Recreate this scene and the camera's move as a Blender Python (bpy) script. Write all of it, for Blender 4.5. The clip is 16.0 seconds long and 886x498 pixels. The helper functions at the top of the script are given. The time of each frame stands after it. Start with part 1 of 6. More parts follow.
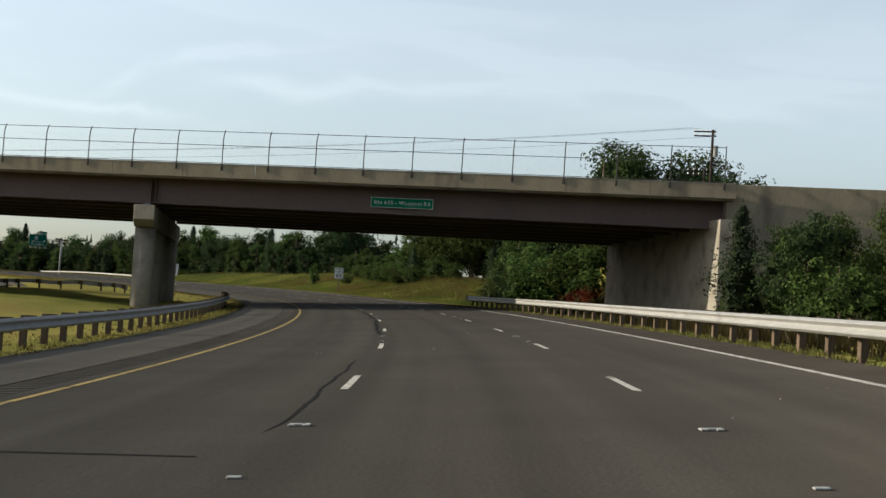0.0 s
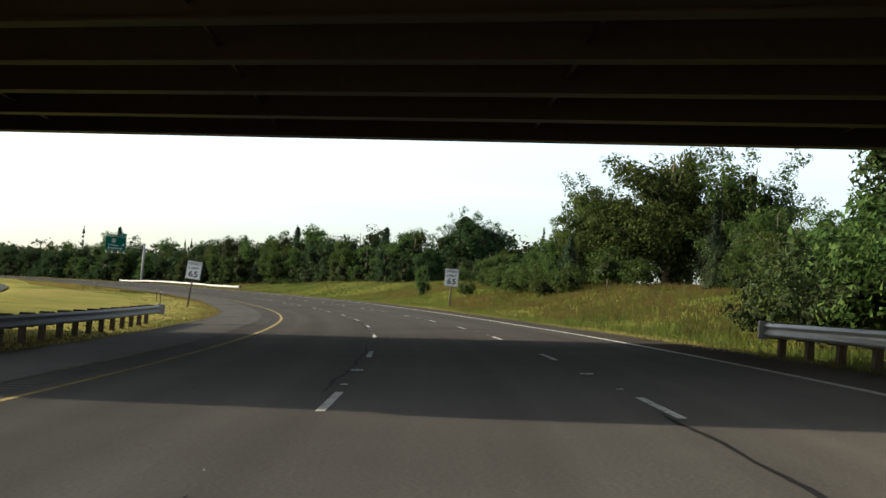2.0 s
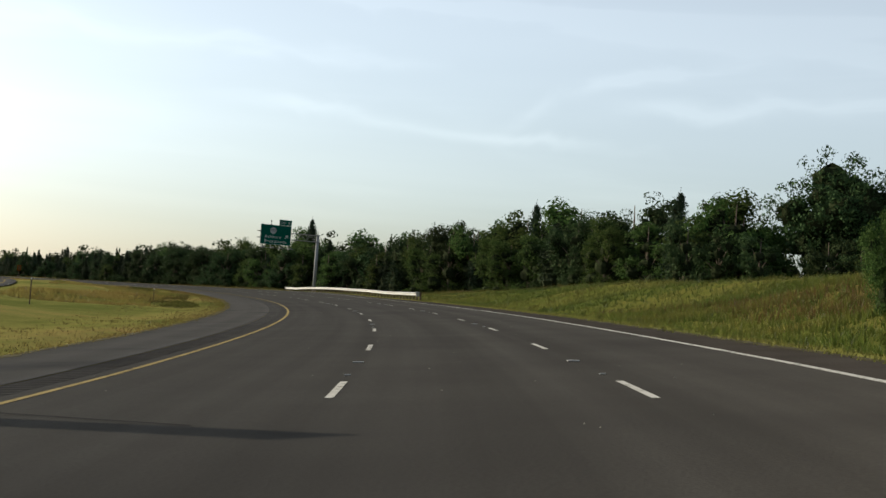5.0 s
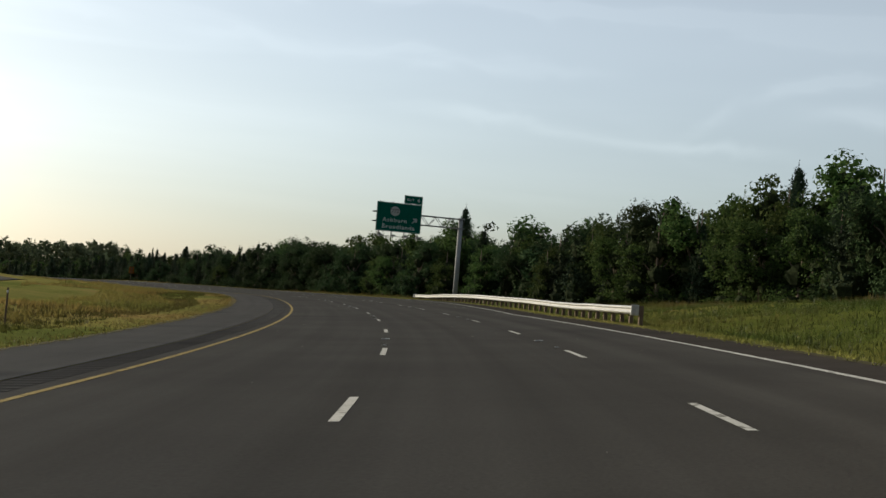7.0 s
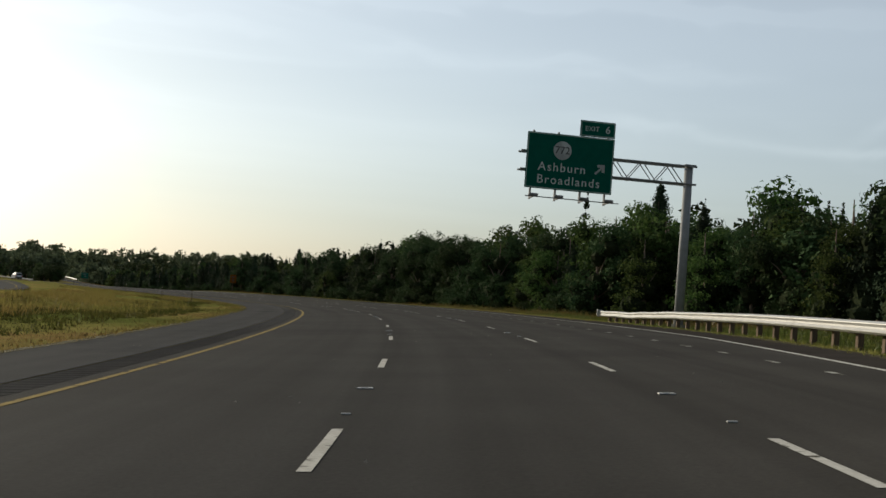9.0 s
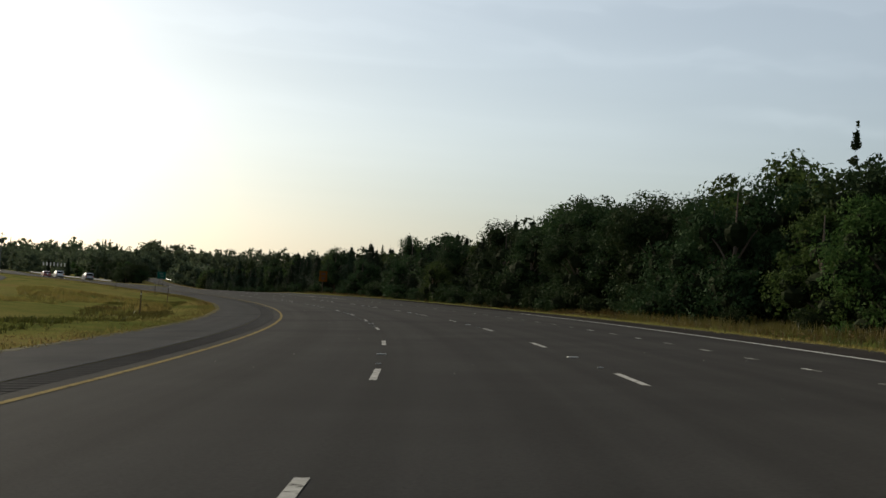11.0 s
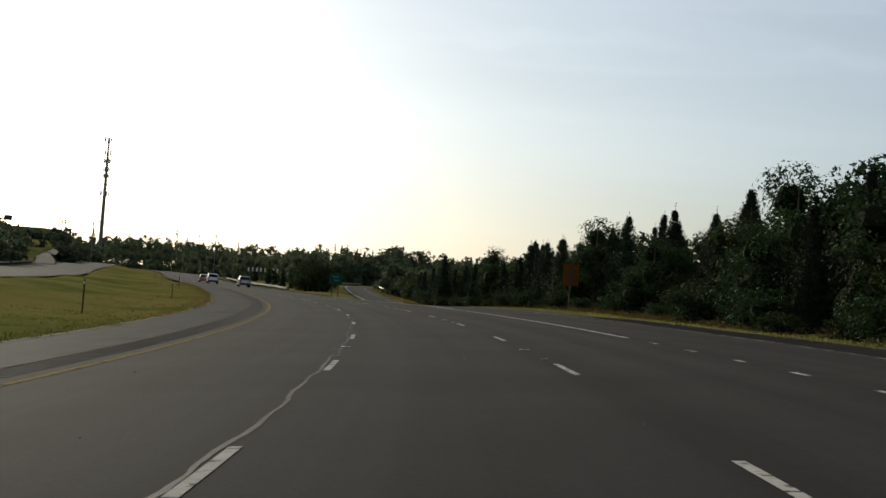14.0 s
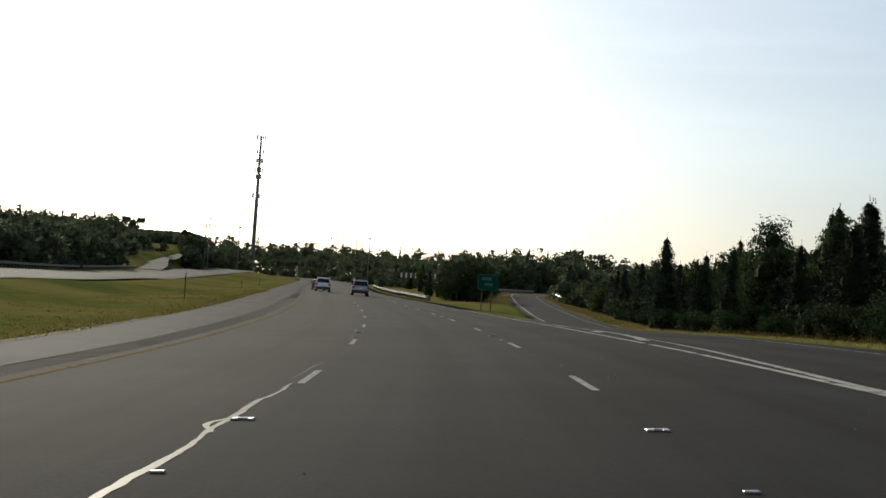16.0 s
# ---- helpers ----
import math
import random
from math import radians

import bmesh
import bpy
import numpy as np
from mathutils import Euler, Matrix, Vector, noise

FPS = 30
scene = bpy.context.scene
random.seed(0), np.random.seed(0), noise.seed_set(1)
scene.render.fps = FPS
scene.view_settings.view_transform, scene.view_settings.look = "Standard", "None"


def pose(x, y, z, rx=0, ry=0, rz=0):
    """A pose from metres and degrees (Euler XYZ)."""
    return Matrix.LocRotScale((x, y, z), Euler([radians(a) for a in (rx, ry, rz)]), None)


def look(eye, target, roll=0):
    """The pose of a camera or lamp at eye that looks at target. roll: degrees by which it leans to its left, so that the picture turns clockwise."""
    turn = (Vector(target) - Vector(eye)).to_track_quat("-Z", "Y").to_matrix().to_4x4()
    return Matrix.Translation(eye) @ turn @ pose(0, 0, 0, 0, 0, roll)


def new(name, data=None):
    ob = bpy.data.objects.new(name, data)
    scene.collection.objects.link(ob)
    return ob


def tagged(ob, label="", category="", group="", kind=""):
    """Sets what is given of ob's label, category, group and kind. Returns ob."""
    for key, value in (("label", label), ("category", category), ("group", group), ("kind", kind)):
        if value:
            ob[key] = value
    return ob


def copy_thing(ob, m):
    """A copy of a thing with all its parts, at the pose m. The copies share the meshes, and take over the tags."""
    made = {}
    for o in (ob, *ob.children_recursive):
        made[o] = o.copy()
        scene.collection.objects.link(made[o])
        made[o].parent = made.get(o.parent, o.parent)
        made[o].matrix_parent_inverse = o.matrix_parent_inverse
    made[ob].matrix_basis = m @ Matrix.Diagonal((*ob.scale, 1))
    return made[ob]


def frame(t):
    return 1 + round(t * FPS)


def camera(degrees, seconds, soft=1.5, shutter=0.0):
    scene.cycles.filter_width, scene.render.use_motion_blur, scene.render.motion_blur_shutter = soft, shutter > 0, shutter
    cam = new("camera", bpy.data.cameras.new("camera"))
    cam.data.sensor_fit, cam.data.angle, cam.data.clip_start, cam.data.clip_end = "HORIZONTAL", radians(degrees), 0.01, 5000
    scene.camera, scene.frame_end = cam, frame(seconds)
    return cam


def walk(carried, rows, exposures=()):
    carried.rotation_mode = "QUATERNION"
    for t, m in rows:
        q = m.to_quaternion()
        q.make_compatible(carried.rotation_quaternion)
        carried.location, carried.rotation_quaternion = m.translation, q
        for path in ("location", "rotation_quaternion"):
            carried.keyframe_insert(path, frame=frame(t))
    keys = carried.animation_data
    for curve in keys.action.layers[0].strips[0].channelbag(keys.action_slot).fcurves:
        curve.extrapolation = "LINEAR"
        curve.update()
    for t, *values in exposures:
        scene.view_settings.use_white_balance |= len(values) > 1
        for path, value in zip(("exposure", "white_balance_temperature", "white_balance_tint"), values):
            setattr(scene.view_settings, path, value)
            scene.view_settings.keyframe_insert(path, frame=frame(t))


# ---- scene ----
cam = camera(37.9, 16.0)
PATH = [
    (0.0, (-0.351, 0.000, 1.152), (-1.125, 19.959, 2.172), 3.704),
    (0.5, (-0.787, 15.973, 1.385), (-2.100, 35.902, 2.433), 4.326),
    (1.0, (-1.717, 31.926, 1.631), (-3.584, 51.811, 2.672), 4.388),
    (1.5, (-3.029, 47.855, 1.897), (-5.490, 67.677, 2.924), 4.685),
    (2.0, (-4.727, 63.756, 2.181), (-7.797, 83.488, 3.280), 4.119),
    (2.5, (-7.080, 79.576, 2.444), (-10.821, 99.194, 3.510), 3.453),
    (3.0, (-9.910, 95.319, 2.694), (-14.362, 114.791, 3.710), 2.953),
    (3.5, (-13.471, 110.912, 2.916), (-18.464, 130.251, 3.942), 3.346),
    (4.0, (-17.370, 126.422, 3.136), (-22.982, 145.590, 4.181), 3.462),
    (4.5, (-21.791, 141.801, 3.364), (-28.060, 160.767, 4.366), 3.438),
    (5.0, (-26.890, 156.974, 3.591), (-33.840, 175.701, 4.591), 3.963),
    (5.5, (-32.444, 171.989, 3.826), (-39.999, 190.481, 4.824), 4.488),
    (6.0, (-38.404, 186.849, 4.070), (-46.529, 205.098, 5.054), 4.604),
    (6.5, (-44.786, 201.530, 4.312), (-53.534, 219.489, 5.278), 4.591),
    (7.0, (-51.634, 215.994, 4.550), (-61.055, 233.611, 5.498), 4.577),
    (7.5, (-59.093, 230.148, 4.775), (-69.063, 247.457, 5.762), 4.572),
    (8.0, (-66.973, 244.066, 4.998), (-77.462, 261.068, 5.942), 4.201),
    (8.5, (-75.295, 257.725, 5.209), (-86.290, 274.405, 6.148), 4.327),
    (9.0, (-84.058, 271.108, 5.404), (-95.598, 287.416, 6.338), 4.402),
    (9.5, (-93.228, 284.216, 5.582), (-105.286, 300.147, 6.478), 4.283),
    (10.0, (-102.715, 297.091, 5.757), (-115.191, 312.698, 6.641), 4.185),
    (10.5, (-112.543, 309.707, 5.906), (-125.405, 324.999, 6.743), 4.084),
    (11.0, (-122.703, 322.050, 6.010), (-135.974, 336.993, 6.792), 3.974),
    (11.5, (-133.237, 334.063, 6.072), (-146.992, 348.563, 6.814), 4.043),
    (12.0, (-144.196, 345.680, 6.109), (-158.466, 359.674, 6.834), 4.279),
    (12.5, (-155.450, 357.012, 6.142), (-170.254, 370.442, 6.847), 3.950),
    (13.0, (-167.176, 367.855, 6.153), (-182.381, 380.829, 6.857), 4.069),
    (13.5, (-179.253, 378.303, 6.159), (-194.841, 390.812, 6.879), 4.280),
    (14.0, (-191.620, 388.407, 6.171), (-207.647, 400.351, 6.854), 4.396),
    (14.5, (-204.383, 398.001, 6.177), (-220.813, 409.385, 6.851), 4.650),
    (15.0, (-217.448, 407.173, 6.184), (-234.257, 417.991, 6.846), 4.502),
    (15.5, (-230.776, 415.952, 6.185), (-247.956, 426.172, 6.822), 3.999),
    (16.0, (-244.423, 424.215, 6.164), (-261.934, 433.858, 6.776), 3.978),
]
EXPOSURES = [(0.0, 1.07, 6500, 6), (0.8, 1.20, 6500, 6), (1.1, 1.34, 6500, 6), (1.5, 1.80, 6500, 6), (2.6, 1.74, 6500, 6), (3.5, 1.54, 6500, 6), (4.7, 1.10, 6500, 6), (7.0, 0.67, 6500, 6), (8.2, 0.54, 6500, 6), (9.5, 0.53, 6500, 6), (12.5, 0.24, 6400, 6), (14.5, 0.26, 6300, 6), (16.0, 0.38, 6200, 6)]
walk(cam, [(t, look(eye, target, roll)) for t, eye, target, roll in PATH], EXPOSURES)

# ---- light: a low morning sun on the inside of the bend, thin cirrus ----
SUN_DIR = Vector((-0.943, 0.126, 0.282)).normalized()
world = bpy.data.worlds.new("sky")
scene.world = world
world.use_nodes = True
wn, wl = world.node_tree.nodes, world.node_tree.links
wn.clear()
w_out = wn.new("ShaderNodeOutputWorld")
w_bg = wn.new("ShaderNodeBackground")
w_sky = wn.new("ShaderNodeTexSky")
w_sky.sky_type = "NISHITA"
w_sky.sun_disc = False
w_sky.sun_elevation = math.asin(SUN_DIR.z)
w_sky.sun_rotation = math.atan2(SUN_DIR.x, SUN_DIR.y)
w_sky.altitude, w_sky.air_density, w_sky.dust_density, w_sky.ozone_density = 90, 1.0, 1.7, 1.9
w_bg.inputs["Strength"].default_value = 0.070
w_co = wn.new("ShaderNodeTexCoord")
# thin veil on a flat sheet high up: project the direction on it
w_sep = wn.new("ShaderNodeSeparateXYZ")
wl.new(w_co.outputs["Generated"], w_sep.inputs[0])
w_zz = wn.new("ShaderNodeMath"); w_zz.operation = "MAXIMUM"; w_zz.inputs[1].default_value = 0.03
wl.new(w_sep.outputs["Z"], w_zz.inputs[0])
w_px = wn.new("ShaderNodeMath"); w_px.operation = "DIVIDE"
w_py = wn.new("ShaderNodeMath"); w_py.operation = "DIVIDE"
wl.new(w_sep.outputs["X"], w_px.inputs[0]); wl.new(w_zz.outputs[0], w_px.inputs[1])
wl.new(w_sep.outputs["Y"], w_py.inputs[0]); wl.new(w_zz.outputs[0], w_py.inputs[1])
w_cmb = wn.new("ShaderNodeCombineXYZ")
wl.new(w_px.outputs[0], w_cmb.inputs[0]); wl.new(w_py.outputs[0], w_cmb.inputs[1])
# long wisps high in the sky, thinning out towards the horizon
w_high = wn.new("ShaderNodeMapRange"); w_high.interpolation_type = "SMOOTHSTEP"
w_high.inputs["From Min"].default_value, w_high.inputs["From Max"].default_value = 0.03, 0.15
wl.new(w_sep.outputs["Z"], w_high.inputs["Value"])
def sky_math(op, a, b=None, c=None, clamp=False):
    k = wn.new("ShaderNodeMath"); k.operation = op; k.use_clamp = clamp
    for i, v in enumerate((a, b, c)):
        if v is None:
            continue
        if isinstance(v, (int, float)):
            k.inputs[i].default_value = v
        else:
            wl.new(v, k.inputs[i])
    return k.outputs[0]


def sky_noise(src, turn, scale, lo, hi, amt, detail=5):
    mp = wn.new("ShaderNodeMapping")
    mp.inputs["Rotation"].default_value, mp.inputs["Scale"].default_value = turn, scale
    wl.new(src, mp.inputs[0])
    nz = wn.new("ShaderNodeTexNoise")
    nz.inputs["Scale"].default_value, nz.inputs["Detail"].default_value, nz.inputs["Distortion"].default_value = 1.0, detail, 0.9
    wl.new(mp.outputs[0], nz.inputs["Vector"])
    mr = wn.new("ShaderNodeMapRange"); mr.interpolation_type = "SMOOTHSTEP"
    mr.inputs["From Min"].default_value, mr.inputs["From Max"].default_value, mr.inputs["To Max"].default_value = lo, hi, amt
    wl.new(nz.outputs["Fac"], mr.inputs["Value"])
    return mr.outputs[0]


w_gen = w_co.outputs["Generated"]
w_veil = sky_noise(w_cmb.outputs[0], (0, 0, radians(-40)), (0.05, 0.07, 1.0), 0.25, 0.75, 0.7)
w_soft = sky_noise(w_gen, (0, radians(11), 0), (2.2, 2.2, 17.0), 0.50, 0.80, 0.30)
w_fac = sky_math("MULTIPLY", sky_math("ADD", sky_math("ADD", w_veil, w_soft), 0.55), w_high.outputs[0])
# cirrus streaks: bearing to the left of north in degrees, height above the horizon as a curve of it
w_az = sky_math("MULTIPLY", sky_math("ARCTAN2", sky_math("MULTIPLY", w_sep.outputs["X"], -1.0), w_sep.outputs["Y"]), 57.2958)
w_el = sky_math("MULTIPLY", sky_math("ARCSINE", w_sep.outputs["Z"]), 57.2958)
w_wave = sky_math("MULTIPLY_ADD", sky_noise(w_gen, (0, 0, 0), (9, 9, 14), 0.2, 0.8, 1.0, 3), 0.9, -0.45)
w_torn = sky_noise(w_gen, (0, 0, radians(20)), (7, 7, 34), 0.30, 0.68, 1.0)
w_low = sky_math("ADD", w_el, w_wave)
for a0, a1, c2, c1, c0, wide, amt in (
        (-14, 48, -0.00206, 0.1326, 11.55, 0.45, 0.46), (5, 19, -0.02341, 0.3244, 10.30, 0.35, 0.34), (-17, 15, -0.00124, -0.0588, 10.25, 0.40, 0.31),
        (20, 41, -0.00081, 0.0885, 9.22, 0.35, 0.34), (10, 32, -0.0008, 0.1172, 6.19, 0.30, 0.28), (42, 58, -0.00935, 0.9018, -10.11, 0.35, 0.31)):
    mid = sky_math("MULTIPLY_ADD", sky_math("MULTIPLY_ADD", w_az, c2, c1), w_az, c0)
    d = sky_math("DIVIDE", sky_math("SUBTRACT", w_low, mid), wide)
    g = sky_math("EXPONENT", sky_math("MULTIPLY", sky_math("MULTIPLY", d, d), -1.0))
    end = sky_math("MULTIPLY", sky_math("MULTIPLY_ADD", w_az, 0.22, -0.22 * a0, True), sky_math("MULTIPLY_ADD", w_az, -0.22, 0.22 * a1, True))
    g = sky_math("MULTIPLY", sky_math("MULTIPLY", g, end), sky_math("MULTIPLY_ADD", w_torn, 0.8 * amt, 0.2 * amt))
    w_fac = sky_math("ADD", w_fac, g)
w_mix = wn.new("ShaderNodeMix"); w_mix.data_type = "RGBA"
wl.new(w_fac, w_mix.inputs["Factor"])
wl.new(w_sky.outputs[0], w_mix.inputs[6])
# cloud: the sky's own light made brighter and whiter
w_gain = wn.new("ShaderNodeMix"); w_gain.data_type = "RGBA"; w_gain.blend_type = "ADD"; w_gain.inputs["Factor"].default_value = 1.0
wl.new(w_sky.outputs[0], w_gain.inputs[6]); w_gain.inputs[7].default_value = (2.1, 2.15, 2.1, 1)
wl.new(w_gain.outputs[2], w_mix.inputs[7])
w_hs = wn.new("ShaderNodeHueSaturation")
w_hs.inputs["Saturation"].default_value = 0.66
wl.new(w_mix.outputs[2], w_hs.inputs["Color"])
w_cool = wn.new("ShaderNodeMix"); w_cool.data_type = "RGBA"; w_cool.blend_type = "MULTIPLY"; w_cool.inputs["Factor"].default_value = 1.0
w_cool.inputs[7].default_value = (0.985, 1.0, 1.035, 1)
wl.new(w_hs.outputs[0], w_cool.inputs[6])
wl.new(w_cool.outputs[2], w_bg.inputs["Color"])
wl.new(w_bg.outputs[0], w_out.inputs[0])

sun = new("sun", bpy.data.lights.new("sun", "SUN"))
sun.data.energy, sun.data.angle, sun.data.color = 5.0, radians(0.6), (1.0, 0.88, 0.70)
sun.matrix_world = look((0, 0, 60), Vector((0, 0, 60)) - SUN_DIR)

# ---- materials ----
def material(name, rough=0.7, metal=0.0):
    m = bpy.data.materials.new(name)
    m.use_nodes = True
    b = m.node_tree.nodes["Principled BSDF"]
    b.inputs["Roughness"].default_value, b.inputs["Metallic"].default_value = rough, metal
    b.inputs["Specular IOR Level"].default_value = 0.5 if rough < 0.7 else 0.02
    return m, m.node_tree.nodes, m.node_tree.links, b


def surface(name, dark, light, scale=1.0, rough=0.7, metal=0.0, bump=0.0, fine=8.0, stain=None, random_piece=0.0, stretch=(1, 1, 1)):
    """A colour that wanders between two tones at two scales, with fine relief and, if asked, stains."""
    m, n, l, b = material(name, rough, metal)
    co = n.new("ShaderNodeTexCoord")
    mp = n.new("ShaderNodeMapping")
    mp.inputs["Scale"].default_value = stretch
    l.new(co.outputs["Object"], mp.inputs[0])
    big = n.new("ShaderNodeTexNoise"); big.inputs["Scale"].default_value = scale; big.inputs["Detail"].default_value = 5
    small = n.new("ShaderNodeTexNoise"); small.inputs["Scale"].default_value = scale * fine; small.inputs["Detail"].default_value = 4
    for t in (big, small):
        l.new(mp.outputs[0], t.inputs["Vector"])
    mid = n.new("ShaderNodeMath"); mid.operation = "ADD"
    l.new(big.outputs["Fac"], mid.inputs[0]); l.new(small.outputs["Fac"], mid.inputs[1])
    mr = n.new("ShaderNodeMapRange")
    mr.inputs["From Min"].default_value, mr.inputs["From Max"].default_value = 0.65, 1.35
    l.new(mid.outputs[0], mr.inputs["Value"])
    mix = n.new("ShaderNodeMix"); mix.data_type = "RGBA"
    mix.inputs[6].default_value, mix.inputs[7].default_value = (*dark, 1), (*light, 1)
    l.new(mr.outputs[0], mix.inputs["Factor"])
    col = mix.outputs[2]
    if stain:
        tone, sc, lo, hi = stain
        st = n.new("ShaderNodeTexNoise"); st.inputs["Scale"].default_value = sc; st.inputs["Detail"].default_value = 6
        l.new(mp.outputs[0], st.inputs["Vector"])
        r2 = n.new("ShaderNodeMapRange"); r2.inputs["From Min"].default_value, r2.inputs["From Max"].default_value = lo, hi
        l.new(st.outputs["Fac"], r2.inputs["Value"])
        m2 = n.new("ShaderNodeMix"); m2.data_type = "RGBA"; m2.inputs[7].default_value = (*tone, 1)
        l.new(r2.outputs[0], m2.inputs["Factor"]); l.new(col, m2.inputs[6])
        col = m2.outputs[2]
    if random_piece:
        oi = n.new("ShaderNodeObjectInfo")
        hs = n.new("ShaderNodeHueSaturation")
        r3 = n.new("ShaderNodeMapRange"); r3.inputs["To Min"].default_value, r3.inputs["To Max"].default_value = 1 - random_piece, 1 + random_piece
        l.new(oi.outputs["Random"], r3.inputs["Value"]); l.new(r3.outputs[0], hs.inputs["Value"]); l.new(col, hs.inputs["Color"])
        col = hs.outputs[0]
    l.new(col, b.inputs["Base Color"])
    if bump:
        bp = n.new("ShaderNodeBump"); bp.inputs["Strength"].default_value = bump; bp.inputs["Distance"].default_value = 0.02
        l.new(small.outputs["Fac"], bp.inputs["Height"]); l.new(bp.outputs[0], b.inputs["Normal"])
    return m


def foliage(name, tones, translucent=0.35, rough=0.55):
    """Leaves: each leaf takes its own tone, each plant a shift of it; light comes through."""
    m, n, l, b = material(name, rough)
    geo = n.new("ShaderNodeNewGeometry")
    ramp = n.new("ShaderNodeValToRGB")
    el = ramp.color_ramp.elements
    el[0].position, el[0].color = 0.0, (*tones[0], 1)
    el[1].position, el[1].color = 1.0, (*tones[-1], 1)
    for i, c in enumerate(tones[1:-1]):
        e = el.new((i + 1) / (len(tones) - 1)); e.color = (*c, 1)
    l.new(geo.outputs["Random Per Island"], ramp.inputs[0])
    oi = n.new("ShaderNodeObjectInfo")
    hs = n.new("ShaderNodeHueSaturation")
    hr = n.new("ShaderNodeMapRange"); hr.inputs["To Min"].default_value, hr.inputs["To Max"].default_value = 0.475, 0.525
    vr = n.new("ShaderNodeMapRange"); vr.inputs["To Min"].default_value, vr.inputs["To Max"].default_value = 0.7, 1.3
    l.new(oi.outputs["Random"], hr.inputs["Value"]); l.new(oi.outputs["Random"], vr.inputs["Value"])
    l.new(hr.outputs[0], hs.inputs["Hue"]); l.new(vr.outputs[0], hs.inputs["Value"]); l.new(ramp.outputs[0], hs.inputs["Color"])
    l.new(hs.outputs[0], b.inputs["Base Color"])
    tr = n.new("ShaderNodeBsdfTranslucent")
    l.new(hs.outputs[0], tr.inputs["Color"])
    mx = n.new("ShaderNodeMixShader"); mx.inputs[0].default_value = translucent
    l.new(b.outputs[0], mx.inputs[1]); l.new(tr.outputs[0], mx.inputs[2])
    l.new(mx.outputs[0], n["Material Output"].inputs[0])
    return m


def plain(name, colour, rough=0.5, metal=0.0):
    m, n, l, b = material(name, rough, metal)
    b.inputs["Base Color"].default_value = (*colour, 1)
    return m


M_ASPHALT = surface("asphalt", (0.0440, 0.0398, 0.0342), (0.0597, 0.0541, 0.0462), 0.35, 0.95, bump=0.35, fine=60, stain=((0.0398, 0.0360, 0.0313), 0.12, 0.55, 0.75))
M_ASPHALT.node_tree.nodes["Principled BSDF"].inputs["Specular IOR Level"].default_value = 0.012
M_ASPHALT.node_tree.nodes["Principled BSDF"].inputs["Diffuse Roughness"].default_value = 1.0
M_SHOULDER = surface("shoulder_asphalt", (0.0653, 0.0589, 0.0512), (0.09, 0.0815, 0.0706), 0.5, 0.85, bump=0.4, fine=40, stain=((0.0482, 0.045, 0.0411), 0.3, 0.55, 0.72))
M_SHOULDER_DARK = surface("dark_shoulder_asphalt", (0.0406, 0.035, 0.03), (0.0595, 0.0518, 0.0449), 0.6, 0.85, bump=0.4, fine=40)
M_RUMBLE = surface("milled_asphalt", (0.0408, 0.0371, 0.0334), (0.0593, 0.0537, 0.0482), 1.2, 0.9, bump=0.5, fine=20)
M_TAR = surface("crack_sealant", (0.007, 0.007, 0.007), (0.013, 0.013, 0.013), 3.0, 0.85, fine=10)
# smoother copy of the same sealant, added to glint on the later stretch
M_TAR_GLINT = surface("glinting_crack_sealant", (0.007, 0.007, 0.007), (0.013, 0.013, 0.013), 3.0, 0.59, fine=10)
M_WHITE_LINE = surface("worn_white_paint", (0.2418, 0.2355, 0.2164), (0.3691, 0.3627, 0.3373), 2.0, 0.65, fine=12, stain=((0.0636, 0.0605, 0.0541), 6.0, 0.57, 0.67))
M_FAINT_LINE = surface("faint_white_paint", (0.2418, 0.2355, 0.2164), (0.3691, 0.3627, 0.3373), 2.0, 0.65, fine=12, stain=((0.0636, 0.0605, 0.0541), 3.0, 0.42, 0.62))
M_DIM_LINE = surface("dim_white_paint", (0.095, 0.092, 0.084), (0.165, 0.160, 0.148), 2.0, 0.75, fine=12, stain=((0.058, 0.055, 0.049), 2.2, 0.40, 0.60))
M_WORN_LINE = surface("scuffed_white_paint", (0.2418, 0.2355, 0.2164), (0.3691, 0.3627, 0.3373), 2.0, 0.65, fine=12, stain=((0.0636, 0.0605, 0.0541), 1.6, 0.55, 0.66))
M_YELLOW_LINE = surface("worn_yellow_paint", (0.1642, 0.1244, 0.0588), (0.2221, 0.1777, 0.0883), 2.0, 0.65, fine=12, stain=((0.0483, 0.0457, 0.0411), 4.0, 0.56, 0.68))
M_PAD = surface("marker_steel", (0.16, 0.16, 0.155), (0.34, 0.34, 0.33), 12, 0.55, 0.4, fine=4)
M_GALV = surface("galvanised_steel", (0.2025, 0.1998, 0.1926), (0.2736, 0.2682, 0.2583), 2.0, 0.5, 0.35, fine=10, stain=((0.1413, 0.1341, 0.1215), 1.2, 0.6, 0.8), random_piece=0.06)
# duller steel: the shade on rails and the gantry post is in its colour
M_GALV_DULL = surface("dull_shaded_steel", (0.1445, 0.1487, 0.1530), (0.2125, 0.2167, 0.2210), 3.0, 0.78, 0.12, fine=8)
M_POST_WOOD = surface("treated_timber", (0.0550, 0.0413, 0.0303), (0.0935, 0.0715, 0.0523), 4.0, 0.85, bump=0.3, fine=6, random_piece=0.15, stretch=(4, 4, 0.6))
M_CONCRETE = surface("concrete", (0.145, 0.134, 0.114), (0.215, 0.197, 0.166), 0.8, 0.85, bump=0.25, fine=14, stain=((0.095, 0.087, 0.073), 0.7, 0.50, 0.75))
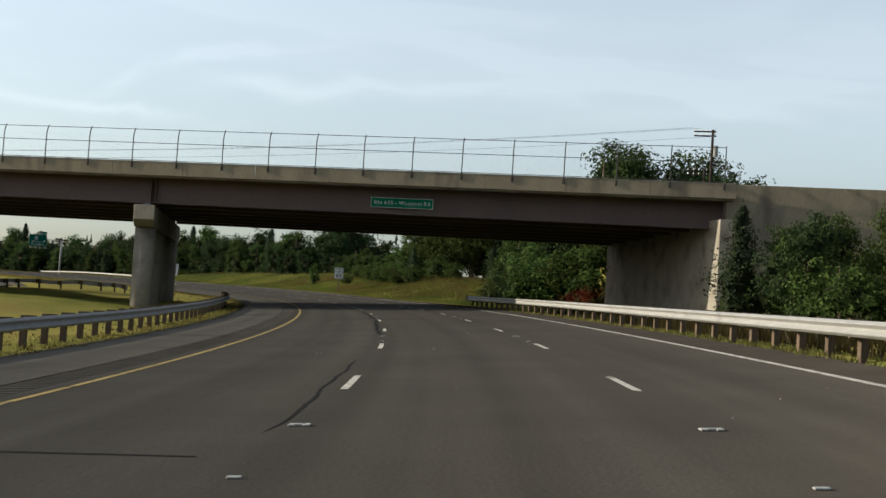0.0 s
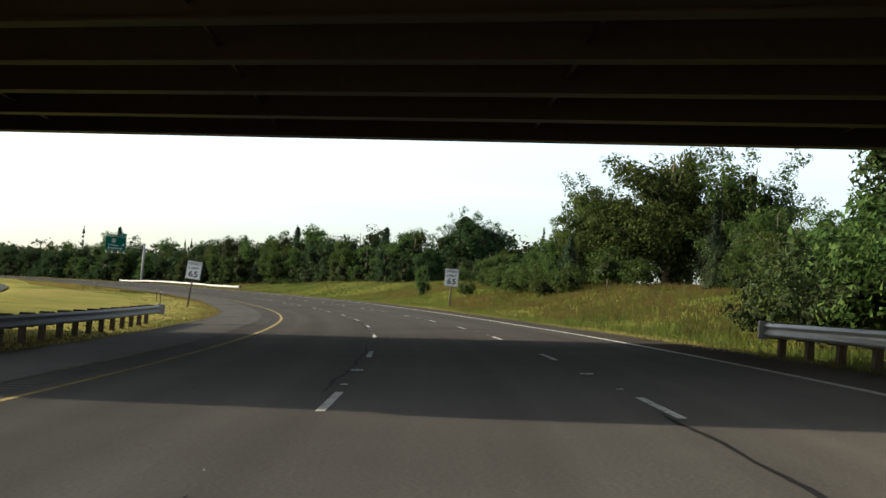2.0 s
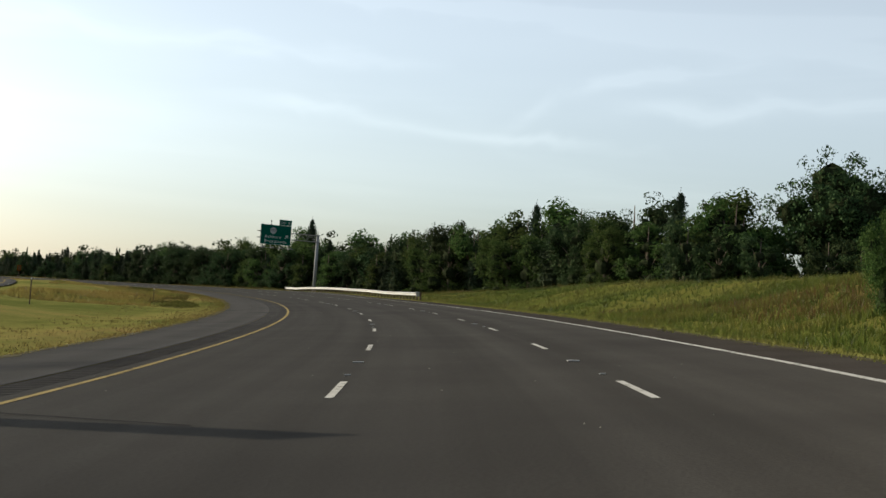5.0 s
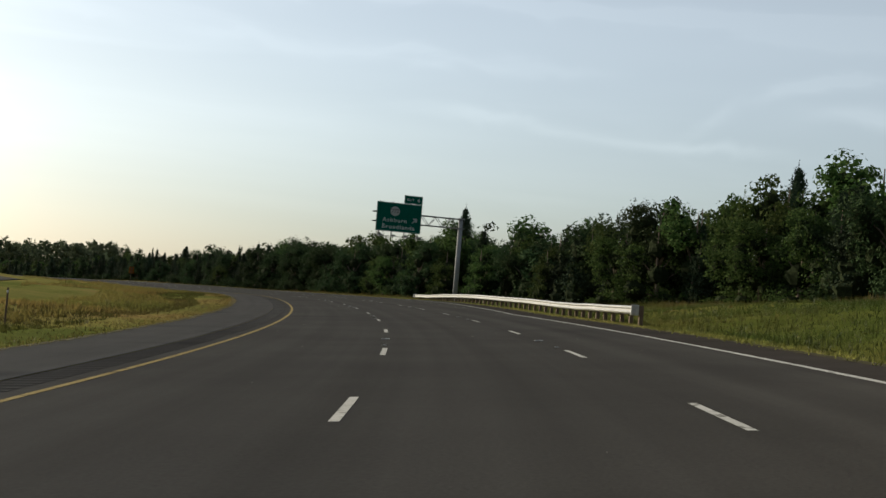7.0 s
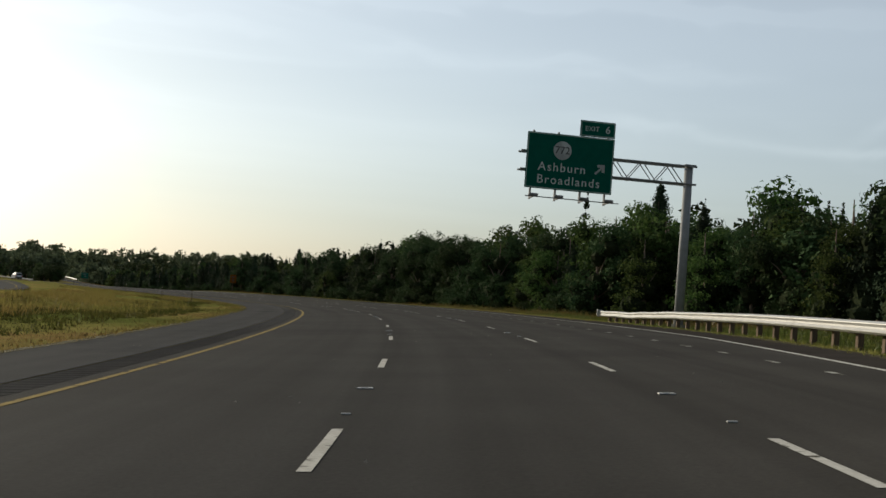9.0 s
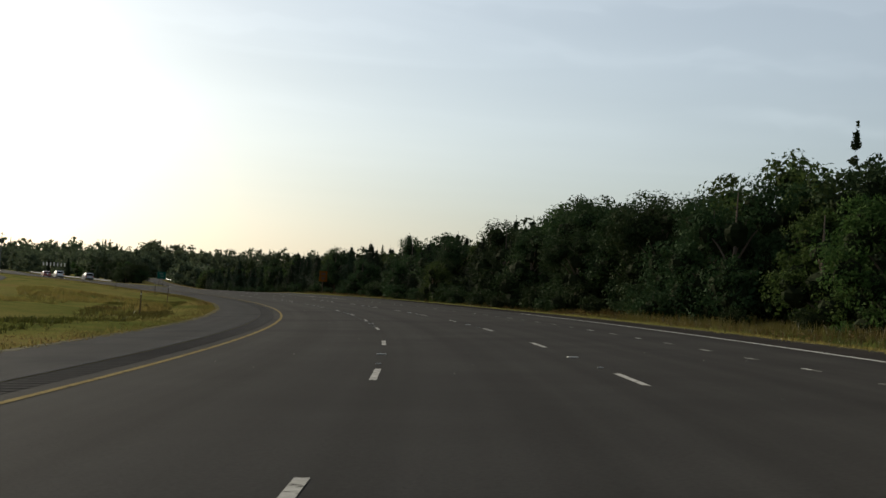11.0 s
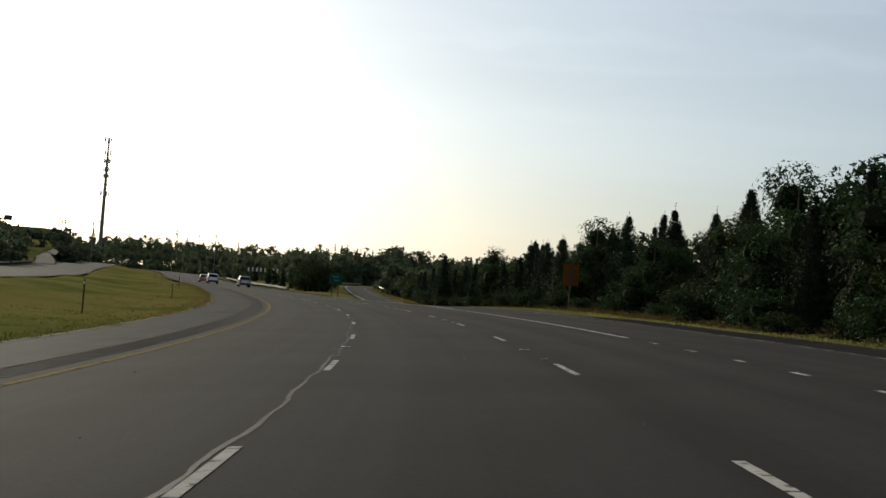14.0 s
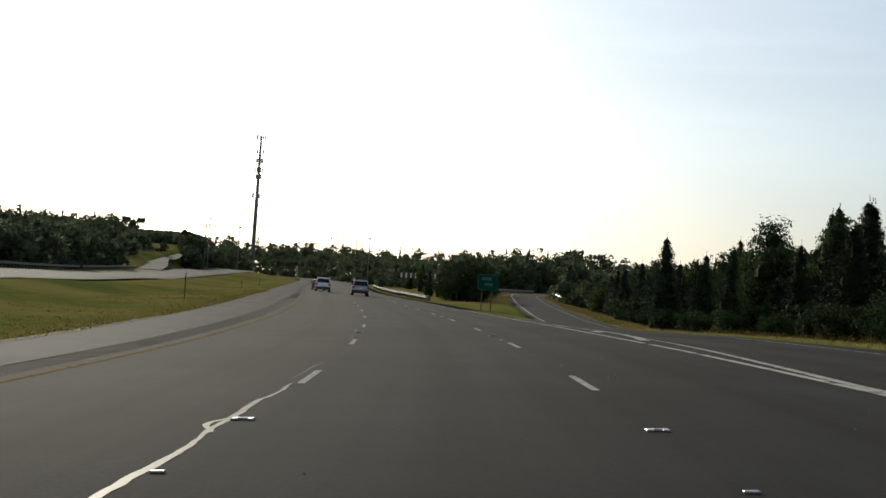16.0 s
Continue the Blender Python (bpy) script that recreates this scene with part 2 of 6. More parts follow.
M_PARAPET = surface("parapet_concrete", (0.1500, 0.1307, 0.0980), (0.2230, 0.1938, 0.1430), 1.0, 0.85, bump=0.25, fine=14, stain=((0.0988, 0.0874, 0.0722), 0.9, 0.52, 0.74), stretch=(1, 1, 0.35))
M_GIRDER = surface("brown_painted_steel", (0.0500, 0.0290, 0.0265), (0.0690, 0.0420, 0.0382), 0.6, 0.6, fine=9, stain=((0.0429, 0.0312, 0.0281), 0.5, 0.55, 0.8), stretch=(1, 1, 0.4))
M_SIGN_GREEN = surface("green_sign_sheet", (0.0017, 0.1020, 0.0595), (0.0026, 0.1232, 0.0723), 0.8, 0.65, fine=4)
# darker copies for signs seen against the sun: their shade is in the colour
M_SIGN_GREEN_SHADED = surface("shaded_green_sign_sheet", (0.002, 0.048, 0.034), (0.003, 0.060, 0.042), 0.8, 0.7, fine=4)
M_SIGN_GREY = plain("shaded_sign_lettering", (0.36, 0.37, 0.36), 0.7)
M_SIGN_WHITE = plain("white_sign_sheet", (0.50, 0.51, 0.52), 0.65)
M_SIGN_BLACK = plain("black_sign_ink", (0.015, 0.015, 0.015), 0.5)
M_SIGN_ORANGE = surface("amber_sign_sheet", (0.105, 0.036, 0.004), (0.135, 0.047, 0.006), 1.0, 0.7, fine=4)
M_ALU = surface("sign_back_aluminium", (0.42, 0.42, 0.42), (0.52, 0.52, 0.52), 1.5, 0.45, 0.6, fine=6)
M_BARK = surface("bark", (0.055, 0.043, 0.033), (0.12, 0.095, 0.075), 3.0, 0.9, bump=0.6, fine=6, stretch=(3, 3, 0.5))
M_LEAF = foliage("broad_leaves", ((0.0204, 0.0362, 0.0102), (0.0307, 0.0513, 0.014), (0.0398, 0.0629, 0.0172), (0.054, 0.0729, 0.0235)), 0.3, 0.8)
M_LEAF_DARK = foliage("dark_leaves", ((0.0166, 0.0283, 0.0116), (0.0231, 0.0377, 0.0148), (0.033, 0.0487, 0.019)), 0.14, 0.8)
M_LEAF_LIGHT = foliage("young_leaves", ((0.0261, 0.0477, 0.0128), (0.0361, 0.0596, 0.0159), (0.0494, 0.0703, 0.0208)), 0.28, 0.8)
M_LEAF_RED = foliage("red_leaves", ((0.0640, 0.0144, 0.0080), (0.0960, 0.0240, 0.0120), (0.0560, 0.0320, 0.0128)), 0.25, 0.8)
# far leaves are paled evenly: distance haze is put into their colour
M_LEAF_HAZE = foliage("far_haze_leaves", ((0.046, 0.060, 0.034), (0.056, 0.070, 0.040), (0.066, 0.078, 0.046)), 0.30, 0.8)
M_NEEDLE = foliage("cedar_needles", ((0.0134, 0.0216, 0.0128), (0.0192, 0.0291, 0.0164), (0.0268, 0.0366, 0.0211)), 0.08, 0.85)
M_SOIL = surface("crumbled_soil", (0.0240, 0.0208, 0.0144), (0.0680, 0.0600, 0.0280), 2.5, 0.95, bump=0.5, fine=9)
# near-black crown hearts: the shade among the leaves is put into this colour
M_CROWN_SHADE = surface("crown_inner_shade", (0.008, 0.011, 0.005), (0.018, 0.024, 0.010), 3.0, 0.95, fine=6)
# near-black fence steel: its silhouette against the sky is put into the colour
M_FENCE_DARK = surface("silhouette_fence_steel", (0.030, 0.030, 0.031), (0.055, 0.054, 0.053), 3.0, 0.7, fine=8)
# pole timber near black: its backlit look is put into the colour
M_POLE_DARK = surface("backlit_dark_timber", (0.018, 0.015, 0.013), (0.036, 0.030, 0.025), 4.0, 0.9, bump=0.3, fine=6, stretch=(4, 4, 0.6))
# silhouetted trusses, lamps and far poles: their shade is in this steel's colour
M_FENCE = surface("silhouette_grey_steel", (0.10, 0.10, 0.10), (0.17, 0.17, 0.17), 3.0, 0.7, fine=8)
for mt, spec in ((M_FAINT_LINE, 0.0), (M_DIM_LINE, 0.0), (M_WHITE_LINE, 0.0), (M_WORN_LINE, 0.0), (M_YELLOW_LINE, 0.0), (M_TAR, 0.02), (M_SHOULDER, 0.006), (M_SHOULDER_DARK, 0.0), (M_RUMBLE, 0.006), (M_TAR_GLINT, 0.028), (M_SIGN_GREEN, 0.1)):
    mt.node_tree.nodes["Principled BSDF"].inputs["Specular IOR Level"].default_value = spec
for mt in (M_SHOULDER, M_SHOULDER_DARK, M_RUMBLE):
    mt.node_tree.nodes["Principled BSDF"].inputs["Diffuse Roughness"].default_value = 1.0


def traffic_wear(m, depth):
    """Wheel paths and long streaks along the lanes, by the road's own coordinates (x along, y across)."""
    n, l = m.node_tree.nodes, m.node_tree.links
    b = n["Principled BSDF"]
    col = b.inputs["Base Color"].links[0].from_socket
    uv = n.new("ShaderNodeTexCoord")
    mp = n.new("ShaderNodeMapping"); mp.inputs["Scale"].default_value = (0.012, 1.6, 1)
    l.new(uv.outputs["UV"], mp.inputs[0])
    st = n.new("ShaderNodeTexNoise"); st.inputs["Scale"].default_value = 1.0; st.inputs["Detail"].default_value = 5
    l.new(mp.outputs[0], st.inputs["Vector"])
    sep = n.new("ShaderNodeSeparateXYZ"); l.new(uv.outputs["UV"], sep.inputs[0])
    ph = n.new("ShaderNodeMath"); ph.operation = "MULTIPLY"; ph.inputs[1].default_value = 2 * math.pi / 1.83
    l.new(sep.outputs["Y"], ph.inputs[0])
    sn = n.new("ShaderNodeMath"); sn.operation = "COSINE"; l.new(ph.outputs[0], sn.inputs[0])
    ma = n.new("ShaderNodeMath"); ma.operation = "MULTIPLY_ADD"; ma.inputs[1].default_value = -depth * 0.45
    l.new(sn.outputs[0], ma.inputs[0])
    mr = n.new("ShaderNodeMapRange"); mr.inputs["From Min"].default_value, mr.inputs["From Max"].default_value = 0.3, 0.7
    mr.inputs["To Min"].default_value, mr.inputs["To Max"].default_value = 1 - depth, 1 + depth
    l.new(st.outputs["Fac"], mr.inputs["Value"]); l.new(mr.outputs[0], ma.inputs[2])
    hs = n.new("ShaderNodeHueSaturation")
    l.new(col, hs.inputs["Color"]); l.new(ma.outputs[0], hs.inputs["Value"]); l.new(hs.outputs[0], b.inputs["Base Color"])


traffic_wear(M_ASPHALT, 0.13)
traffic_wear(M_SHOULDER, 0.10)


def turf(name, tones, patch=0.12, translucent=0.35):
    """Standing grass: tones lie in patches over the ground, with a little of each blade's own."""
    m = foliage(name, tones, translucent, 0.65)
    n, l = m.node_tree.nodes, m.node_tree.links
    ramp = next(k for k in n if k.type == "VALTORGB")
    geo = next(k for k in n if k.type == "NEW_GEOMETRY")
    co = n.new("ShaderNodeTexCoord")
    nz = n.new("ShaderNodeTexNoise"); nz.inputs["Scale"].default_value = patch; nz.inputs["Detail"].default_value = 6
    l.new(co.outputs["Object"], nz.inputs["Vector"])
    mr = n.new("ShaderNodeMapRange"); mr.inputs["From Min"].default_value, mr.inputs["From Max"].default_value = 0.32, 0.68
    mr.inputs["To Max"].default_value = 0.8
    l.new(nz.outputs["Fac"], mr.inputs["Value"])
    ma = n.new("ShaderNodeMath"); ma.operation = "MULTIPLY_ADD"; ma.inputs[1].default_value = 0.12
    l.new(geo.outputs["Random Per Island"], ma.inputs[0]); l.new(mr.outputs[0], ma.inputs[2]); l.new(ma.outputs[0], ramp.inputs[0])
    return m


M_GRASS_BLADE = turf("grass_blades", ((0.0858, 0.0975, 0.0250), (0.1287, 0.1209, 0.0343), (0.1560, 0.1342, 0.0429), (0.1677, 0.1170, 0.0452)), 0.06, 0.5)
M_WEED = turf("tall_bank_grass", ((0.050, 0.078, 0.014), (0.080, 0.100, 0.020), (0.115, 0.112, 0.026), (0.150, 0.115, 0.038)), 0.22, 0.5)
M_FIELD = turf("field_grass", ((0.040, 0.056, 0.012), (0.058, 0.068, 0.016), (0.078, 0.076, 0.021), (0.095, 0.072, 0.026)), 0.09, 0.45)
M_TAWNY = turf("tawny_grass", ((0.085, 0.086, 0.024), (0.118, 0.092, 0.030), (0.135, 0.088, 0.033), (0.130, 0.072, 0.031)), 0.07, 0.45)
M_DRY = turf("dry_grass", ((0.0540, 0.0630, 0.0156), (0.0780, 0.0660, 0.0204), (0.0990, 0.0648, 0.0240), (0.0990, 0.0528, 0.0228)), 0.07, 0.35)


def ground_material(name, tones):
    m, n, l, b = material(name, 0.95)
    co = n.new("ShaderNodeTexCoord")
    def nz(sc, det=5):
        t = n.new("ShaderNodeTexNoise"); t.inputs["Scale"].default_value = sc; t.inputs["Detail"].default_value = det
        l.new(co.outputs["Object"], t.inputs["Vector"])
        return t
    a, c, d = nz(0.06), nz(0.5), nz(9, 6)
    r1 = n.new("ShaderNodeValToRGB")
    e = r1.color_ramp.elements
    e[0].position, e[0].color = 0.38, (*tones[0], 1)
    e[1].position, e[1].color = 0.64, (*tones[3], 1)
    k = e.new(0.47); k.color = (*tones[1], 1)
    k = e.new(0.56); k.color = (*tones[2], 1)
    sm = n.new("ShaderNodeMath"); sm.operation = "MULTIPLY_ADD"; sm.inputs[1].default_value = 0.3
    l.new(c.outputs["Fac"], sm.inputs[0])
    hf = n.new("ShaderNodeMath"); hf.operation = "MULTIPLY"; hf.inputs[1].default_value = 0.7
    l.new(a.outputs["Fac"], hf.inputs[0]); l.new(hf.outputs[0], sm.inputs[2]); l.new(sm.outputs[0], r1.inputs[0])
    mx = n.new("ShaderNodeMix"); mx.data_type = "RGBA"; mx.blend_type = "MULTIPLY"; mx.inputs["Factor"].default_value = 1
    r2 = n.new("ShaderNodeMapRange"); r2.inputs["From Min"].default_value, r2.inputs["From Max"].default_value = 0.3, 0.7
    r2.inputs["To Min"].default_value, r2.inputs["To Max"].default_value = 0.78, 1.16
    l.new(d.outputs["Fac"], r2.inputs["Value"])
    l.new(r1.outputs[0], mx.inputs[6]); l.new(r2.outputs[0], mx.inputs[7])
    l.new(mx.outputs[2], b.inputs["Base Color"])
    bp = n.new("ShaderNodeBump"); bp.inputs["Strength"].default_value = 0.5; bp.inputs["Distance"].default_value = 0.06
    l.new(d.outputs["Fac"], bp.inputs["Height"]); l.new(bp.outputs[0], b.inputs["Normal"])
    return m


M_GROUND = ground_material("meadow_grass", ((0.096, 0.106, 0.028), (0.150, 0.140, 0.040), (0.186, 0.158, 0.050), (0.200, 0.135, 0.052)))
M_LUSH = ground_material("lush_bank_grass", ((0.046, 0.058, 0.013), (0.072, 0.079, 0.018), (0.100, 0.092, 0.024), (0.126, 0.096, 0.032)))
M_RUST = ground_material("rusty_dry_grass", ((0.064, 0.072, 0.020), (0.092, 0.080, 0.026), (0.118, 0.080, 0.030), (0.128, 0.068, 0.030)))
for mt in (M_GROUND, M_LUSH, M_RUST):
    mt.node_tree.nodes["Principled BSDF"].inputs["Specular IOR Level"].default_value = 0.0
    mt.node_tree.nodes["Principled BSDF"].inputs["Diffuse Roughness"].default_value = 0.4


# ---- plan of the highway: arc length s along the middle lane, u to the right of it, h above the banked surface ----
NODE_S = np.arange(-60, 961, 60.0)
KAPPA = np.array([213.2, 213.2, 186.8, 245.3, 161.2, 241.3, 162.8, 240.9, 216.5, 201.9, 175.9, 38.7, 7.6, -29.2, -12.9, 61.8, 147.1, 120.0]) * 1e-5
BANK = np.array([0.0647, 0.0695, 0.0682, 0.0569, 0.083, 0.0737, 0.0706, 0.0569, 0.066, 0.0684, 0.0567, 0.0076, -0.0082, -0.0102, -0.007, -0.0058, -0.0043, 0.0])
GRADE = np.array([0.0128, 0.0148, 0.0174, 0.0134, 0.0155, 0.0145, 0.011, 0.0097, 0.0062, 0.0065, 0.0016, 0.006, 0.0049, 0.0087, 0.0129, 0.0139, 0.0129, 0.008])
S_GRID = np.arange(-500, 3501, 1.0)
_psi = np.cumsum(np.interp(S_GRID, NODE_S, KAPPA))
# the bend opens a little and the climb eases between 312 and 370
_ease = np.clip((S_GRID - 312) / 58, 0, 1)
_psi -= 0.01823 * _ease ** 2 * (3 - 2 * _ease)
_zero = 500
_psi -= _psi[_zero]
_x, _y = np.cumsum(-np.sin(_psi)), np.cumsum(np.cos(_psi))
_z = np.cumsum(np.where((S_GRID < -200) | (S_GRID > 1400), 0.0, np.interp(S_GRID, NODE_S, GRADE)))
_x -= _x[_zero]
_y -= _y[_zero]
_z -= _z[_zero]


def sag(x, y):
    """Fall of the land past the middle of the bend."""
    w = (x - -114.71) * -0.63046 + (y - 313.87) * 0.77622
    q = np.clip((w + 29) / 58, 0, 1)
    return -0.00641 * np.where(w > 29, w, 58 * (q ** 3 - q ** 4 / 2))


def rd(s, u, h=0.0):
    """World place of road coordinates (numbers or arrays)."""
    s, u = np.asarray(s, float), np.asarray(u, float)
    a = np.interp(s, S_GRID, _psi)
    b = np.interp(s, NODE_S, BANK)
    x, y = np.interp(s, S_GRID, _x) + u * np.cos(a), np.interp(s, S_GRID, _y) + u * np.sin(a)
    return np.stack(np.broadcast_arrays(x, y, np.interp(s, S_GRID, _z) + u * b + h + sag(x, y)), -1)


def heading(s):
    return float(np.interp(s, S_GRID, _psi))


def smooth(e0, e1, x):
    k = np.clip((np.asarray(x, float) - e0) / (e1 - e0), 0, 1)
    return k * k * (3 - 2 * k)


W_S, W_U = [-500, 286, 326, 430, 489, 505, 530, 560], [5.08, 5.08, 7.35, 7.85, 8.6, 9.1, 9.5, 9.7]   # right edge line
L_LANE, R_LANE = -1.83, 1.83
YELLOW, LEFT_EDGE = -5.5, -9.2
OPP_S = [-500, 500, 540, 580, 620, 660, 700, 740, 780, 830, 900, 3500]      # near edge of the other carriageway
OPP_U = [-29.0, -29.0, -28.2, -24.8, -23.5, -23.7, -24.0, -24.9, -24.8, -24.2, -21.7, -18.0]
OPP_LIFT = [1.0, 1.5, 1.27, 0.5, 0.02, -0.06, -0.19, 0.03, 0.41, 0.79, 1.12, 1.5]


def white_u(s):
    return np.interp(s, W_S, W_U)


RAMP_S = [500, 515, 530, 545, 563, 574, 591, 610, 630, 660, 690, 715, 740, 765, 790, 815, 837, 852, 862]
RAMP_U = [6.95, 7.05, 7.4, 8.3, 10.0, 11.0, 12.7, 14.6, 17.0, 20.9, 25.3, 28.5, 33.8, 40.1, 46.1, 52.0, 60.0, 70.0, 82.0]
RAMP_H = [0, 0, -0.02, -0.08, -0.2, -0.35, -0.6, -0.55, -0.19, 0.35, 0.8, 1.45, 1.68, 1.6, 1.56, 1.55, 1.6, 1.7, 1.8]
GORE_U = 5.4


def soft_interp(s, xs, ys):
    """Linear steps, rounded off over a dozen metres."""
    s = np.asarray(s, float)
    return sum(np.interp(s + d, xs, ys) for d in (-12, -6, 0, 6, 12)) / 5


def ramp_gap(s):
    """Middle of the exit lane and, past the gore, of the ramp."""
    return soft_interp(s, RAMP_S, RAMP_U)


def ramp_drop(s):
    return soft_interp(s, RAMP_S, RAMP_H)


def ramp_height(s, u):
    """The exit lane falls away from the banked carriageway at the gore."""
    return ramp_drop(s) * np.clip((u - GORE_U) / np.maximum(ramp_gap(s) - 2.2 - GORE_U, 1.6), 0, 1)


def right_edge(s):
    s = np.asarray(s, float)
    lane = np.where(s > 505, ramp_gap(s) + 3.3, white_u(np.minimum(s, 520)) + 1.5)
    k = smooth(596, 604, s)
    return lane * (1 - k) + 6.9 * k


def opp_edge(s):
    """Near edge of the other carriageway."""
    return soft_interp(s, OPP_S, OPP_U)


def opp_lift(s):
    return soft_interp(s, [430] + OPP_S[1:], OPP_LIFT)


def side_rise(s):
    """Climb of the land, and of the side road on it, beyond the other carriageway."""
    return soft_interp(s, [760, 775, 812, 868, 930, 1100], [0.0, 0.3, 2.4, 4.9, 7.0, 9.0])


def lay_height(s, u):
    """Lie of the land above the banked plane."""
    s, u = np.broadcast_arrays(np.asarray(s, float), np.asarray(u, float))
    re = right_edge(s)
    # the land loses the bank far to the right, and on the left beyond the other carriageway
    b = np.interp(s, NODE_S, BANK)
    h = -b * np.clip(u - 14, 0, None) * 0.85 - b * np.clip(u + 60, None, 0) * 1.0
    r = u - re
    h = h + np.where(r > 0, -0.45 * smooth(0.2, 4.0, r), 0)
    rise = smooth(95, 125, s) * (1 - smooth(235, 330, s))
    h = h + rise * (2.6 * smooth(3.5, 16, r))
    rise2 = smooth(250, 300, s) * (1 - smooth(330, 380, s))
    h = h + rise2 * 1.1 * smooth(5, 24, r)
    rise3 = smooth(400, 470, s) * (1 - smooth(560, 640, s))
    h = h + rise3 * 1.2 * smooth(4, 16, r)
    # left: verge, shallow median, other carriageway, then rising wood floor
    q = LEFT_EDGE - u
    om = opp_edge(s)
    w = (LEFT_EDGE - om)
    m = np.clip(q / w, 0, 1)
    h = h + np.where(q > 0, -0.35 * np.sin(np.pi * m) ** 2 + opp_lift(s) * smooth(10.5, 24, -u), 0)
    h = h + np.where(u < om - 14, 0.6 * smooth(0, 12, om - 14 - u), 0)
    h = h + np.where(u < om - 14, side_rise(s) * smooth(0.5, 5, om - 14 - u) * (1 - smooth(60, 160, om - 14 - u)), 0)
    # uneven turf away from the pavement
    off = np.maximum(np.maximum(r, 0), np.where((q > 0) & (u > om), np.minimum(q, u - om), 0))
    off = np.where(u < om - 14, om - 14 - u, off)
    amp = smooth(0.5, 5, off)
    h = h + amp * 0.10 * (np.sin(s * 0.31 + u * 0.23) + np.sin(s * 0.13 - u * 0.41 + 1.7) + 0.5 * np.sin(s * 0.9 + u * 0.7))
    far = smooth(120, 500, np.abs(u))
    # the exit ramp cuts into the land
    rg = ramp_gap(s)
    cut = smooth(500, 520, s) * (1 - smooth(862, 900, s)) * (1 - smooth(rg + 3.0, rg + 13.0, u)) * smooth(GORE_U, np.maximum(rg - 2.2, 6.6), u)
    h = h * (1 - cut) + ramp_drop(s) * cut
    h = h + far * (6 + 5 * np.sin(s * 0.006 + u * 0.004) + 4 * np.sin(s * 0.0023 - u * 0.007))
    return h


def land(s, u, h=0.0):
    return rd(s, u, lay_height(s, u) + h)


# ---- builders ----
def mesh_object(name, verts, faces, mat, parent=None, label="", smooth_faces=False):
    me = bpy.data.meshes.new(name)
    me.from_pydata([tuple(map(float, v)) for v in verts], [], [tuple(map(int, f)) for f in faces])
    me.materials.append(mat)
    if smooth_faces:
        me.polygons.foreach_set("use_smooth", [True] * len(me.polygons))
    ob = new(name, me)
    if parent is not None:
        ob.parent = parent
    if label:
        ob["label"] = label
    return ob


def part(name, bm, mat, parent, label="", smooth_faces=False):
    """Links a bmesh as one mesh object under a thing or a part."""
    me = bpy.data.meshes.new(name)
    bm.to_mesh(me)
    bm.free()
    me.materials.append(mat)
    if smooth_faces:
        me.polygons.foreach_set("use_smooth", [True] * len(me.polygons))
    ob = new(name, me)
    if parent is not None:
        ob.parent = parent
    if label:
        ob["label"] = label
    return ob


def shared(name, me, parent, m):
    ob = new(name, me)
    ob.parent = parent
    ob.matrix_basis = m
    return ob


def root(name, m, label, category, group="", kind=""):
    e = new(name)
    e.empty_display_size = 0.3
    e.matrix_world = m
    return tagged(e, label, category, group, kind)


def box(bm, size, centre, rot=None, bevel=0.0):
    r = bmesh.ops.create_cube(bm, size=1.0)
    vs = r["verts"]
    bmesh.ops.scale(bm, vec=size, verts=vs)
    if bevel:
        es = list({e for v in vs for e in v.link_edges})
        rb = bmesh.ops.bevel(bm, geom=es, offset=bevel, segments=1, affect="EDGES", profile=0.5)
        vs = list({v for f in rb["faces"] for v in f.verts} | {v for v in vs if v.is_valid})
    if rot is not None:
        bmesh.ops.transform(bm, matrix=rot, verts=vs)
    bmesh.ops.translate(bm, vec=centre, verts=vs)
    return vs


def tube(bm, points, radii, n=8, caps=True):
    """A round tube through points with a radius at each."""
    rings = []
    pts = [Vector(p) for p in points]
    for i, p in enumerate(pts):
        d = (pts[min(i + 1, len(pts) - 1)] - pts[max(i - 1, 0)]).normalized()
        side = d.cross(Vector((0, 0, 1)) if abs(d.z) < 0.9 else Vector((1, 0, 0))).normalized()
        up = side.cross(d)
        rings.append([bm.verts.new(p + (side * math.cos(2 * math.pi * k / n) + up * math.sin(2 * math.pi * k / n)) * radii[i]) for k in range(n)])
    for a, b in zip(rings, rings[1:]):
        for k in range(n):
            bm.faces.new((a[k], a[(k + 1) % n], b[(k + 1) % n], b[k]))
    if caps:
        bm.faces.new(rings[0][::-1])
        bm.faces.new(rings[-1])


def bmbox(size, centre=(0, 0, 0), rot=None, bevel=0.0):
    bm = bmesh.new()
    box(bm, size, centre, rot, bevel)
    return bm


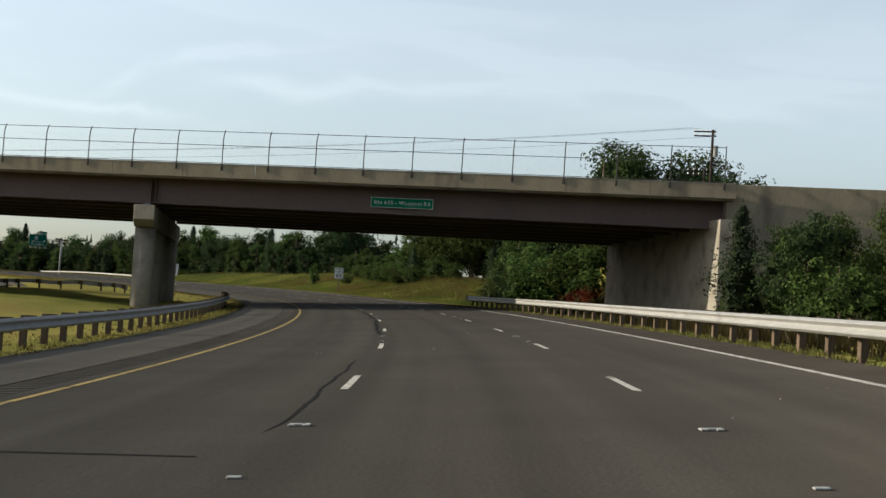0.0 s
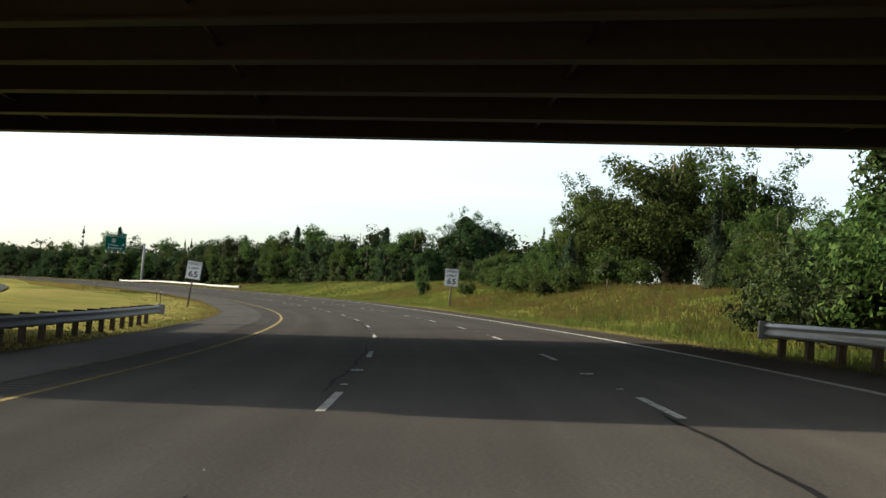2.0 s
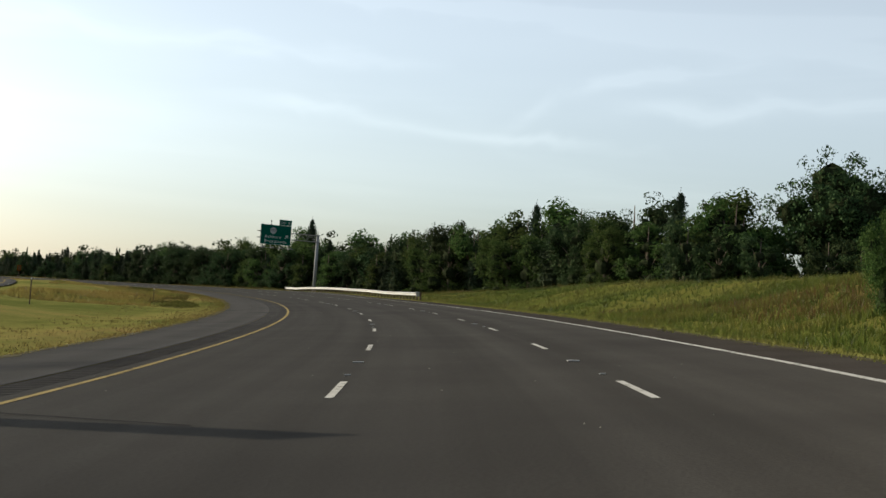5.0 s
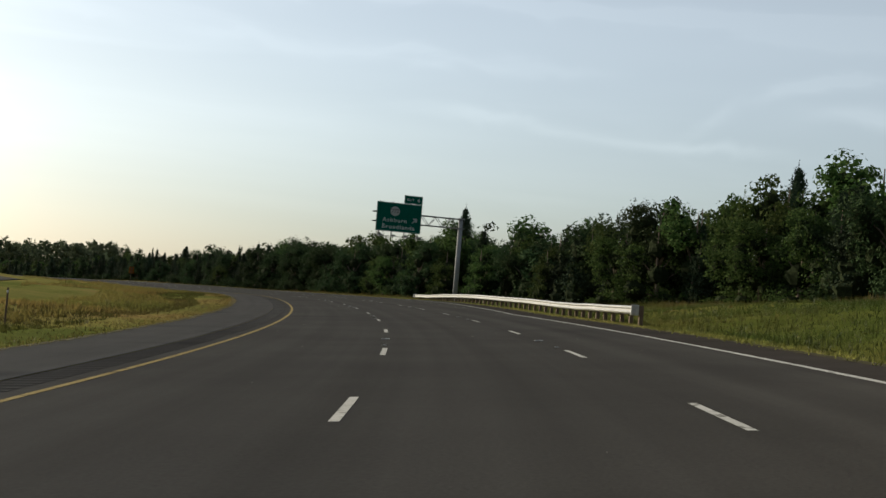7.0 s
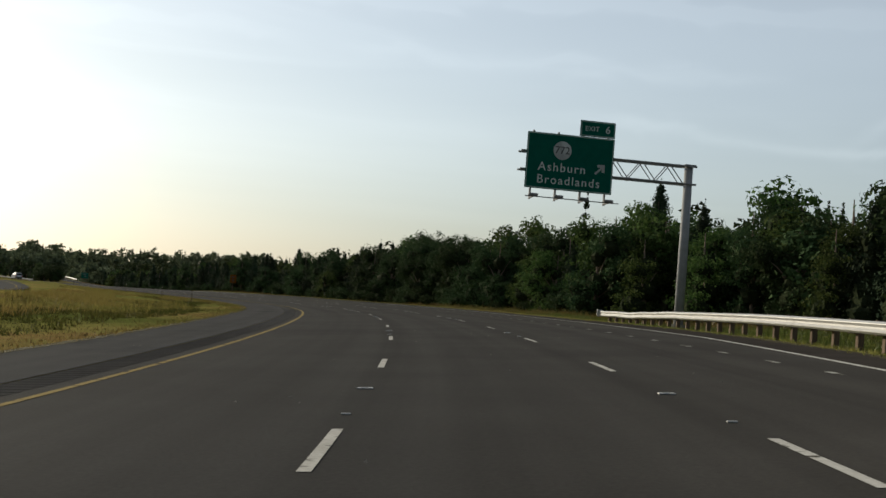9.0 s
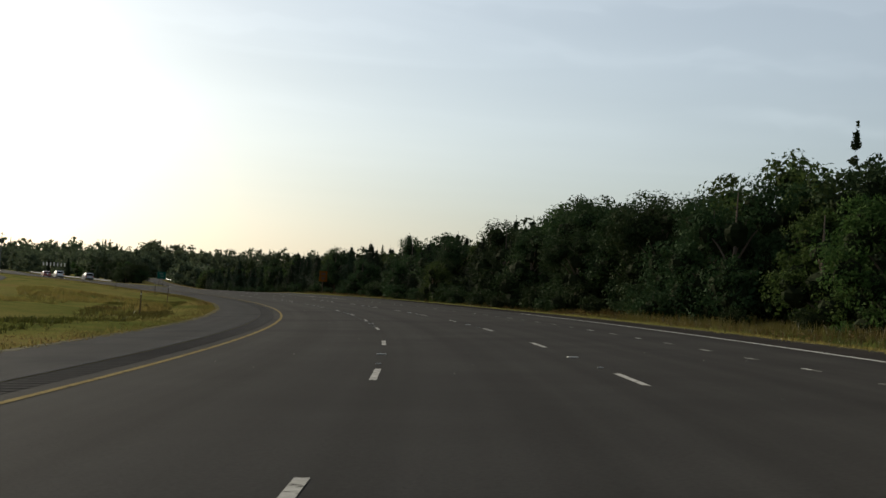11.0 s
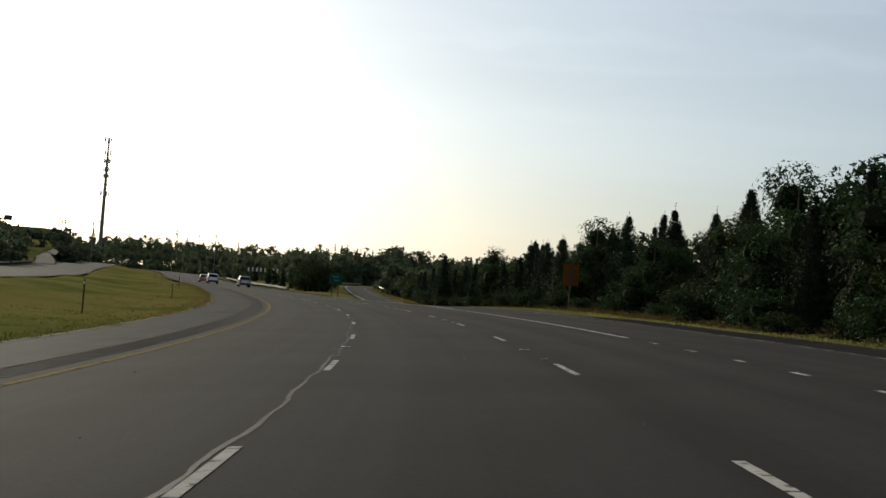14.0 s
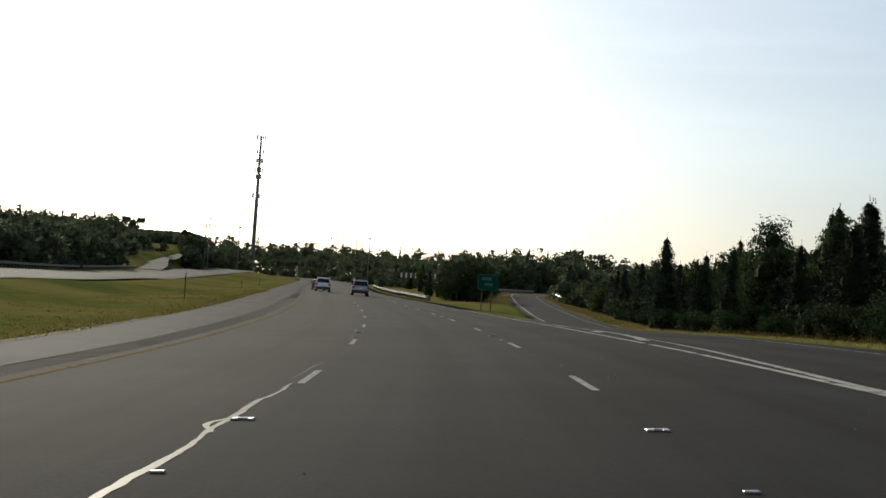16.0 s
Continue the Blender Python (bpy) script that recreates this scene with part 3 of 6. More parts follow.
def strip(name, ss, u0, u1, h, mat, parent=None, cols=1, label="", height=None):
    """A surface band along the road from u0(s) to u1(s)."""
    ss = np.asarray(ss, float)
    a, b = np.broadcast_to(u0, ss.shape), np.broadcast_to(u1, ss.shape)
    rows = []
    for k in range(cols + 1):
        u = a + (b - a) * k / cols
        rows.append(rd(ss, u, h if height is None else height(ss, u) + h))
    v = np.stack(rows, 1).reshape(-1, 3)
    w = cols + 1
    f = [(i * w + k, i * w + k + 1, (i + 1) * w + k + 1, (i + 1) * w + k) for i in range(len(ss) - 1) for k in range(cols)]
    ob = mesh_object(name, v, f, mat, parent, label, True)
    if cols > 1:
        # road coordinates as the surface's own: along, across
        along = np.repeat(ss, w)
        across = np.stack([a + (b - a) * k / cols for k in range(cols + 1)], 1).ravel()
        vi = np.empty(len(ob.data.loops), int)
        ob.data.loops.foreach_get("vertex_index", vi)
        ob.data.uv_layers.new(name="along_across").data.foreach_set("uv", np.stack([along[vi], across[vi]], 1).ravel())
    return ob


def at_road(s, u, h=0.0, yaw=0.0):
    """Pose on the land: x to the right of the traffic, y along it, z up."""
    p = land(s, u, h)
    return pose(*p, 0, 0, math.degrees(heading(s)) + yaw)


def lettering(text, size, mat, parent, m, name="lettering", spacing=1.0, align="CENTER", bold=0.0):
    cu = bpy.data.curves.new(name, "FONT")
    cu.body, cu.size, cu.align_x, cu.align_y, cu.extrude, cu.offset, cu.space_character, cu.resolution_u = text, size, align, "CENTER", 0.004, bold, spacing, 3
    tmp = bpy.data.objects.new(name, cu)
    scene.collection.objects.link(tmp)
    dg = bpy.context.evaluated_depsgraph_get()
    me = bpy.data.meshes.new_from_object(tmp.evaluated_get(dg))
    bpy.data.objects.remove(tmp)
    me.materials.clear()
    me.materials.append(mat)
    ob = new(name, me)
    ob.parent = parent
    ob.matrix_basis = m
    return ob


# ---- ground: one sheet to the horizon ----
def uneven(lo, hi, fine, k):
    out, x, d = [lo], lo, fine
    while x < hi:
        x += d
        d *= k
        out.append(x)
    return out


gs = np.array([-480, -400, -320, -260, -200, -160, -130, -110] + list(np.arange(-96, 760, 3.0)) + uneven(760, 3450, 6, 1.08))
gs = gs[gs < 3490]
gu = np.array(sorted(set([-340, -280, -220, -170, -130, -100, -84, -72, -64, -58, -52, -48] + list(np.arange(-45, 60, 1.5)) + [63, 68, 75, 84, 95, 110, 130, 160, 200, 260, 340, 440, 600, 800, 1100, 1500, 2000])))
GS, GU = np.meshgrid(gs, gu, indexing="ij")
re_ = right_edge(GS)
under = ((GU < re_ - 0.15) & (GU > LEFT_EDGE + 0.15)).astype(float)
om_ = opp_edge(GS)
under = np.maximum(under, ((GU < om_ - 0.2) & (GU > om_ - 13.8)).astype(float))
rg_ = ramp_gap(GS)
under = np.maximum(under, ((GU < rg_ + 3.2) & (GU > rg_ - 2.6) & (GS > 505) & (GS < 862)).astype(float))
under = np.maximum(under, ((GU < rg_) & (GU > 4.5) & (GS > 505) & (GS < 600)).astype(float))
gp = rd(GS, GU, lay_height(GS, GU) - 0.35 * under - 0.015).reshape(-1, 3)
nw = len(gu)
gf = [(i * nw + k, i * nw + k + 1, (i + 1) * nw + k + 1, (i + 1) * nw + k) for i in range(len(gs) - 1) for k in range(nw - 1)]
ground = tagged(mesh_object("ground", gp, gf, M_GROUND, smooth_faces=True), "mown green and straw-coloured grass on uneven verges and median", "ground", kind="structure")

# ---- turf of its own kind along the outer bank ----
ts = np.arange(88, 222, 2.0)
tagged(strip("bank_turf", ts, right_edge(ts) + 2.4 + 0.5 * np.sin(ts * 0.4) + 0.3 * np.sin(ts * 1.1), right_edge(ts) + 19, 0.035, M_LUSH, cols=14, height=lay_height), "lush green grass on the bank before the trees", "grass", kind="structure")
ts = np.arange(212, 408, 2.0)
tagged(strip("bank_turf", ts, right_edge(ts) + 3.2 + 0.5 * np.sin(ts * 0.35) + 0.3 * np.sin(ts * 0.9), right_edge(ts) + 26, 0.045, M_LUSH, cols=16, height=lay_height), "green field grass before the wood", "grass", kind="structure")

# ---- pavements ----
sr = np.concatenate([np.arange(-200, 760, 2.0), np.arange(760, 1500, 8.0)])
road = tagged(strip("road", sr, YELLOW - 0.36, np.where(sr > 508, 5.4, white_u(sr) + 0.12), 0.0, M_ASPHALT, cols=6),
              "dark grey asphalt highway carriageway with patched seams", "road", kind="structure")
tagged(strip("shoulder_left", sr, LEFT_EDGE, YELLOW - 1.05, 0.0, M_SHOULDER, cols=2), "lighter grey worn asphalt shoulder beside the median", "shoulder", kind="structure")
tagged(strip("rumble_strip", sr, YELLOW - 1.05, YELLOW - 0.36, -0.012, M_RUMBLE), "dark milled rumble strip between shoulder and lane", "rumble strip", kind="structure")
sr2 = sr[sr < 509]
tagged(strip("shoulder_right", sr2, white_u(sr2) + 0.12, right_edge(sr2), 0.0, M_SHOULDER_DARK), "brown-grey narrow asphalt shoulder beside the verge", "shoulder", kind="structure")
sr3 = np.concatenate([np.arange(600, 760, 2.0), np.arange(760, 1500, 8.0)])
tagged(strip("shoulder_right", sr3, 5.4, 6.9, 0.0, M_SHOULDER_DARK), "brown-grey asphalt shoulder past the exit", "shoulder", kind="structure")
so = np.concatenate([np.arange(-200, 900, 4.0), np.arange(900, 1001, 10.0)])
ou = opp_edge(so)
far_edge = ou - 14
opposite_road = tagged(strip("opposite_road", so, far_edge, ou, 0.03, M_SHOULDER, cols=4, height=lambda s, u: opp_lift(s) + 0 * u), "grey asphalt carriageway beyond the grass median", "road", kind="structure")
sp = np.arange(508, 862, 2.0)
ru = ramp_gap(sp)
exit_ramp = tagged(strip("exit_ramp", sp, np.where(sp < 600, GORE_U, np.minimum(ru - 2.7, GORE_U + (sp - 600) * 2.5)), ru + 3.2, 0.0, M_ASPHALT, cols=10, height=ramp_height), "dark asphalt exit ramp dipping and bending away", "road", kind="structure")

# ---- ragged soil and dead grass creeping over the pavement's edges ----
def soil_fringe(s0, s1, edge, side, label, seed):
    rng = np.random.default_rng(seed)
    ss = np.arange(s0, s1, 0.4)
    w = 0.05 + 0.16 * np.abs(np.sin(ss * 0.21 + seed) * np.sin(ss * 0.073)) + 0.10 * rng.random(len(ss)) + 0.16 * (rng.random(len(ss)) > 0.94)
    e = edge(ss)
    a, b = e + side * w, e - side * 0.12
    lo, hi = np.minimum(a, b), np.maximum(a, b)
    tagged(strip("soil_fringe", ss, lo, hi, 0.007, M_SOIL, cols=1, height=lambda s, u: 0 * s), label, "soil", kind="stuff")


soil_fringe(0, 560, lambda s: np.full(len(s), LEFT_EDGE), 1, "dark crumbled soil along the median shoulder", 4)
soil_fringe(60, 505, lambda s: right_edge(s), -1, "dark crumbled soil along the outer shoulder", 9)

# ---- milled grooves of the rumble strip ----
v, f = [], []
for s in np.arange(0, 640, 0.45):
    p = rd(np.array([s, s, s + 0.2, s + 0.2]), np.array([YELLOW - 1.0, YELLOW - 0.42] * 2), np.array([-0.003, -0.003, -0.002, -0.002]))
    k = len(v)
    v += list(p)
    f.append((k, k + 1, k + 3, k + 2))
tagged(mesh_object("rumble_ridges", v, f, M_SHOULDER), "ridges of asphalt left between milled grooves", "rumble strip", kind="stuff")

# ---- painted lines ----
DASH, CYCLE, S0L, S0R = 2.75, 12.192, 5.726, 5.175


def line(name, s0, s1, u, w, mat, parent, h=0.006):
    ss = np.append(np.arange(s0, s1, 2.0), s1)
    uu = np.array([u(x) if callable(u) else u for x in ss])
    return strip(name, ss, uu - w / 2, uu + w / 2, h, mat, parent)


line("yellow_edge_line", -60, 1200, YELLOW, 0.115, M_YELLOW_LINE, road)
line("white_edge_line", -60, 424, lambda s: float(white_u(s)), 0.15, M_WHITE_LINE, road)
line("white_edge_line", 424, 508, lambda s: float(white_u(s)), 0.13, M_DIM_LINE, road)
line("white_edge_line", 600, 1200, 5.2, 0.15, M_WHITE_LINE, road)
for k in range(-3, 66):
    for s0, u in ((S0L, L_LANE), (S0R, R_LANE)):
        c = s0 + CYCLE * k
        strip("lane_dash", [c - DASH / 2, c, c + DASH / 2], u - 0.052, u + 0.052, 0.006, M_WHITE_LINE, road)
# dotted line of the exit lane, then solid to the gore
for k in range(0, 52):
    c = 304.9 + 3.62 * k
    if c < 486:
        strip("lane_dot", [c - 0.45, c + 0.45], 5.23, 5.34, 0.006, M_FAINT_LINE, road)
line("gore_line", 482, 600, 5.30, 0.16, M_WORN_LINE, road, h=0.008)
rs = np.arange(508, 860, 2.0)
u = ramp_gap(rs) + 1.95
strip("ramp_edge_line", rs, u - 0.06, u + 0.06, 0.012, M_FAINT_LINE, exit_ramp, height=ramp_height)
rs = np.arange(526, 860, 2.0)
u = np.maximum(ramp_gap(rs) - 2.05, 5.44)
strip("ramp_edge_line", rs, u - 0.09, u + 0.09, 0.012, M_WHITE_LINE, exit_ramp, height=ramp_height)
for k in range(7):
    a0 = 546 + 8.0 * k
    a1 = a0 + 12.0
    ul, ur = 5.5, float(ramp_gap(a1)) - 2.3
    q = np.linspace(0, 1, 8)
    for_u = ul + (ur - ul) * q
    for_s = a0 + (a1 - a0) * q
    lo, hi = rd(for_s, for_u, ramp_height(for_s, for_u) + 0.03), rd(for_s, for_u + 0.32, ramp_height(for_s, for_u + 0.32) + 0.03)
    mesh_object("gore_bar", np.vstack([lo, hi]), [(i, i + 1, i + 9, i + 8) for i in range(7)], M_WORN_LINE, exit_ramp)
for k in range(0, 90):
    c = 2.0 + CYCLE * k
    uo = float(opp_edge(c))
    for off in (5.2, 8.9):
        strip("lane_dash", [c - 1.4, c + 1.4], uo - off - 0.07, uo - off + 0.07, 0.045, M_WHITE_LINE, opposite_road, height=lambda s, u: opp_lift(s) + 0 * u)
so2 = np.arange(-100, 1100, 6.0)
for off, mt in ((1.4, M_YELLOW_LINE), (12.4, M_WHITE_LINE)):
    u = opp_edge(so2) - off
    strip("edge_line", so2, u - 0.08, u + 0.08, 0.045, mt, opposite_road, height=lambda s, u: opp_lift(s) + 0 * u)

# ---- overpass ----
B_EX = Vector((0.9807, -0.1955, 0))
B_EY = Vector((0.1955, 0.9807, 0))
B_O = Vector((-21.8, 79.9, 0))
BRIDGE = Matrix(((B_EX.x, B_EY.x, 0, B_O.x), (B_EX.y, B_EY.y, 0, B_O.y), (0, 0, 1, 0), (0, 0, 0, 1)))
X0, X1, YB = -31.0, 35.0, 19.4          # ends and depth of the girders
Z_G, Z_D, Z_P = 6.95, 8.55, 9.42        # girder foot, slab foot, parapet top
SKEW = 0.386                             # piers and ends follow the highway below


def skewed(bm):
    for v in bm.verts:
        v.co.x -= SKEW * v.co.y
    return bm


bridge = root("overpass_bridge", BRIDGE, "concrete and brown steel road overpass with fenced parapet", "bridge")

bm = bmesh.new()
box(bm, (X1 - X0, YB + 3.0, 0.24), ((X0 + X1) / 2, YB / 2, Z_D + 0.13))
part("deck_slab", skewed(bm), M_CONCRETE, bridge)
for y in (-1.2, YB + 1.2):
    part("drip_edge", skewed(bmbox((X1 - X0, 0.5, 0.10), ((X0 + X1) / 2, y, Z_D - 0.04))), M_CONCRETE, bridge)
for y in (-1.5, YB + 1.5):
    n = 14
    for k in range(n):
        a, b = X0 + (X1 - X0) * k / n, X0 + (X1 - X0) * (k + 1) / n
        part("parapet", skewed(bmbox((b - a - 0.015, 0.30, Z_P - Z_D), ((a + b) / 2, y, (Z_P + Z_D) / 2), None, 0.015)), M_PARAPET, bridge, "weathered tan concrete parapet")
for k in range(7):
    y = YB * k / 6
    for a, b in ((X0, -0.04), (0.04, X1)):
        zf, zt = Z_G, Z_D - 0.01
        prof = [(-0.23, zf), (0.23, zf), (0.23, zf + 0.05), (0.016, zf + 0.06), (0.016, zt - 0.05), (0.2, zt - 0.04), (0.2, zt), (-0.2, zt), (-0.2, zt - 0.04), (-0.016, zt - 0.05), (-0.016, zf + 0.06), (-0.23, zf + 0.05)]
        bm = bmesh.new()
        ends = [[bm.verts.new((x, y + py, z)) for py, z in prof] for x in (a, b)]
        bm.faces.new(ends[0][::-1]); bm.faces.new(ends[1])
        for i in range(len(prof)):
            j = (i + 1) % len(prof)
            bm.faces.new((ends[0][i], ends[0][j], ends[1][j], ends[1][i]))
        g = part("girder", skewed(bm), M_GIRDER, bridge, "brown painted steel girder")
        if k == 0:
            for x in (a + 0.12, b - 0.12):
                part("stiffener", skewed(bmbox((0.025, 0.16, Z_D - Z_G - 0.16), (x, y - 0.1, (Z_D + Z_G) / 2))), M_GIRDER, g)
    if k == 0:
        for z in (Z_G + 0.4, Z_G + 1.15):
            part("splice_plate", skewed(bmbox((0.7, 0.03, 0.55), (11.2, -0.03, z))), M_GIRDER, g)
for x in np.arange(X0 + 4, X1 - 2, 7.5):
    for k in range(6):
        y = YB * (k + 0.5) / 6
        for z in (Z_G + 0.35, Z_D - 0.25):
            part("cross_brace", skewed(bmbox((0.08, YB / 6 - 0.1, 0.08), (x, y, z))), M_GIRDER, bridge)
# pier: cap with chamfered ends on round columns
bm = bmesh.new()
pr = [(-1.3, 5.85), (-1.3, 6.75), (YB + 1.3, 6.75), (YB + 1.3, 5.85), (YB + 0.5, 5.45), (-0.5, 5.45)]
vs = [[bm.verts.new((x, y, z)) for y, z in pr] for x in (-1.1, 0.3)]
bm.faces.new(vs[0]); bm.faces.new(vs[1][::-1])
for i in range(len(pr)):
    j = (i + 1) % len(pr)
    bm.faces.new((vs[0][i], vs[1][i], vs[1][j], vs[0][j]))
bmesh.ops.bevel(bm, geom=bm.edges[:], offset=0.03, segments=1, affect="EDGES")
bmesh.ops.recalc_face_normals(bm, faces=bm.faces[:])
part("pier_cap", skewed(bm), M_CONCRETE, bridge)
for k in range(7):
    part("bearing", skewed(bmbox((0.5, 0.5, 0.22), (-0.4, YB * k / 6, 6.84))), M_GALV_DULL, bridge)
for y in (0.6, 6.7, 12.8, 18.8):
    bm = bmesh.new()
    tube(bm, [(-0.4 - SKEW * y, y, -1.5), (-0.4 - SKEW * y, y, 5.5)], [0.66, 0.66], 28)
    part("pier_column", bm, M_CONCRETE, bridge, smooth_faces=True)
# abutments and the flared wing wall
bm = bmesh.new()
box(bm, (1.0, YB + 2.7, 8.2), (34.7, YB / 2 - 0.35, 3.3))
part("abutment_wall", skewed(bm), M_CONCRETE, bridge)
bm = bmesh.new()
box(bm, (1.0, YB + 2.4, 8.2), (-30.6, YB / 2, 3.0))
part("abutment_wall", skewed(bm), M_CONCRETE, bridge)
bm = bmesh.new()
box(bm, (8.8, 0.45, 9.4), (39.5, -0.9, 4.72), None, 0.02)
box(bm, (1.0, 0.6, 9.3), (35.6, -0.5, 4.72))
part("wing_wall", bm, M_PARAPET, bridge)
bm = bmesh.new()
box(bm, (0.04, 0.25, 1.9), (35.02, -1.42, 8.1))
part("expansion_joint", bm, M_GIRDER, bridge)

# approach embankment of the crossing road
bm = bmesh.new()
prof = [(-0.6, 0.0), (-0.6, 8.7), (YB + 1.0, 8.7), (YB + 18, 0.0)]
e0 = [bm.verts.new(BRIDGE @ Vector((35.2 - SKEW * y, y, z))) for y, z in prof]
e1 = [bm.verts.new(BRIDGE @ Vector((150.0, y, z + (4 if z > 1 else 0)))) for y, z in prof]
bm.faces.new(e0); bm.faces.new(e1[::-1])
for i in range(4):
    j = (i + 1) % 4
    bm.faces.new((e0[i], e1[i], e1[j], e0[j]))
bmesh.ops.recalc_face_normals(bm, faces=bm.faces[:])
tagged(part("embankment", bm, M_GROUND, None), "grassy earth bank carrying the crossing road", "embankment", kind="structure")
bm = bmesh.new()
e0 = [bm.verts.new(BRIDGE @ Vector((-31.0, y, z))) for y, z in [(-1, -1.5), (-1, 8.7), (YB + 1.0, 8.7), (YB + 1, -1.5)]]
e1 = [bm.verts.new(BRIDGE @ Vector((-120.0, y, z))) for y, z in [(-14, -4), (-1, 8.7), (YB + 1.0, 8.7), (YB + 14, -4)]]
bm.faces.new(e0); bm.faces.new(e1[::-1])
for i in range(4):
    j = (i + 1) % 4
    bm.faces.new((e0[i], e1[i], e1[j], e0[j]))
bmesh.ops.recalc_face_normals(bm, faces=bm.faces[:])
tagged(part("embankment", bm, M_GROUND, None), "grassy earth bank at the far end of the overpass", "embankment", kind="structure")


def bridge_fence(y, label):
    fence = root("bridge_fence", BRIDGE @ Matrix.Translation((0, y, Z_P)), label, "fence")
    side = -1 if y < 5 else 1
    bm = bmesh.new()
    tube(bm, [(0, side * 0.05, -0.42), (0, side * 0.05, 1.55), (0, -side * 0.02, 1.8), (0, -side * 0.16, 2.05)], [0.032] * 4, 8)
    box(bm, (0.14, 0.06, 0.3), (0, side * 0.02, -0.25))
    first = part("post", bm, M_FENCE_DARK, fence)
    n = 0
    for x in np.arange(34.97 - (0 if y < 5 else 9), X0, -2.98):
        if n == 0:
            first.matrix_basis = Matrix.Translation((x, 0, 0))
        else:
            shared("post", first.data, fence, Matrix.Translation((x, 0, 0)))
        n += 1
    for z, yy in ((0.04, side * 0.05), (1.12, side * 0.05), (1.98, -side * 0.12)):
        bm = bmesh.new()
        tube(bm, [(X0, yy, z), (34.97 - (0 if y < 5 else 9), yy, z)], [0.02, 0.02], 6)
        part("rail", bm, M_FENCE_DARK, fence)
    v, f = [], []
    for d in (1, -1):
        for x in np.arange(X0, 34.0 - (0 if y < 5 else 9), 0.22):
            k = len(v)
            x2 = x + d * 0.9
            v += [(x, side * 0.05, 0.04), (x + 0.0018, side * 0.05, 0.04), (x2 + 0.0018, side * 0.05, 1.6), (x2, side * 0.05, 1.6)]
            f.append((k, k + 1, k + 2, k + 3))
    mesh_object("chain_link", v, f, M_FENCE_DARK, fence, "thin galvanised chain-link mesh")


bridge_fence(-1.62, "tall galvanised chain-link fence bolted along the bridge parapet")
bridge_fence(YB + 1.62, "galvanised chain-link fence on the far bridge parapet")

# route sign on the girder
sg = root("route_sign", BRIDGE @ Matrix.Translation((16.22, -0.26, 7.63)) @ pose(0, 0, 0, 90, 0, 0) @ Matrix.Scale(1.06, 4), "green route name sign with white border on the girder", "road sign")
part("panel", bmbox((3.66, 0.58, 0.02), (0, 0, 0), None, 0.004), M_SIGN_GREEN, sg)
bm = bmesh.new()
for c, s in (((0, 0.272, 0.012), (3.6, 0.022, 0.004)), ((0, -0.272, 0.012), (3.6, 0.022, 0.004)), ((1.80, 0, 0.012), (0.022, 0.56, 0.004)), ((-1.80, 0, 0.012), (0.022, 0.56, 0.004))):
    box(bm, s, c)
part("border", bm, M_SIGN_WHITE, sg)
words = [lettering(t, 0.30, M_SIGN_WHITE, sg, pose(0, -0.005, 0.016), spacing=1.22, align="LEFT") for t in ("Rte", "625", "-", "Waxpool", "Rd")]
widths = [max(v.co.x for v in w.data.vertices) for w in words]
x = -(sum(widths) + 0.13 * 4) / 2
for w, wd in zip(words, widths):
    w.matrix_basis = pose(x, -0.005, 0.016)
    x += wd + 0.13
for x in (-1.3, 1.3):
    part("bracket", bmbox((0.06, 0.5, 0.18), (x, 0, -0.10)), M_GALV_DULL, sg)


# ---- guard rails ----
W_PROFILE = [(0.0, -0.155), (0.018, -0.150), (0.080, -0.105), (0.083, -0.085), (0.02, -0.02), (0.02, 0.02), (0.083, 0.085), (0.080, 0.105), (0.018, 0.150), (0.0, 0.155)]
post_bm = bmesh.new()
box(post_bm, (0.15, 0.20, 1.05), (0, 0, 0.10), None, 0.008)
POST_ME = bpy.data.meshes.new("post")
post_bm.to_mesh(POST_ME); post_bm.free()
POST_ME.materials.append(M_POST_WOOD)
blk_bm = bmesh.new()
box(blk_bm, (0.20, 0.15, 0.36), (0, 0, 0), None, 0.008)
BLOCK_ME = bpy.data.meshes.new("blockout")
blk_bm.to_mesh(BLOCK_ME); blk_bm.free()
BLOCK_ME.materials.append(M_POST_WOOD)


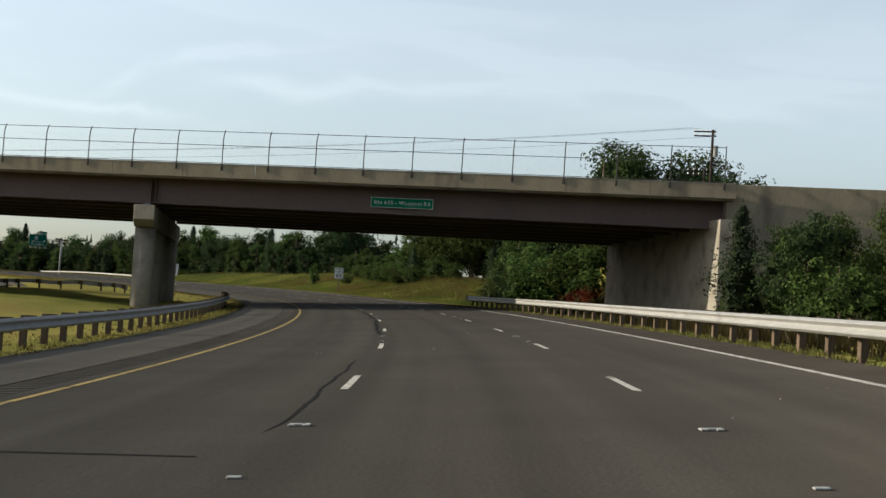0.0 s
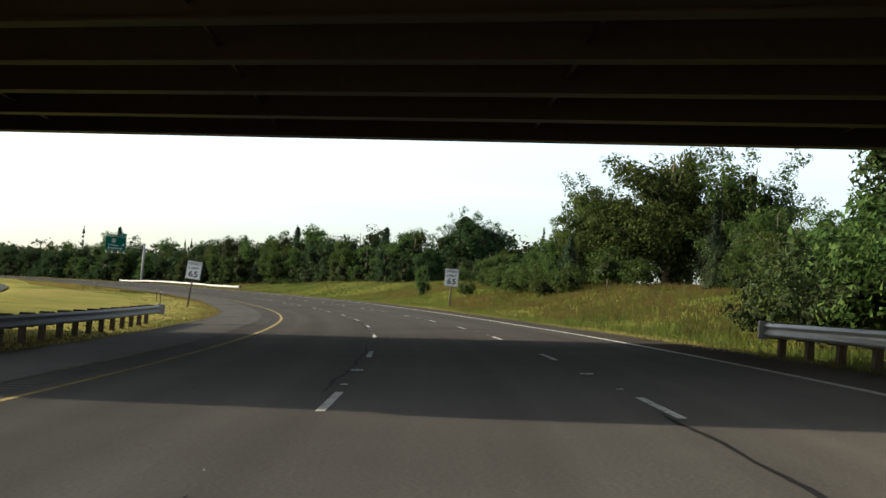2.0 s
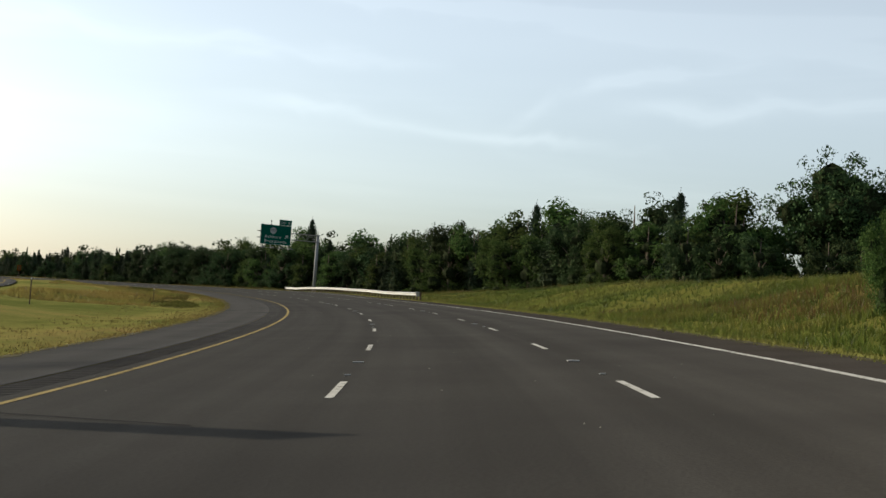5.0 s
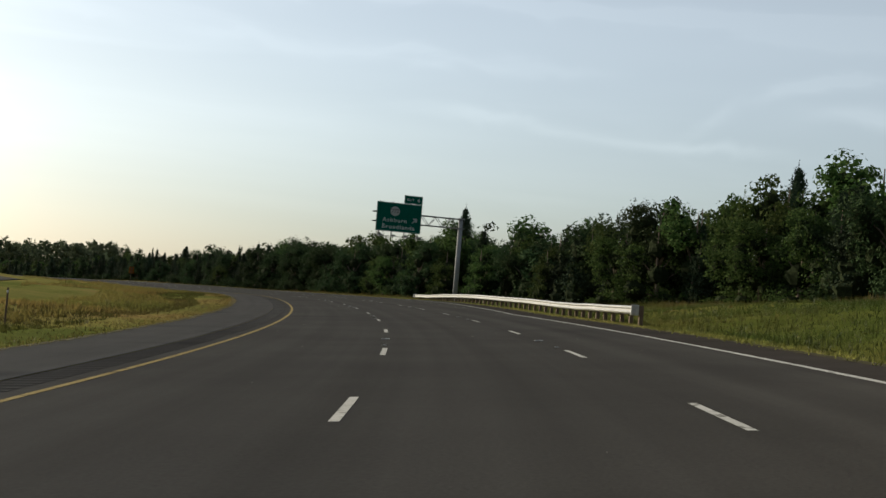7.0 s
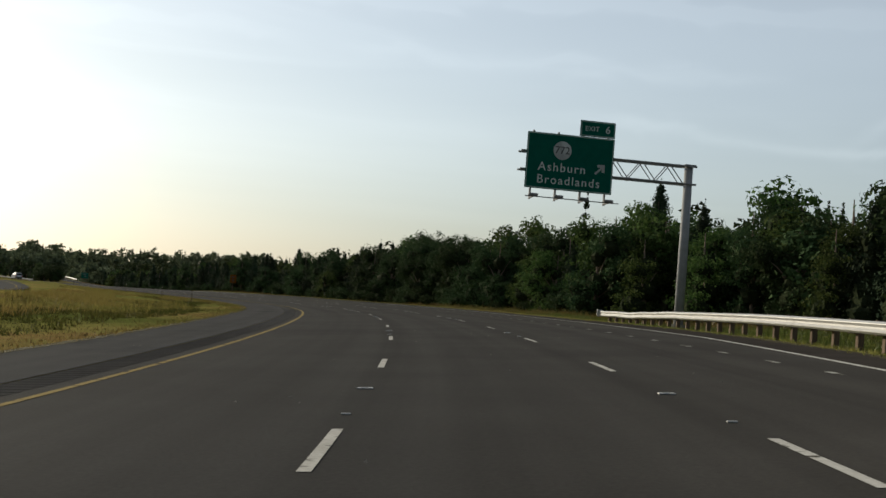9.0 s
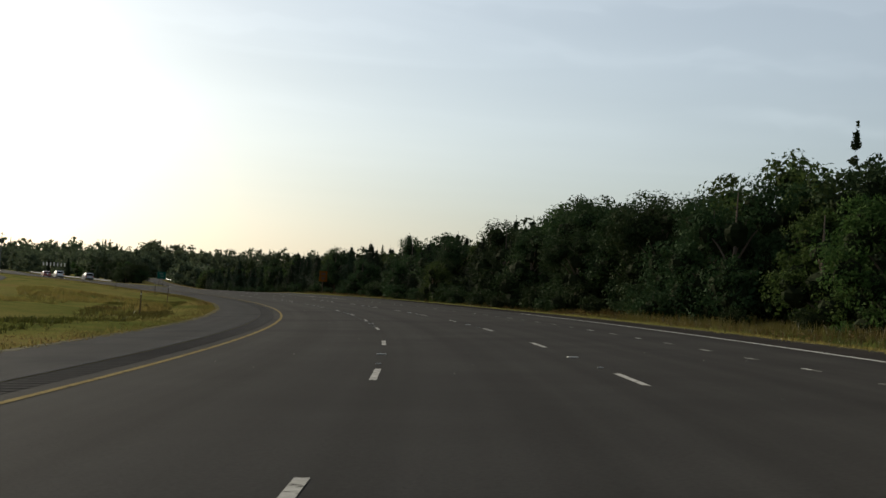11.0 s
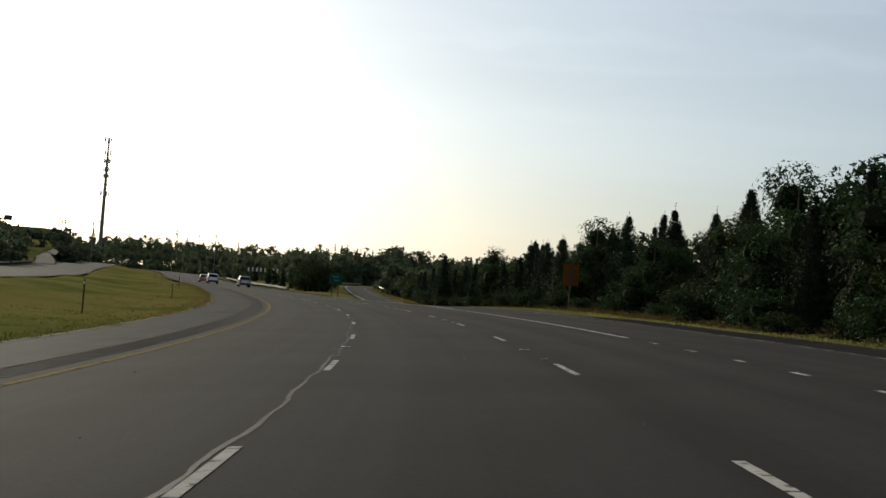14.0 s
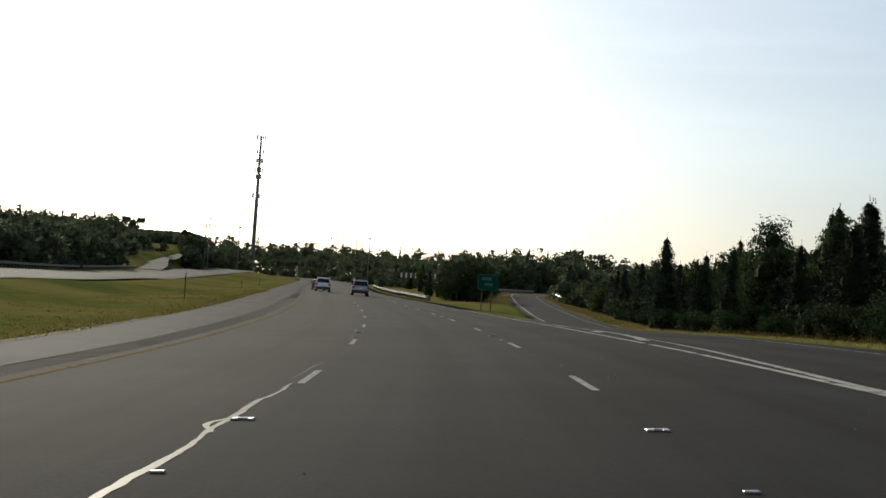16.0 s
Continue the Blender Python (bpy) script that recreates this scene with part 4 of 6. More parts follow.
def guardrail(s0, s1, u, face, label, mat=M_GALV, height=land, post_from=None, flat_end=True):
    """A steel beam on timber posts; face is -1 where traffic runs on the smaller-u side."""
    um = u if callable(u) else (lambda s: u)
    org = Vector(height((s0 + s1) / 2, um((s0 + s1) / 2)))
    g = root("guardrail", Matrix.Translation(org), label, "guardrail", group="guard rails along the highway")
    ss = np.arange(s0, s1 + 0.01, 1.905)
    v, f = [], []
    fine = np.arange(s0 - 0.4, s1 + 0.5, 0.95)
    n = len(W_PROFILE)
    for s in fine:
        base = Vector(height(s, um(s))) - org
        a = heading(s)
        out = Vector((math.cos(a), math.sin(a), 0)) * face
        for d, z in W_PROFILE:
            v.append(base + out * (d + 0.02) + Vector((0, 0, 0.55 + z)))
        for d, z in reversed(W_PROFILE):
            v.append(base + out * (d + 0.012) + Vector((0, 0, 0.55 + z)))
    w = 2 * n
    for i in range(len(fine) - 1):
        for k in range(w):
            k2 = (k + 1) % w
            f.append((i * w + k, i * w + k2, (i + 1) * w + k2, (i + 1) * w + k))
    f.append(tuple(range(w)))
    f.append(tuple(range((len(fine) - 1) * w, len(fine) * w))[::-1])
    mesh_object("beam", v, f, mat, g, smooth_faces=False)
    for s in ss:
        p = Vector(height(s, um(s))) - org
        a = heading(s)
        out = Vector((math.cos(a), math.sin(a), 0)) * face
        q = Matrix.Translation(p - out * 0.26 + Vector((0, 0, 0.10))) @ Matrix.Rotation(a, 4, "Z")
        shared("post", POST_ME, g, q)
        shared("blockout", BLOCK_ME, g, Matrix.Translation(p - out * 0.085 + Vector((0, 0, 0.55))) @ Matrix.Rotation(a, 4, "Z"))
    for s in ((s0 - 0.3, s1 + 0.3) if flat_end else ()):
        p = Vector(height(s, um(s))) - org
        a = heading(s)
        bm = bmesh.new()
        box(bm, (0.30, 0.10, 0.40), (0, 0, 0), None, 0.02)
        t = part("end_shoe", bm, M_GALV_DULL if mat is not M_GALV else mat, g)
        t.matrix_basis = Matrix.Translation(p + Vector((math.cos(a) * face * 0.05, math.sin(a) * face * 0.05, 0.55))) @ Matrix.Rotation(a, 4, "Z")
    return g


guardrail(-20, 116.8, -10.2, 1, "dull grey steel guardrail on timber posts along the median", M_GALV_DULL)
guardrail(-20, 92.4, 6.95, -1, "bright galvanised guardrail on timber posts before the overpass")
guardrail(272, 361, lambda s: float(np.interp(s, [272, 290, 330, 361], [7.6, 8.3, 9.7, 11.4])), -1, "sunlit galvanised guardrail shielding the sign gantry")
guardrail(672, 812, lambda s: float(np.interp(s, [672, 700, 760, 812], [9.5, 8.9, 8.3, 8.1])), -1, "long dull grey guardrail past the exit", M_GALV_DULL)
guardrail(722, 752, lambda s: float(np.interp(s, [722, 752], [36.6, 39.6])), -1, "short pale guardrail beside the exit ramp")
guardrail(715, 800, lambda s: float(ramp_gap(s)) - 4.8, 1, "dark guardrail round the bend of the exit ramp", M_GALV_DULL)
guardrail(106, 124, lambda s: float(np.interp(s, [106, 112, 120, 124], [-29.3, -27.2, -20.6, -18.8])), -1, "weathered guardrail of the other carriageway seen from behind", M_GALV_DULL)
guardrail(640, 772, lambda s: float(opp_edge(s)) - 15.2, 1, "dark guardrail along the far side of the other carriageway", M_GALV_DULL)

# ---- plants ----
def core_faces(rng, balls, shrink=0.62):
    """Lumpy closed hearts of leaves inside the lobes of a crown: rows x, y, z, radius. Three-cornered faces."""
    th = np.linspace(0, 2 * math.pi, 9)[:-1]
    ph = np.linspace(0.12, math.pi - 0.12, 6)
    out = []
    for x, y, z, r in balls:
        g = np.stack([np.outer(np.sin(ph), np.cos(th)), np.outer(np.sin(ph), np.sin(th)), np.outer(np.cos(ph), np.ones(8))], -1)
        g = g * (r * shrink * rng.uniform(0.72, 1.12, (6, 8, 1))) * np.array([1, 1, 0.85]) + np.array([x, y, z])
        n = np.roll(g, -1, 1)
        out.append(np.stack([g[:-1], g[1:], n[1:]], 2).reshape(-1, 3, 3))
        out.append(np.stack([g[:-1], n[1:], n[:-1]], 2).reshape(-1, 3, 3))
    return np.concatenate(out)


def leaf_mesh(name, centres, normals, sizes, rng, mat, droop=0.0, core=None, inner=True, along=None):
    """Many small pointed leaves or sprays; along: the way each one points, where it matters."""
    n = len(centres)
    t = rng.normal(size=(n, 3)) if along is None else along + rng.normal(size=(n, 3)) * 0.25
    t[:, 2] -= droop
    t -= normals * (t * normals).sum(1, keepdims=True)
    t /= np.linalg.norm(t, axis=1, keepdims=True) + 1e-9
    b = np.cross(normals, t)
    L, Wd = sizes[:, None], sizes[:, None] * rng.uniform(0.40, 0.75, (n, 1))
    p = np.stack([centres - t * L * 0.8 + b * Wd, centres - t * L * 0.5 - b * Wd, centres + t * L * 1.1], 1)
    p[:, :2] += (normals * L * 0.12)[:, None]
    # turn each face to its own side
    flip = (np.cross(p[:, 1] - p[:, 0], p[:, 2] - p[:, 0]) * normals).sum(1) < 0
    p[flip] = p[flip][:, ::-1]
    if core is not None:
        p = np.concatenate([p, core])
        n = len(p)
    me = bpy.data.meshes.new(name)
    me.vertices.add(3 * n)
    me.vertices.foreach_set("co", p.ravel())
    me.loops.add(3 * n)
    me.loops.foreach_set("vertex_index", np.arange(3 * n))
    me.polygons.add(n)
    me.polygons.foreach_set("loop_start", np.arange(0, 3 * n, 3))
    me.update(calc_edges=True)
    me.materials.append(mat)
    # the hearts get the painted shade tone in place of the leaf colour
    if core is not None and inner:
        me.materials.append(M_CROWN_SHADE)
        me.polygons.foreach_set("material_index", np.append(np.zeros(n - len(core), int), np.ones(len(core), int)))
    return me


def cloud(rng, clumps, per, leaf, spread):
    """Leaves round clump centres: (x, y, z, r) rows. Leaves sit mostly on the outside of each clump."""
    c = clumps[rng.integers(0, len(clumps), len(clumps) * per)]
    d = rng.normal(size=(len(c), 3))
    d *= np.minimum(1, 1.45 / np.linalg.norm(d, axis=1, keepdims=True))
    p = c[:, :3] + d * c[:, 3:4] * 0.85 * spread * np.array([1, 1, 0.7])
    d /= np.linalg.norm(d, axis=1, keepdims=True)
    nrm = d + rng.normal(size=d.shape) * 0.38 + np.array([0, 0, 0.3])
    nrm /= np.linalg.norm(nrm, axis=1, keepdims=True)
    return p, nrm, leaf * rng.uniform(0.6, 1.35, len(p))


def broad_clumps(rng, H, width, base, n, lobes):
    """Clump centres of a broad crown made of several uneven lobes."""
    lob = []
    for k in range(lobes):
        a = rng.uniform(0, 2 * math.pi)
        z = H * (base + (0.86 - base) * (k + 0.5) / lobes)
        q = (z / H - base) / (1 - base)
        reach = width * 0.55 * math.sin(math.pi * min(0.93, 0.18 + 0.75 * q)) * rng.uniform(0.5, 1.0)
        lob.append((reach * math.cos(a), reach * math.sin(a), z, width * rng.uniform(0.22, 0.36) * (1.15 - 0.45 * q)))
    lob = np.array(lob)
    i = rng.integers(0, lobes, n)
    d = rng.normal(size=(n, 3))
    d /= np.linalg.norm(d, axis=1, keepdims=True)
    p = lob[i, :3] + d * lob[i, 3:4] * (0.45 + 0.6 * rng.random((n, 1)))
    p[:, 2] = np.clip(p[:, 2], H * 0.04, H)
    r = width * rng.uniform(0.06, 0.12, (n, 1))
    return np.hstack([p, r]), lob


def cedar_sprays(rng, H, width, boughs, per):
    """Sprays along boughs that rise round a leader: places, sides, ways, sizes as a share of one spray."""
    q = np.sort(rng.random(boughs)) ** 0.85
    a = rng.uniform(0, 2 * math.pi, boughs)
    reach = width * 0.5 * np.minimum(1.0, 0.55 + 2.2 * q) * (1 - q) * rng.uniform(0.55, 1.3, boughs) + 0.10
    k = np.repeat(np.arange(boughs), per)
    f = rng.uniform(0.12, 1.0, len(k)) ** 0.75
    out = np.stack([np.cos(a), np.sin(a), rng.uniform(0.35, 0.75, boughs)], 1)
    base = np.stack([0 * q, 0 * q, H * (0.02 + 0.93 * q)], 1)
    p = base[k] + out[k] * (reach[k] * f)[:, None] + rng.normal(size=(len(k), 3)) * (width * 0.045 * (1.15 - 0.75 * q[k]))[:, None]
    side = out[k] * np.array([0.8, 0.8, 0.2]) + rng.normal(size=p.shape) * 0.6 + np.array([0, 0, 0.25])
    size = (1.1 - 0.35 * f) * (1.1 - 0.45 * q[k])
    # the leader, a thin spire
    m = 22
    z = rng.uniform(0.88, 1.02, m)
    tip = np.stack([rng.normal(size=m) * 0.05 * (1.06 - z) * width, rng.normal(size=m) * 0.05 * (1.06 - z) * width, H * z], 1)
    up = np.stack([rng.normal(size=m) * 0.35, rng.normal(size=m) * 0.35, np.ones(m)], 1)
    p, side, way = np.vstack([p, tip]), np.vstack([side, rng.normal(size=(m, 3))]), np.vstack([out[k] + np.array([0, 0, 0.25]), up])
    side /= np.linalg.norm(side, axis=1, keepdims=True)
    return p, side, way, np.append(size, np.full(m, 0.55))


def spray_clumps(rng, H, width, base, branches, along):
    """Clumps strung out along rising, arching branches, as on a locust."""
    out, lob = [], []
    for k in range(branches):
        a = rng.uniform(0, 2 * math.pi)
        z0 = H * rng.uniform(base * 0.6, 0.62)
        q = z0 / H
        reach = width * 0.55 * rng.uniform(0.55, 1.05) * (1.1 - 0.5 * q)
        rise = H * rng.uniform(0.12, 0.36)
        for j in range(along):
            f = (j + 1) / along
            out.append((reach * f * math.cos(a) + rng.normal() * 0.18, reach * f * math.sin(a) + rng.normal() * 0.18,
                        min(H, z0 + rise * f ** 0.75) + rng.normal() * 0.15, width * 0.075 * (1.25 - 0.55 * f)))
        lob.append((reach * 0.7 * math.cos(a), reach * 0.7 * math.sin(a), z0 + rise * 0.75, 0.3))
    return np.array(out), np.array(lob)


def make_plant(kind, seed, H, width, base, n, per, leaf, mat, label, name="tree", category="tree", group=""):
    rng = np.random.default_rng(seed)
    lob = None
    if kind == "broad":
        cl, lob = broad_clumps(rng, H, width, base, n, 9)
    elif kind == "round":
        d = rng.normal(size=(34, 3))
        d *= rng.uniform(0.45, 0.70, (34, 1)) / np.linalg.norm(d, axis=1, keepdims=True)
        lob = np.hstack([d * np.array([width / 2, width / 2, H * 0.42]) + np.array([0, 0, H * 0.56]), width * rng.uniform(0.15, 0.2, (34, 1))])
        i = rng.integers(0, 34, n)
        d = rng.normal(size=(n, 3))
        d /= np.linalg.norm(d, axis=1, keepdims=True)
        cl = np.hstack([lob[i, :3] + d * lob[i, 3:4] * (0.5 + 0.5 * rng.random((n, 1))), width * rng.uniform(0.03, 0.05, (n, 1))])
    elif kind == "spray":
        cl, lob = spray_clumps(rng, H, width, base, max(8, n // 6), 6)
    elif kind != "cedar":
        q = rng.normal(size=(n, 3))
        q /= np.linalg.norm(q, axis=1, keepdims=True)
        q *= rng.uniform(0.5, 1.0, (n, 1))
        cl = np.hstack([np.stack([q[:, 0] * width / 2, q[:, 1] * width / 2, H * 0.5 + q[:, 2] * H * 0.48], 1), width * rng.uniform(0.07, 0.13, (n, 1))])
        cl[:, 2] = np.maximum(cl[:, 2], 0.1)
    way = None
    if kind == "cedar":
        p, nr, way, sz = cedar_sprays(rng, H, width, n, per)
        sz = sz * leaf * rng.uniform(0.7, 1.3, len(sz))
    else:
        p, nr, sz = cloud(rng, cl, per, leaf, 1.0)
    if kind == "cedar":
        balls = [(rng.normal() * 0.03 * width, rng.normal() * 0.03 * width, H * q, width * 0.46 * (1.0 - q) ** 1.1 * min(1, 0.7 + 2 * q)) for q in np.linspace(0.05, 0.80, 15)]
    elif lob is None:
        balls = [(0, 0, H * 0.48, H * 0.55), (width * 0.2, 0, H * 0.4, H * 0.42), (-width * 0.2, width * 0.1, H * 0.4, H * 0.42)]
    elif kind == "spray":
        balls = [(x * 0.55, y * 0.55, z * 0.92, width * 0.13) for x, y, z, r in lob[::2]]
    else:
        balls = [(x * 0.9, y * 0.9, z * 0.95, r) for x, y, z, r in lob if z < 0.86 * H] + [(0, 0, H * 0.35, width * 0.34), (0, 0, H * 0.6, width * 0.26)]
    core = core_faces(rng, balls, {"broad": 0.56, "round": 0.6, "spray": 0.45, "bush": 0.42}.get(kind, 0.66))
    top = root(name, Matrix.Identity(4), label, category, group)
    bm = bmesh.new()
    tr = 0.018 * H + 0.03
    lean = rng.normal(size=2) * 0.02 * H
    tube(bm, [(0, 0, -0.4), (lean[0] * 0.3, lean[1] * 0.3, H * 0.25), (lean[0], lean[1], H * 0.55), (lean[0] * 1.2, lean[1] * 1.2, H * 0.86)], [tr * 1.25, tr, tr * 0.6, tr * 0.15], 7)
    if lob is not None:
        for x, y, z, r in lob[:: 1 if kind != "spray" else 2]:
            z0 = max(H * 0.12, z * 0.55)
            tube(bm, [(lean[0] * z0 / H, lean[1] * z0 / H, z0), (x * 0.5, y * 0.5, z0 + (z - z0) * 0.6), (x, y, z)], [tr * 0.5, tr * 0.3, tr * 0.08], 5)
    part("trunk", bm, M_BARK, top, smooth_faces=True)
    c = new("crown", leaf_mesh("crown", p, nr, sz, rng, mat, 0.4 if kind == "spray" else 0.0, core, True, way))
    c.parent = top
    return {"ob": top, "H": H, "used": False, "W": width}


def put_plant(pr, s, u, height, rng, squash=1.0, sink=0.1):
    k = height / pr["H"]
    base = land(s, u, -sink)
    m = Matrix.Translation(base) @ Matrix.Rotation(rng.uniform(0, 6.28), 4, "Z") @ Matrix.Diagonal((k * squash, k * squash, k, 1))
    if not pr["used"]:
        pr["ob"].matrix_world = m
        pr["used"] = True
        return pr["ob"]
    c = copy_thing(pr["ob"], m)
    c.matrix_basis = m
    return c


WOOD = "trees at the edge of the wood"
LOCUST = [make_plant("spray", 11 + k, 12, 10.5, 0.08, 480, 44, 0.15, M_LEAF, "tall locust tree with feathery green sprays", group=WOOD) for k in range(2)]
BROAD = [make_plant("broad", 21 + k, 10, 7.0, 0.08, 240, 44, 0.13, [M_LEAF, M_LEAF_LIGHT, M_LEAF_DARK][k], "leafy broadleaf tree with foliage to the ground", group=WOOD) for k in range(3)]
BROAD_MID = [make_plant("broad", 26 + k, 10, 6.6, 0.05, 210, 34, 0.14, [M_LEAF_DARK, M_LEAF, M_LEAF_DARK][k], "dense broadleaf tree at the wood's edge", group=WOOD) for k in range(3)]
BROAD_FAR = [make_plant("broad", 31 + k, 10, 6.5, 0.05, 170, 22, 0.19, [M_LEAF_DARK, M_LEAF, M_LEAF_DARK, M_LEAF][k], "green broadleaf tree standing in the wood", group=WOOD) for k in range(4)]
CEDAR = [make_plant("cedar", 41 + k, 9, [5.4, 4.5, 6.0][k], 0, 170, 30, 0.15, M_NEEDLE, "dark pointed red cedar tree", "cedar_tree", "tree", WOOD) for k in range(3)]
ROUND = [make_plant("round", 51, 15, 16.5, 0.2, 700, 30, 0.19, M_LEAF_DARK, "tall round-headed tree standing clear of the wood", group=WOOD)]
SHRUB = [make_plant("bush", 61 + k, 3, 3.6, 0, 80, 30, 0.095, [M_LEAF_LIGHT, M_LEAF, M_LEAF_DARK][k], ["bright green leafy roadside shrub", "green leafy shrub beside the road", "dark rounded shrub beside the verge"][k], "shrub", "shrub", "shrubs along the verge") for k in range(3)]
SUMAC = make_plant("bush", 65, 3, 4.2, 0, 70, 42, 0.09, M_LEAF_RED, "reddened sumac shrub among green trees", "shrub", "shrub")
rngp = np.random.default_rng(5)


def mixed(choices):
    k = rngp.random() * sum(w for _, w in choices)
    for prs, w in choices:
        k -= w
        if k <= 0:
            return prs[rngp.integers(0, len(prs))]
    return choices[-1][0][0]


# single trees: s, u, height, prototype list
for s, u, h, prs in (
        (62, 15.9, 6.4, CEDAR), (58, 17.8, 5.6, BROAD), (61, 18.2, 5.4, BROAD), (61, 20.6, 6.0, BROAD), (54, 21.8, 6.0, BROAD), (55, 18.2, 3.4, SHRUB), (52, 24.0, 9.6, CEDAR), (49, 25.5, 10.5, CEDAR), (57, 25.0, 7.5, BROAD), (62, 24.5, 7.0, BROAD), (64, 18.8, 5.0, CEDAR), (46, 28, 10, BROAD),
        (103, 16.6, 4.6, SHRUB), (99, 18.5, 4.2, SHRUB), (108, 16.2, 4.2, SHRUB), (107, 20.5, 9.5, BROAD), (101, 23, 9.0, CEDAR), (113, 19.5, 8.0, BROAD), (98, 26, 10.5, BROAD), (105, 27, 11.0, LOCUST), (114, 25, 10.0, BROAD), (96, 21.5, 7.0, BROAD), (121, 24, 6.0, BROAD), (127, 28, 6.5, BROAD_FAR), (120, 31, 8.0, BROAD_FAR),
        (162, 25.5, 12.8, LOCUST), (168, 21.5, 9.6, LOCUST), (176, 25.0, 9.2, LOCUST), (182, 21.5, 4.6, LOCUST), (172, 31, 10.0, LOCUST), (186, 26, 4.8, LOCUST), (166, 23.0, 8.4, LOCUST), (173, 21, 6.0, LOCUST), (179, 24.0, 5.4, LOCUST), (157, 30, 11.5, LOCUST), (169, 18.6, 5.0, LOCUST), (178, 18.3, 2.6, SHRUB), (190, 21.5, 3.4, BROAD), (188, 31, 5.0, BROAD), (156, 27, 7.5, CEDAR), (194, 25, 3.8, BROAD), (198, 29, 5.0, CEDAR), (164, 18.2, 5.0, CEDAR), (200, 22.5, 3.6, BROAD), (206, 25.0, 4.0, BROAD), (210, 29, 4.5, CEDAR), (213, 33, 5.0, BROAD_FAR), (203, 34, 5.5, BROAD_FAR), (196, 36, 6.0, BROAD_FAR), (148, 36, 9, BROAD_FAR), (140, 33, 8, BROAD_FAR), (152, 40, 10, BROAD_FAR), (134, 38, 9, BROAD_FAR),
        (113.5, 23, 14.4, BROAD), (113, 26.5, 14.7, BROAD), (112.5, 30, 14.0, BROAD), (112, 34, 13.8, BROAD), (108, 31, 12.0, BROAD), (102, 17.2, 5.2, SHRUB), (104, 18.5, 5.6, SHRUB), (97, 20.0, 7.6, BROAD), (100, 21, 8.4, BROAD), (94.5, 19.0, 5.6, SHRUB), (162, 17.5, 2.6, SHRUB), (166, 16.8, 2.2, SHRUB), (171, 17.6, 3.0, SHRUB), (175, 16.9, 2.4, SHRUB), (180, 17.4, 2.8, SHRUB), (185, 18.2, 2.4, SHRUB), (191, 18.6, 1.9, SHRUB), (158, 19.5, 3.4, SHRUB), (152, 20, 2.2, SHRUB),
        (186, 15.2, 1.9, SHRUB), (209, 21.0, 2.0, SHRUB), (272, 48.0, 14.8, ROUND), (240, 38, 5.0, CEDAR), (232, 36, 4.6, BROAD_FAR), (224, 38, 4.6, BROAD_FAR), (216, 40, 5.5, CEDAR), (262, 41, 5.6, BROAD_FAR), (252, 43, 5.4, CEDAR),
        (443, 47.5, 15.6, BROAD_MID), (446, 44, 13.0, BROAD_MID), (345, 47, 11.5, BROAD_FAR), (340, 52, 12.5, BROAD_FAR), (428, 40, 16.4, CEDAR), (421, 71, 17.0, BROAD_FAR), (441, 93, 15.0, BROAD_FAR), (480, 13.8, 4.4, BROAD), (484, 15.6, 4.8, BROAD), (459, 17.4, 7.4, BROAD_MID), (457, 21.5, 9.2, BROAD_MID), (453, 20.5, 8.4, BROAD_MID), (466, 18.5, 7.6, CEDAR), (462, 22, 8.2, CEDAR), (571, 21.5, 6.8, CEDAR), (575, 23, 7.2, CEDAR), (579, 25, 7.4, CEDAR), (585, 25.5, 7.8, CEDAR), (590, 27.5, 8.2, CEDAR), (596, 29.5, 8.4, CEDAR), (564, 21, 6.8, CEDAR), (556, 20, 6.6, CEDAR)):
    put_plant(prs[rngp.integers(0, len(prs))] if prs is not SHRUB else (SHRUB[2] if s > 400 else SHRUB[0 if s < 130 else 1]), s, u, h, rngp, rngp.uniform(0.88, 1.12))
put_plant(BROAD[1], 200, 14.3, 3.6, rngp, 0.58)
put_plant(SUMAC, 95, 17.8, 2.4, rngp, 1.2)
put_plant(SUMAC, 97.5, 16.6, 1.8, rngp, 1.2)

EDGE_S = [215, 250, 285, 330, 370, 400, 425, 444, 465, 485, 520, 560, 600, 640, 680, 720, 780]
EDGE_U = [40, 44, 34, 33, 28, 22, 19, 17.5, 16.5, 16.5, 18.5, 20.0, 22.5, 26, 33, 37.5, 47]
TOP_H = [4.5, 5.6, 10.6, 11.6, 10.4, 9.9, 9.4, 9.0, 9.0, 8.8, 8.0, 7.6, 7.4, 5.6, 6.0, 6.0, 6.5]
for row in range(3):
    s = 228.0 + row * 1.7
    while s < 700:
        e = float(np.interp(s, EDGE_S, EDGE_U))
        hh = float(np.interp(s, EDGE_S, TOP_H)) * ((0.85, 1.0, 1.12, 1.25) if s < 470 else (0.85, 0.95, 1.0, 1.06))[row] * rngp.uniform(0.80, 1.14)
        near = 400 < s < 620
        cedar_share = 0.18 if s < 440 else 0.4 if s < 475 else 1.1 if s < 515 else 3.0 if s < 620 else 0.6
        pr = mixed([(BROAD[2:] if 425 < s < 560 and row == 0 else BROAD_MID if 285 < s < 620 and row == 0 else BROAD_FAR, 1.0), (CEDAR, cedar_share)])
        u = e + row * 4.2 + rngp.normal() * 1.1
        if abs(u - 48) > 7 or abs(s - 272) > 8:
            if not (row == 0 and rngp.random() < 0.15):
                put_plant(pr, s, u, hh * (rngp.uniform(0.85, 1.02) if pr in CEDAR else 1), rngp, rngp.uniform(0.85, 1.15))
        s += rngp.uniform(3.4, 5.4) * (1.0, 1.05, 1.4, 1.7)[row]
# young growth on the bank just past the overpass
rngb = np.random.default_rng(77)
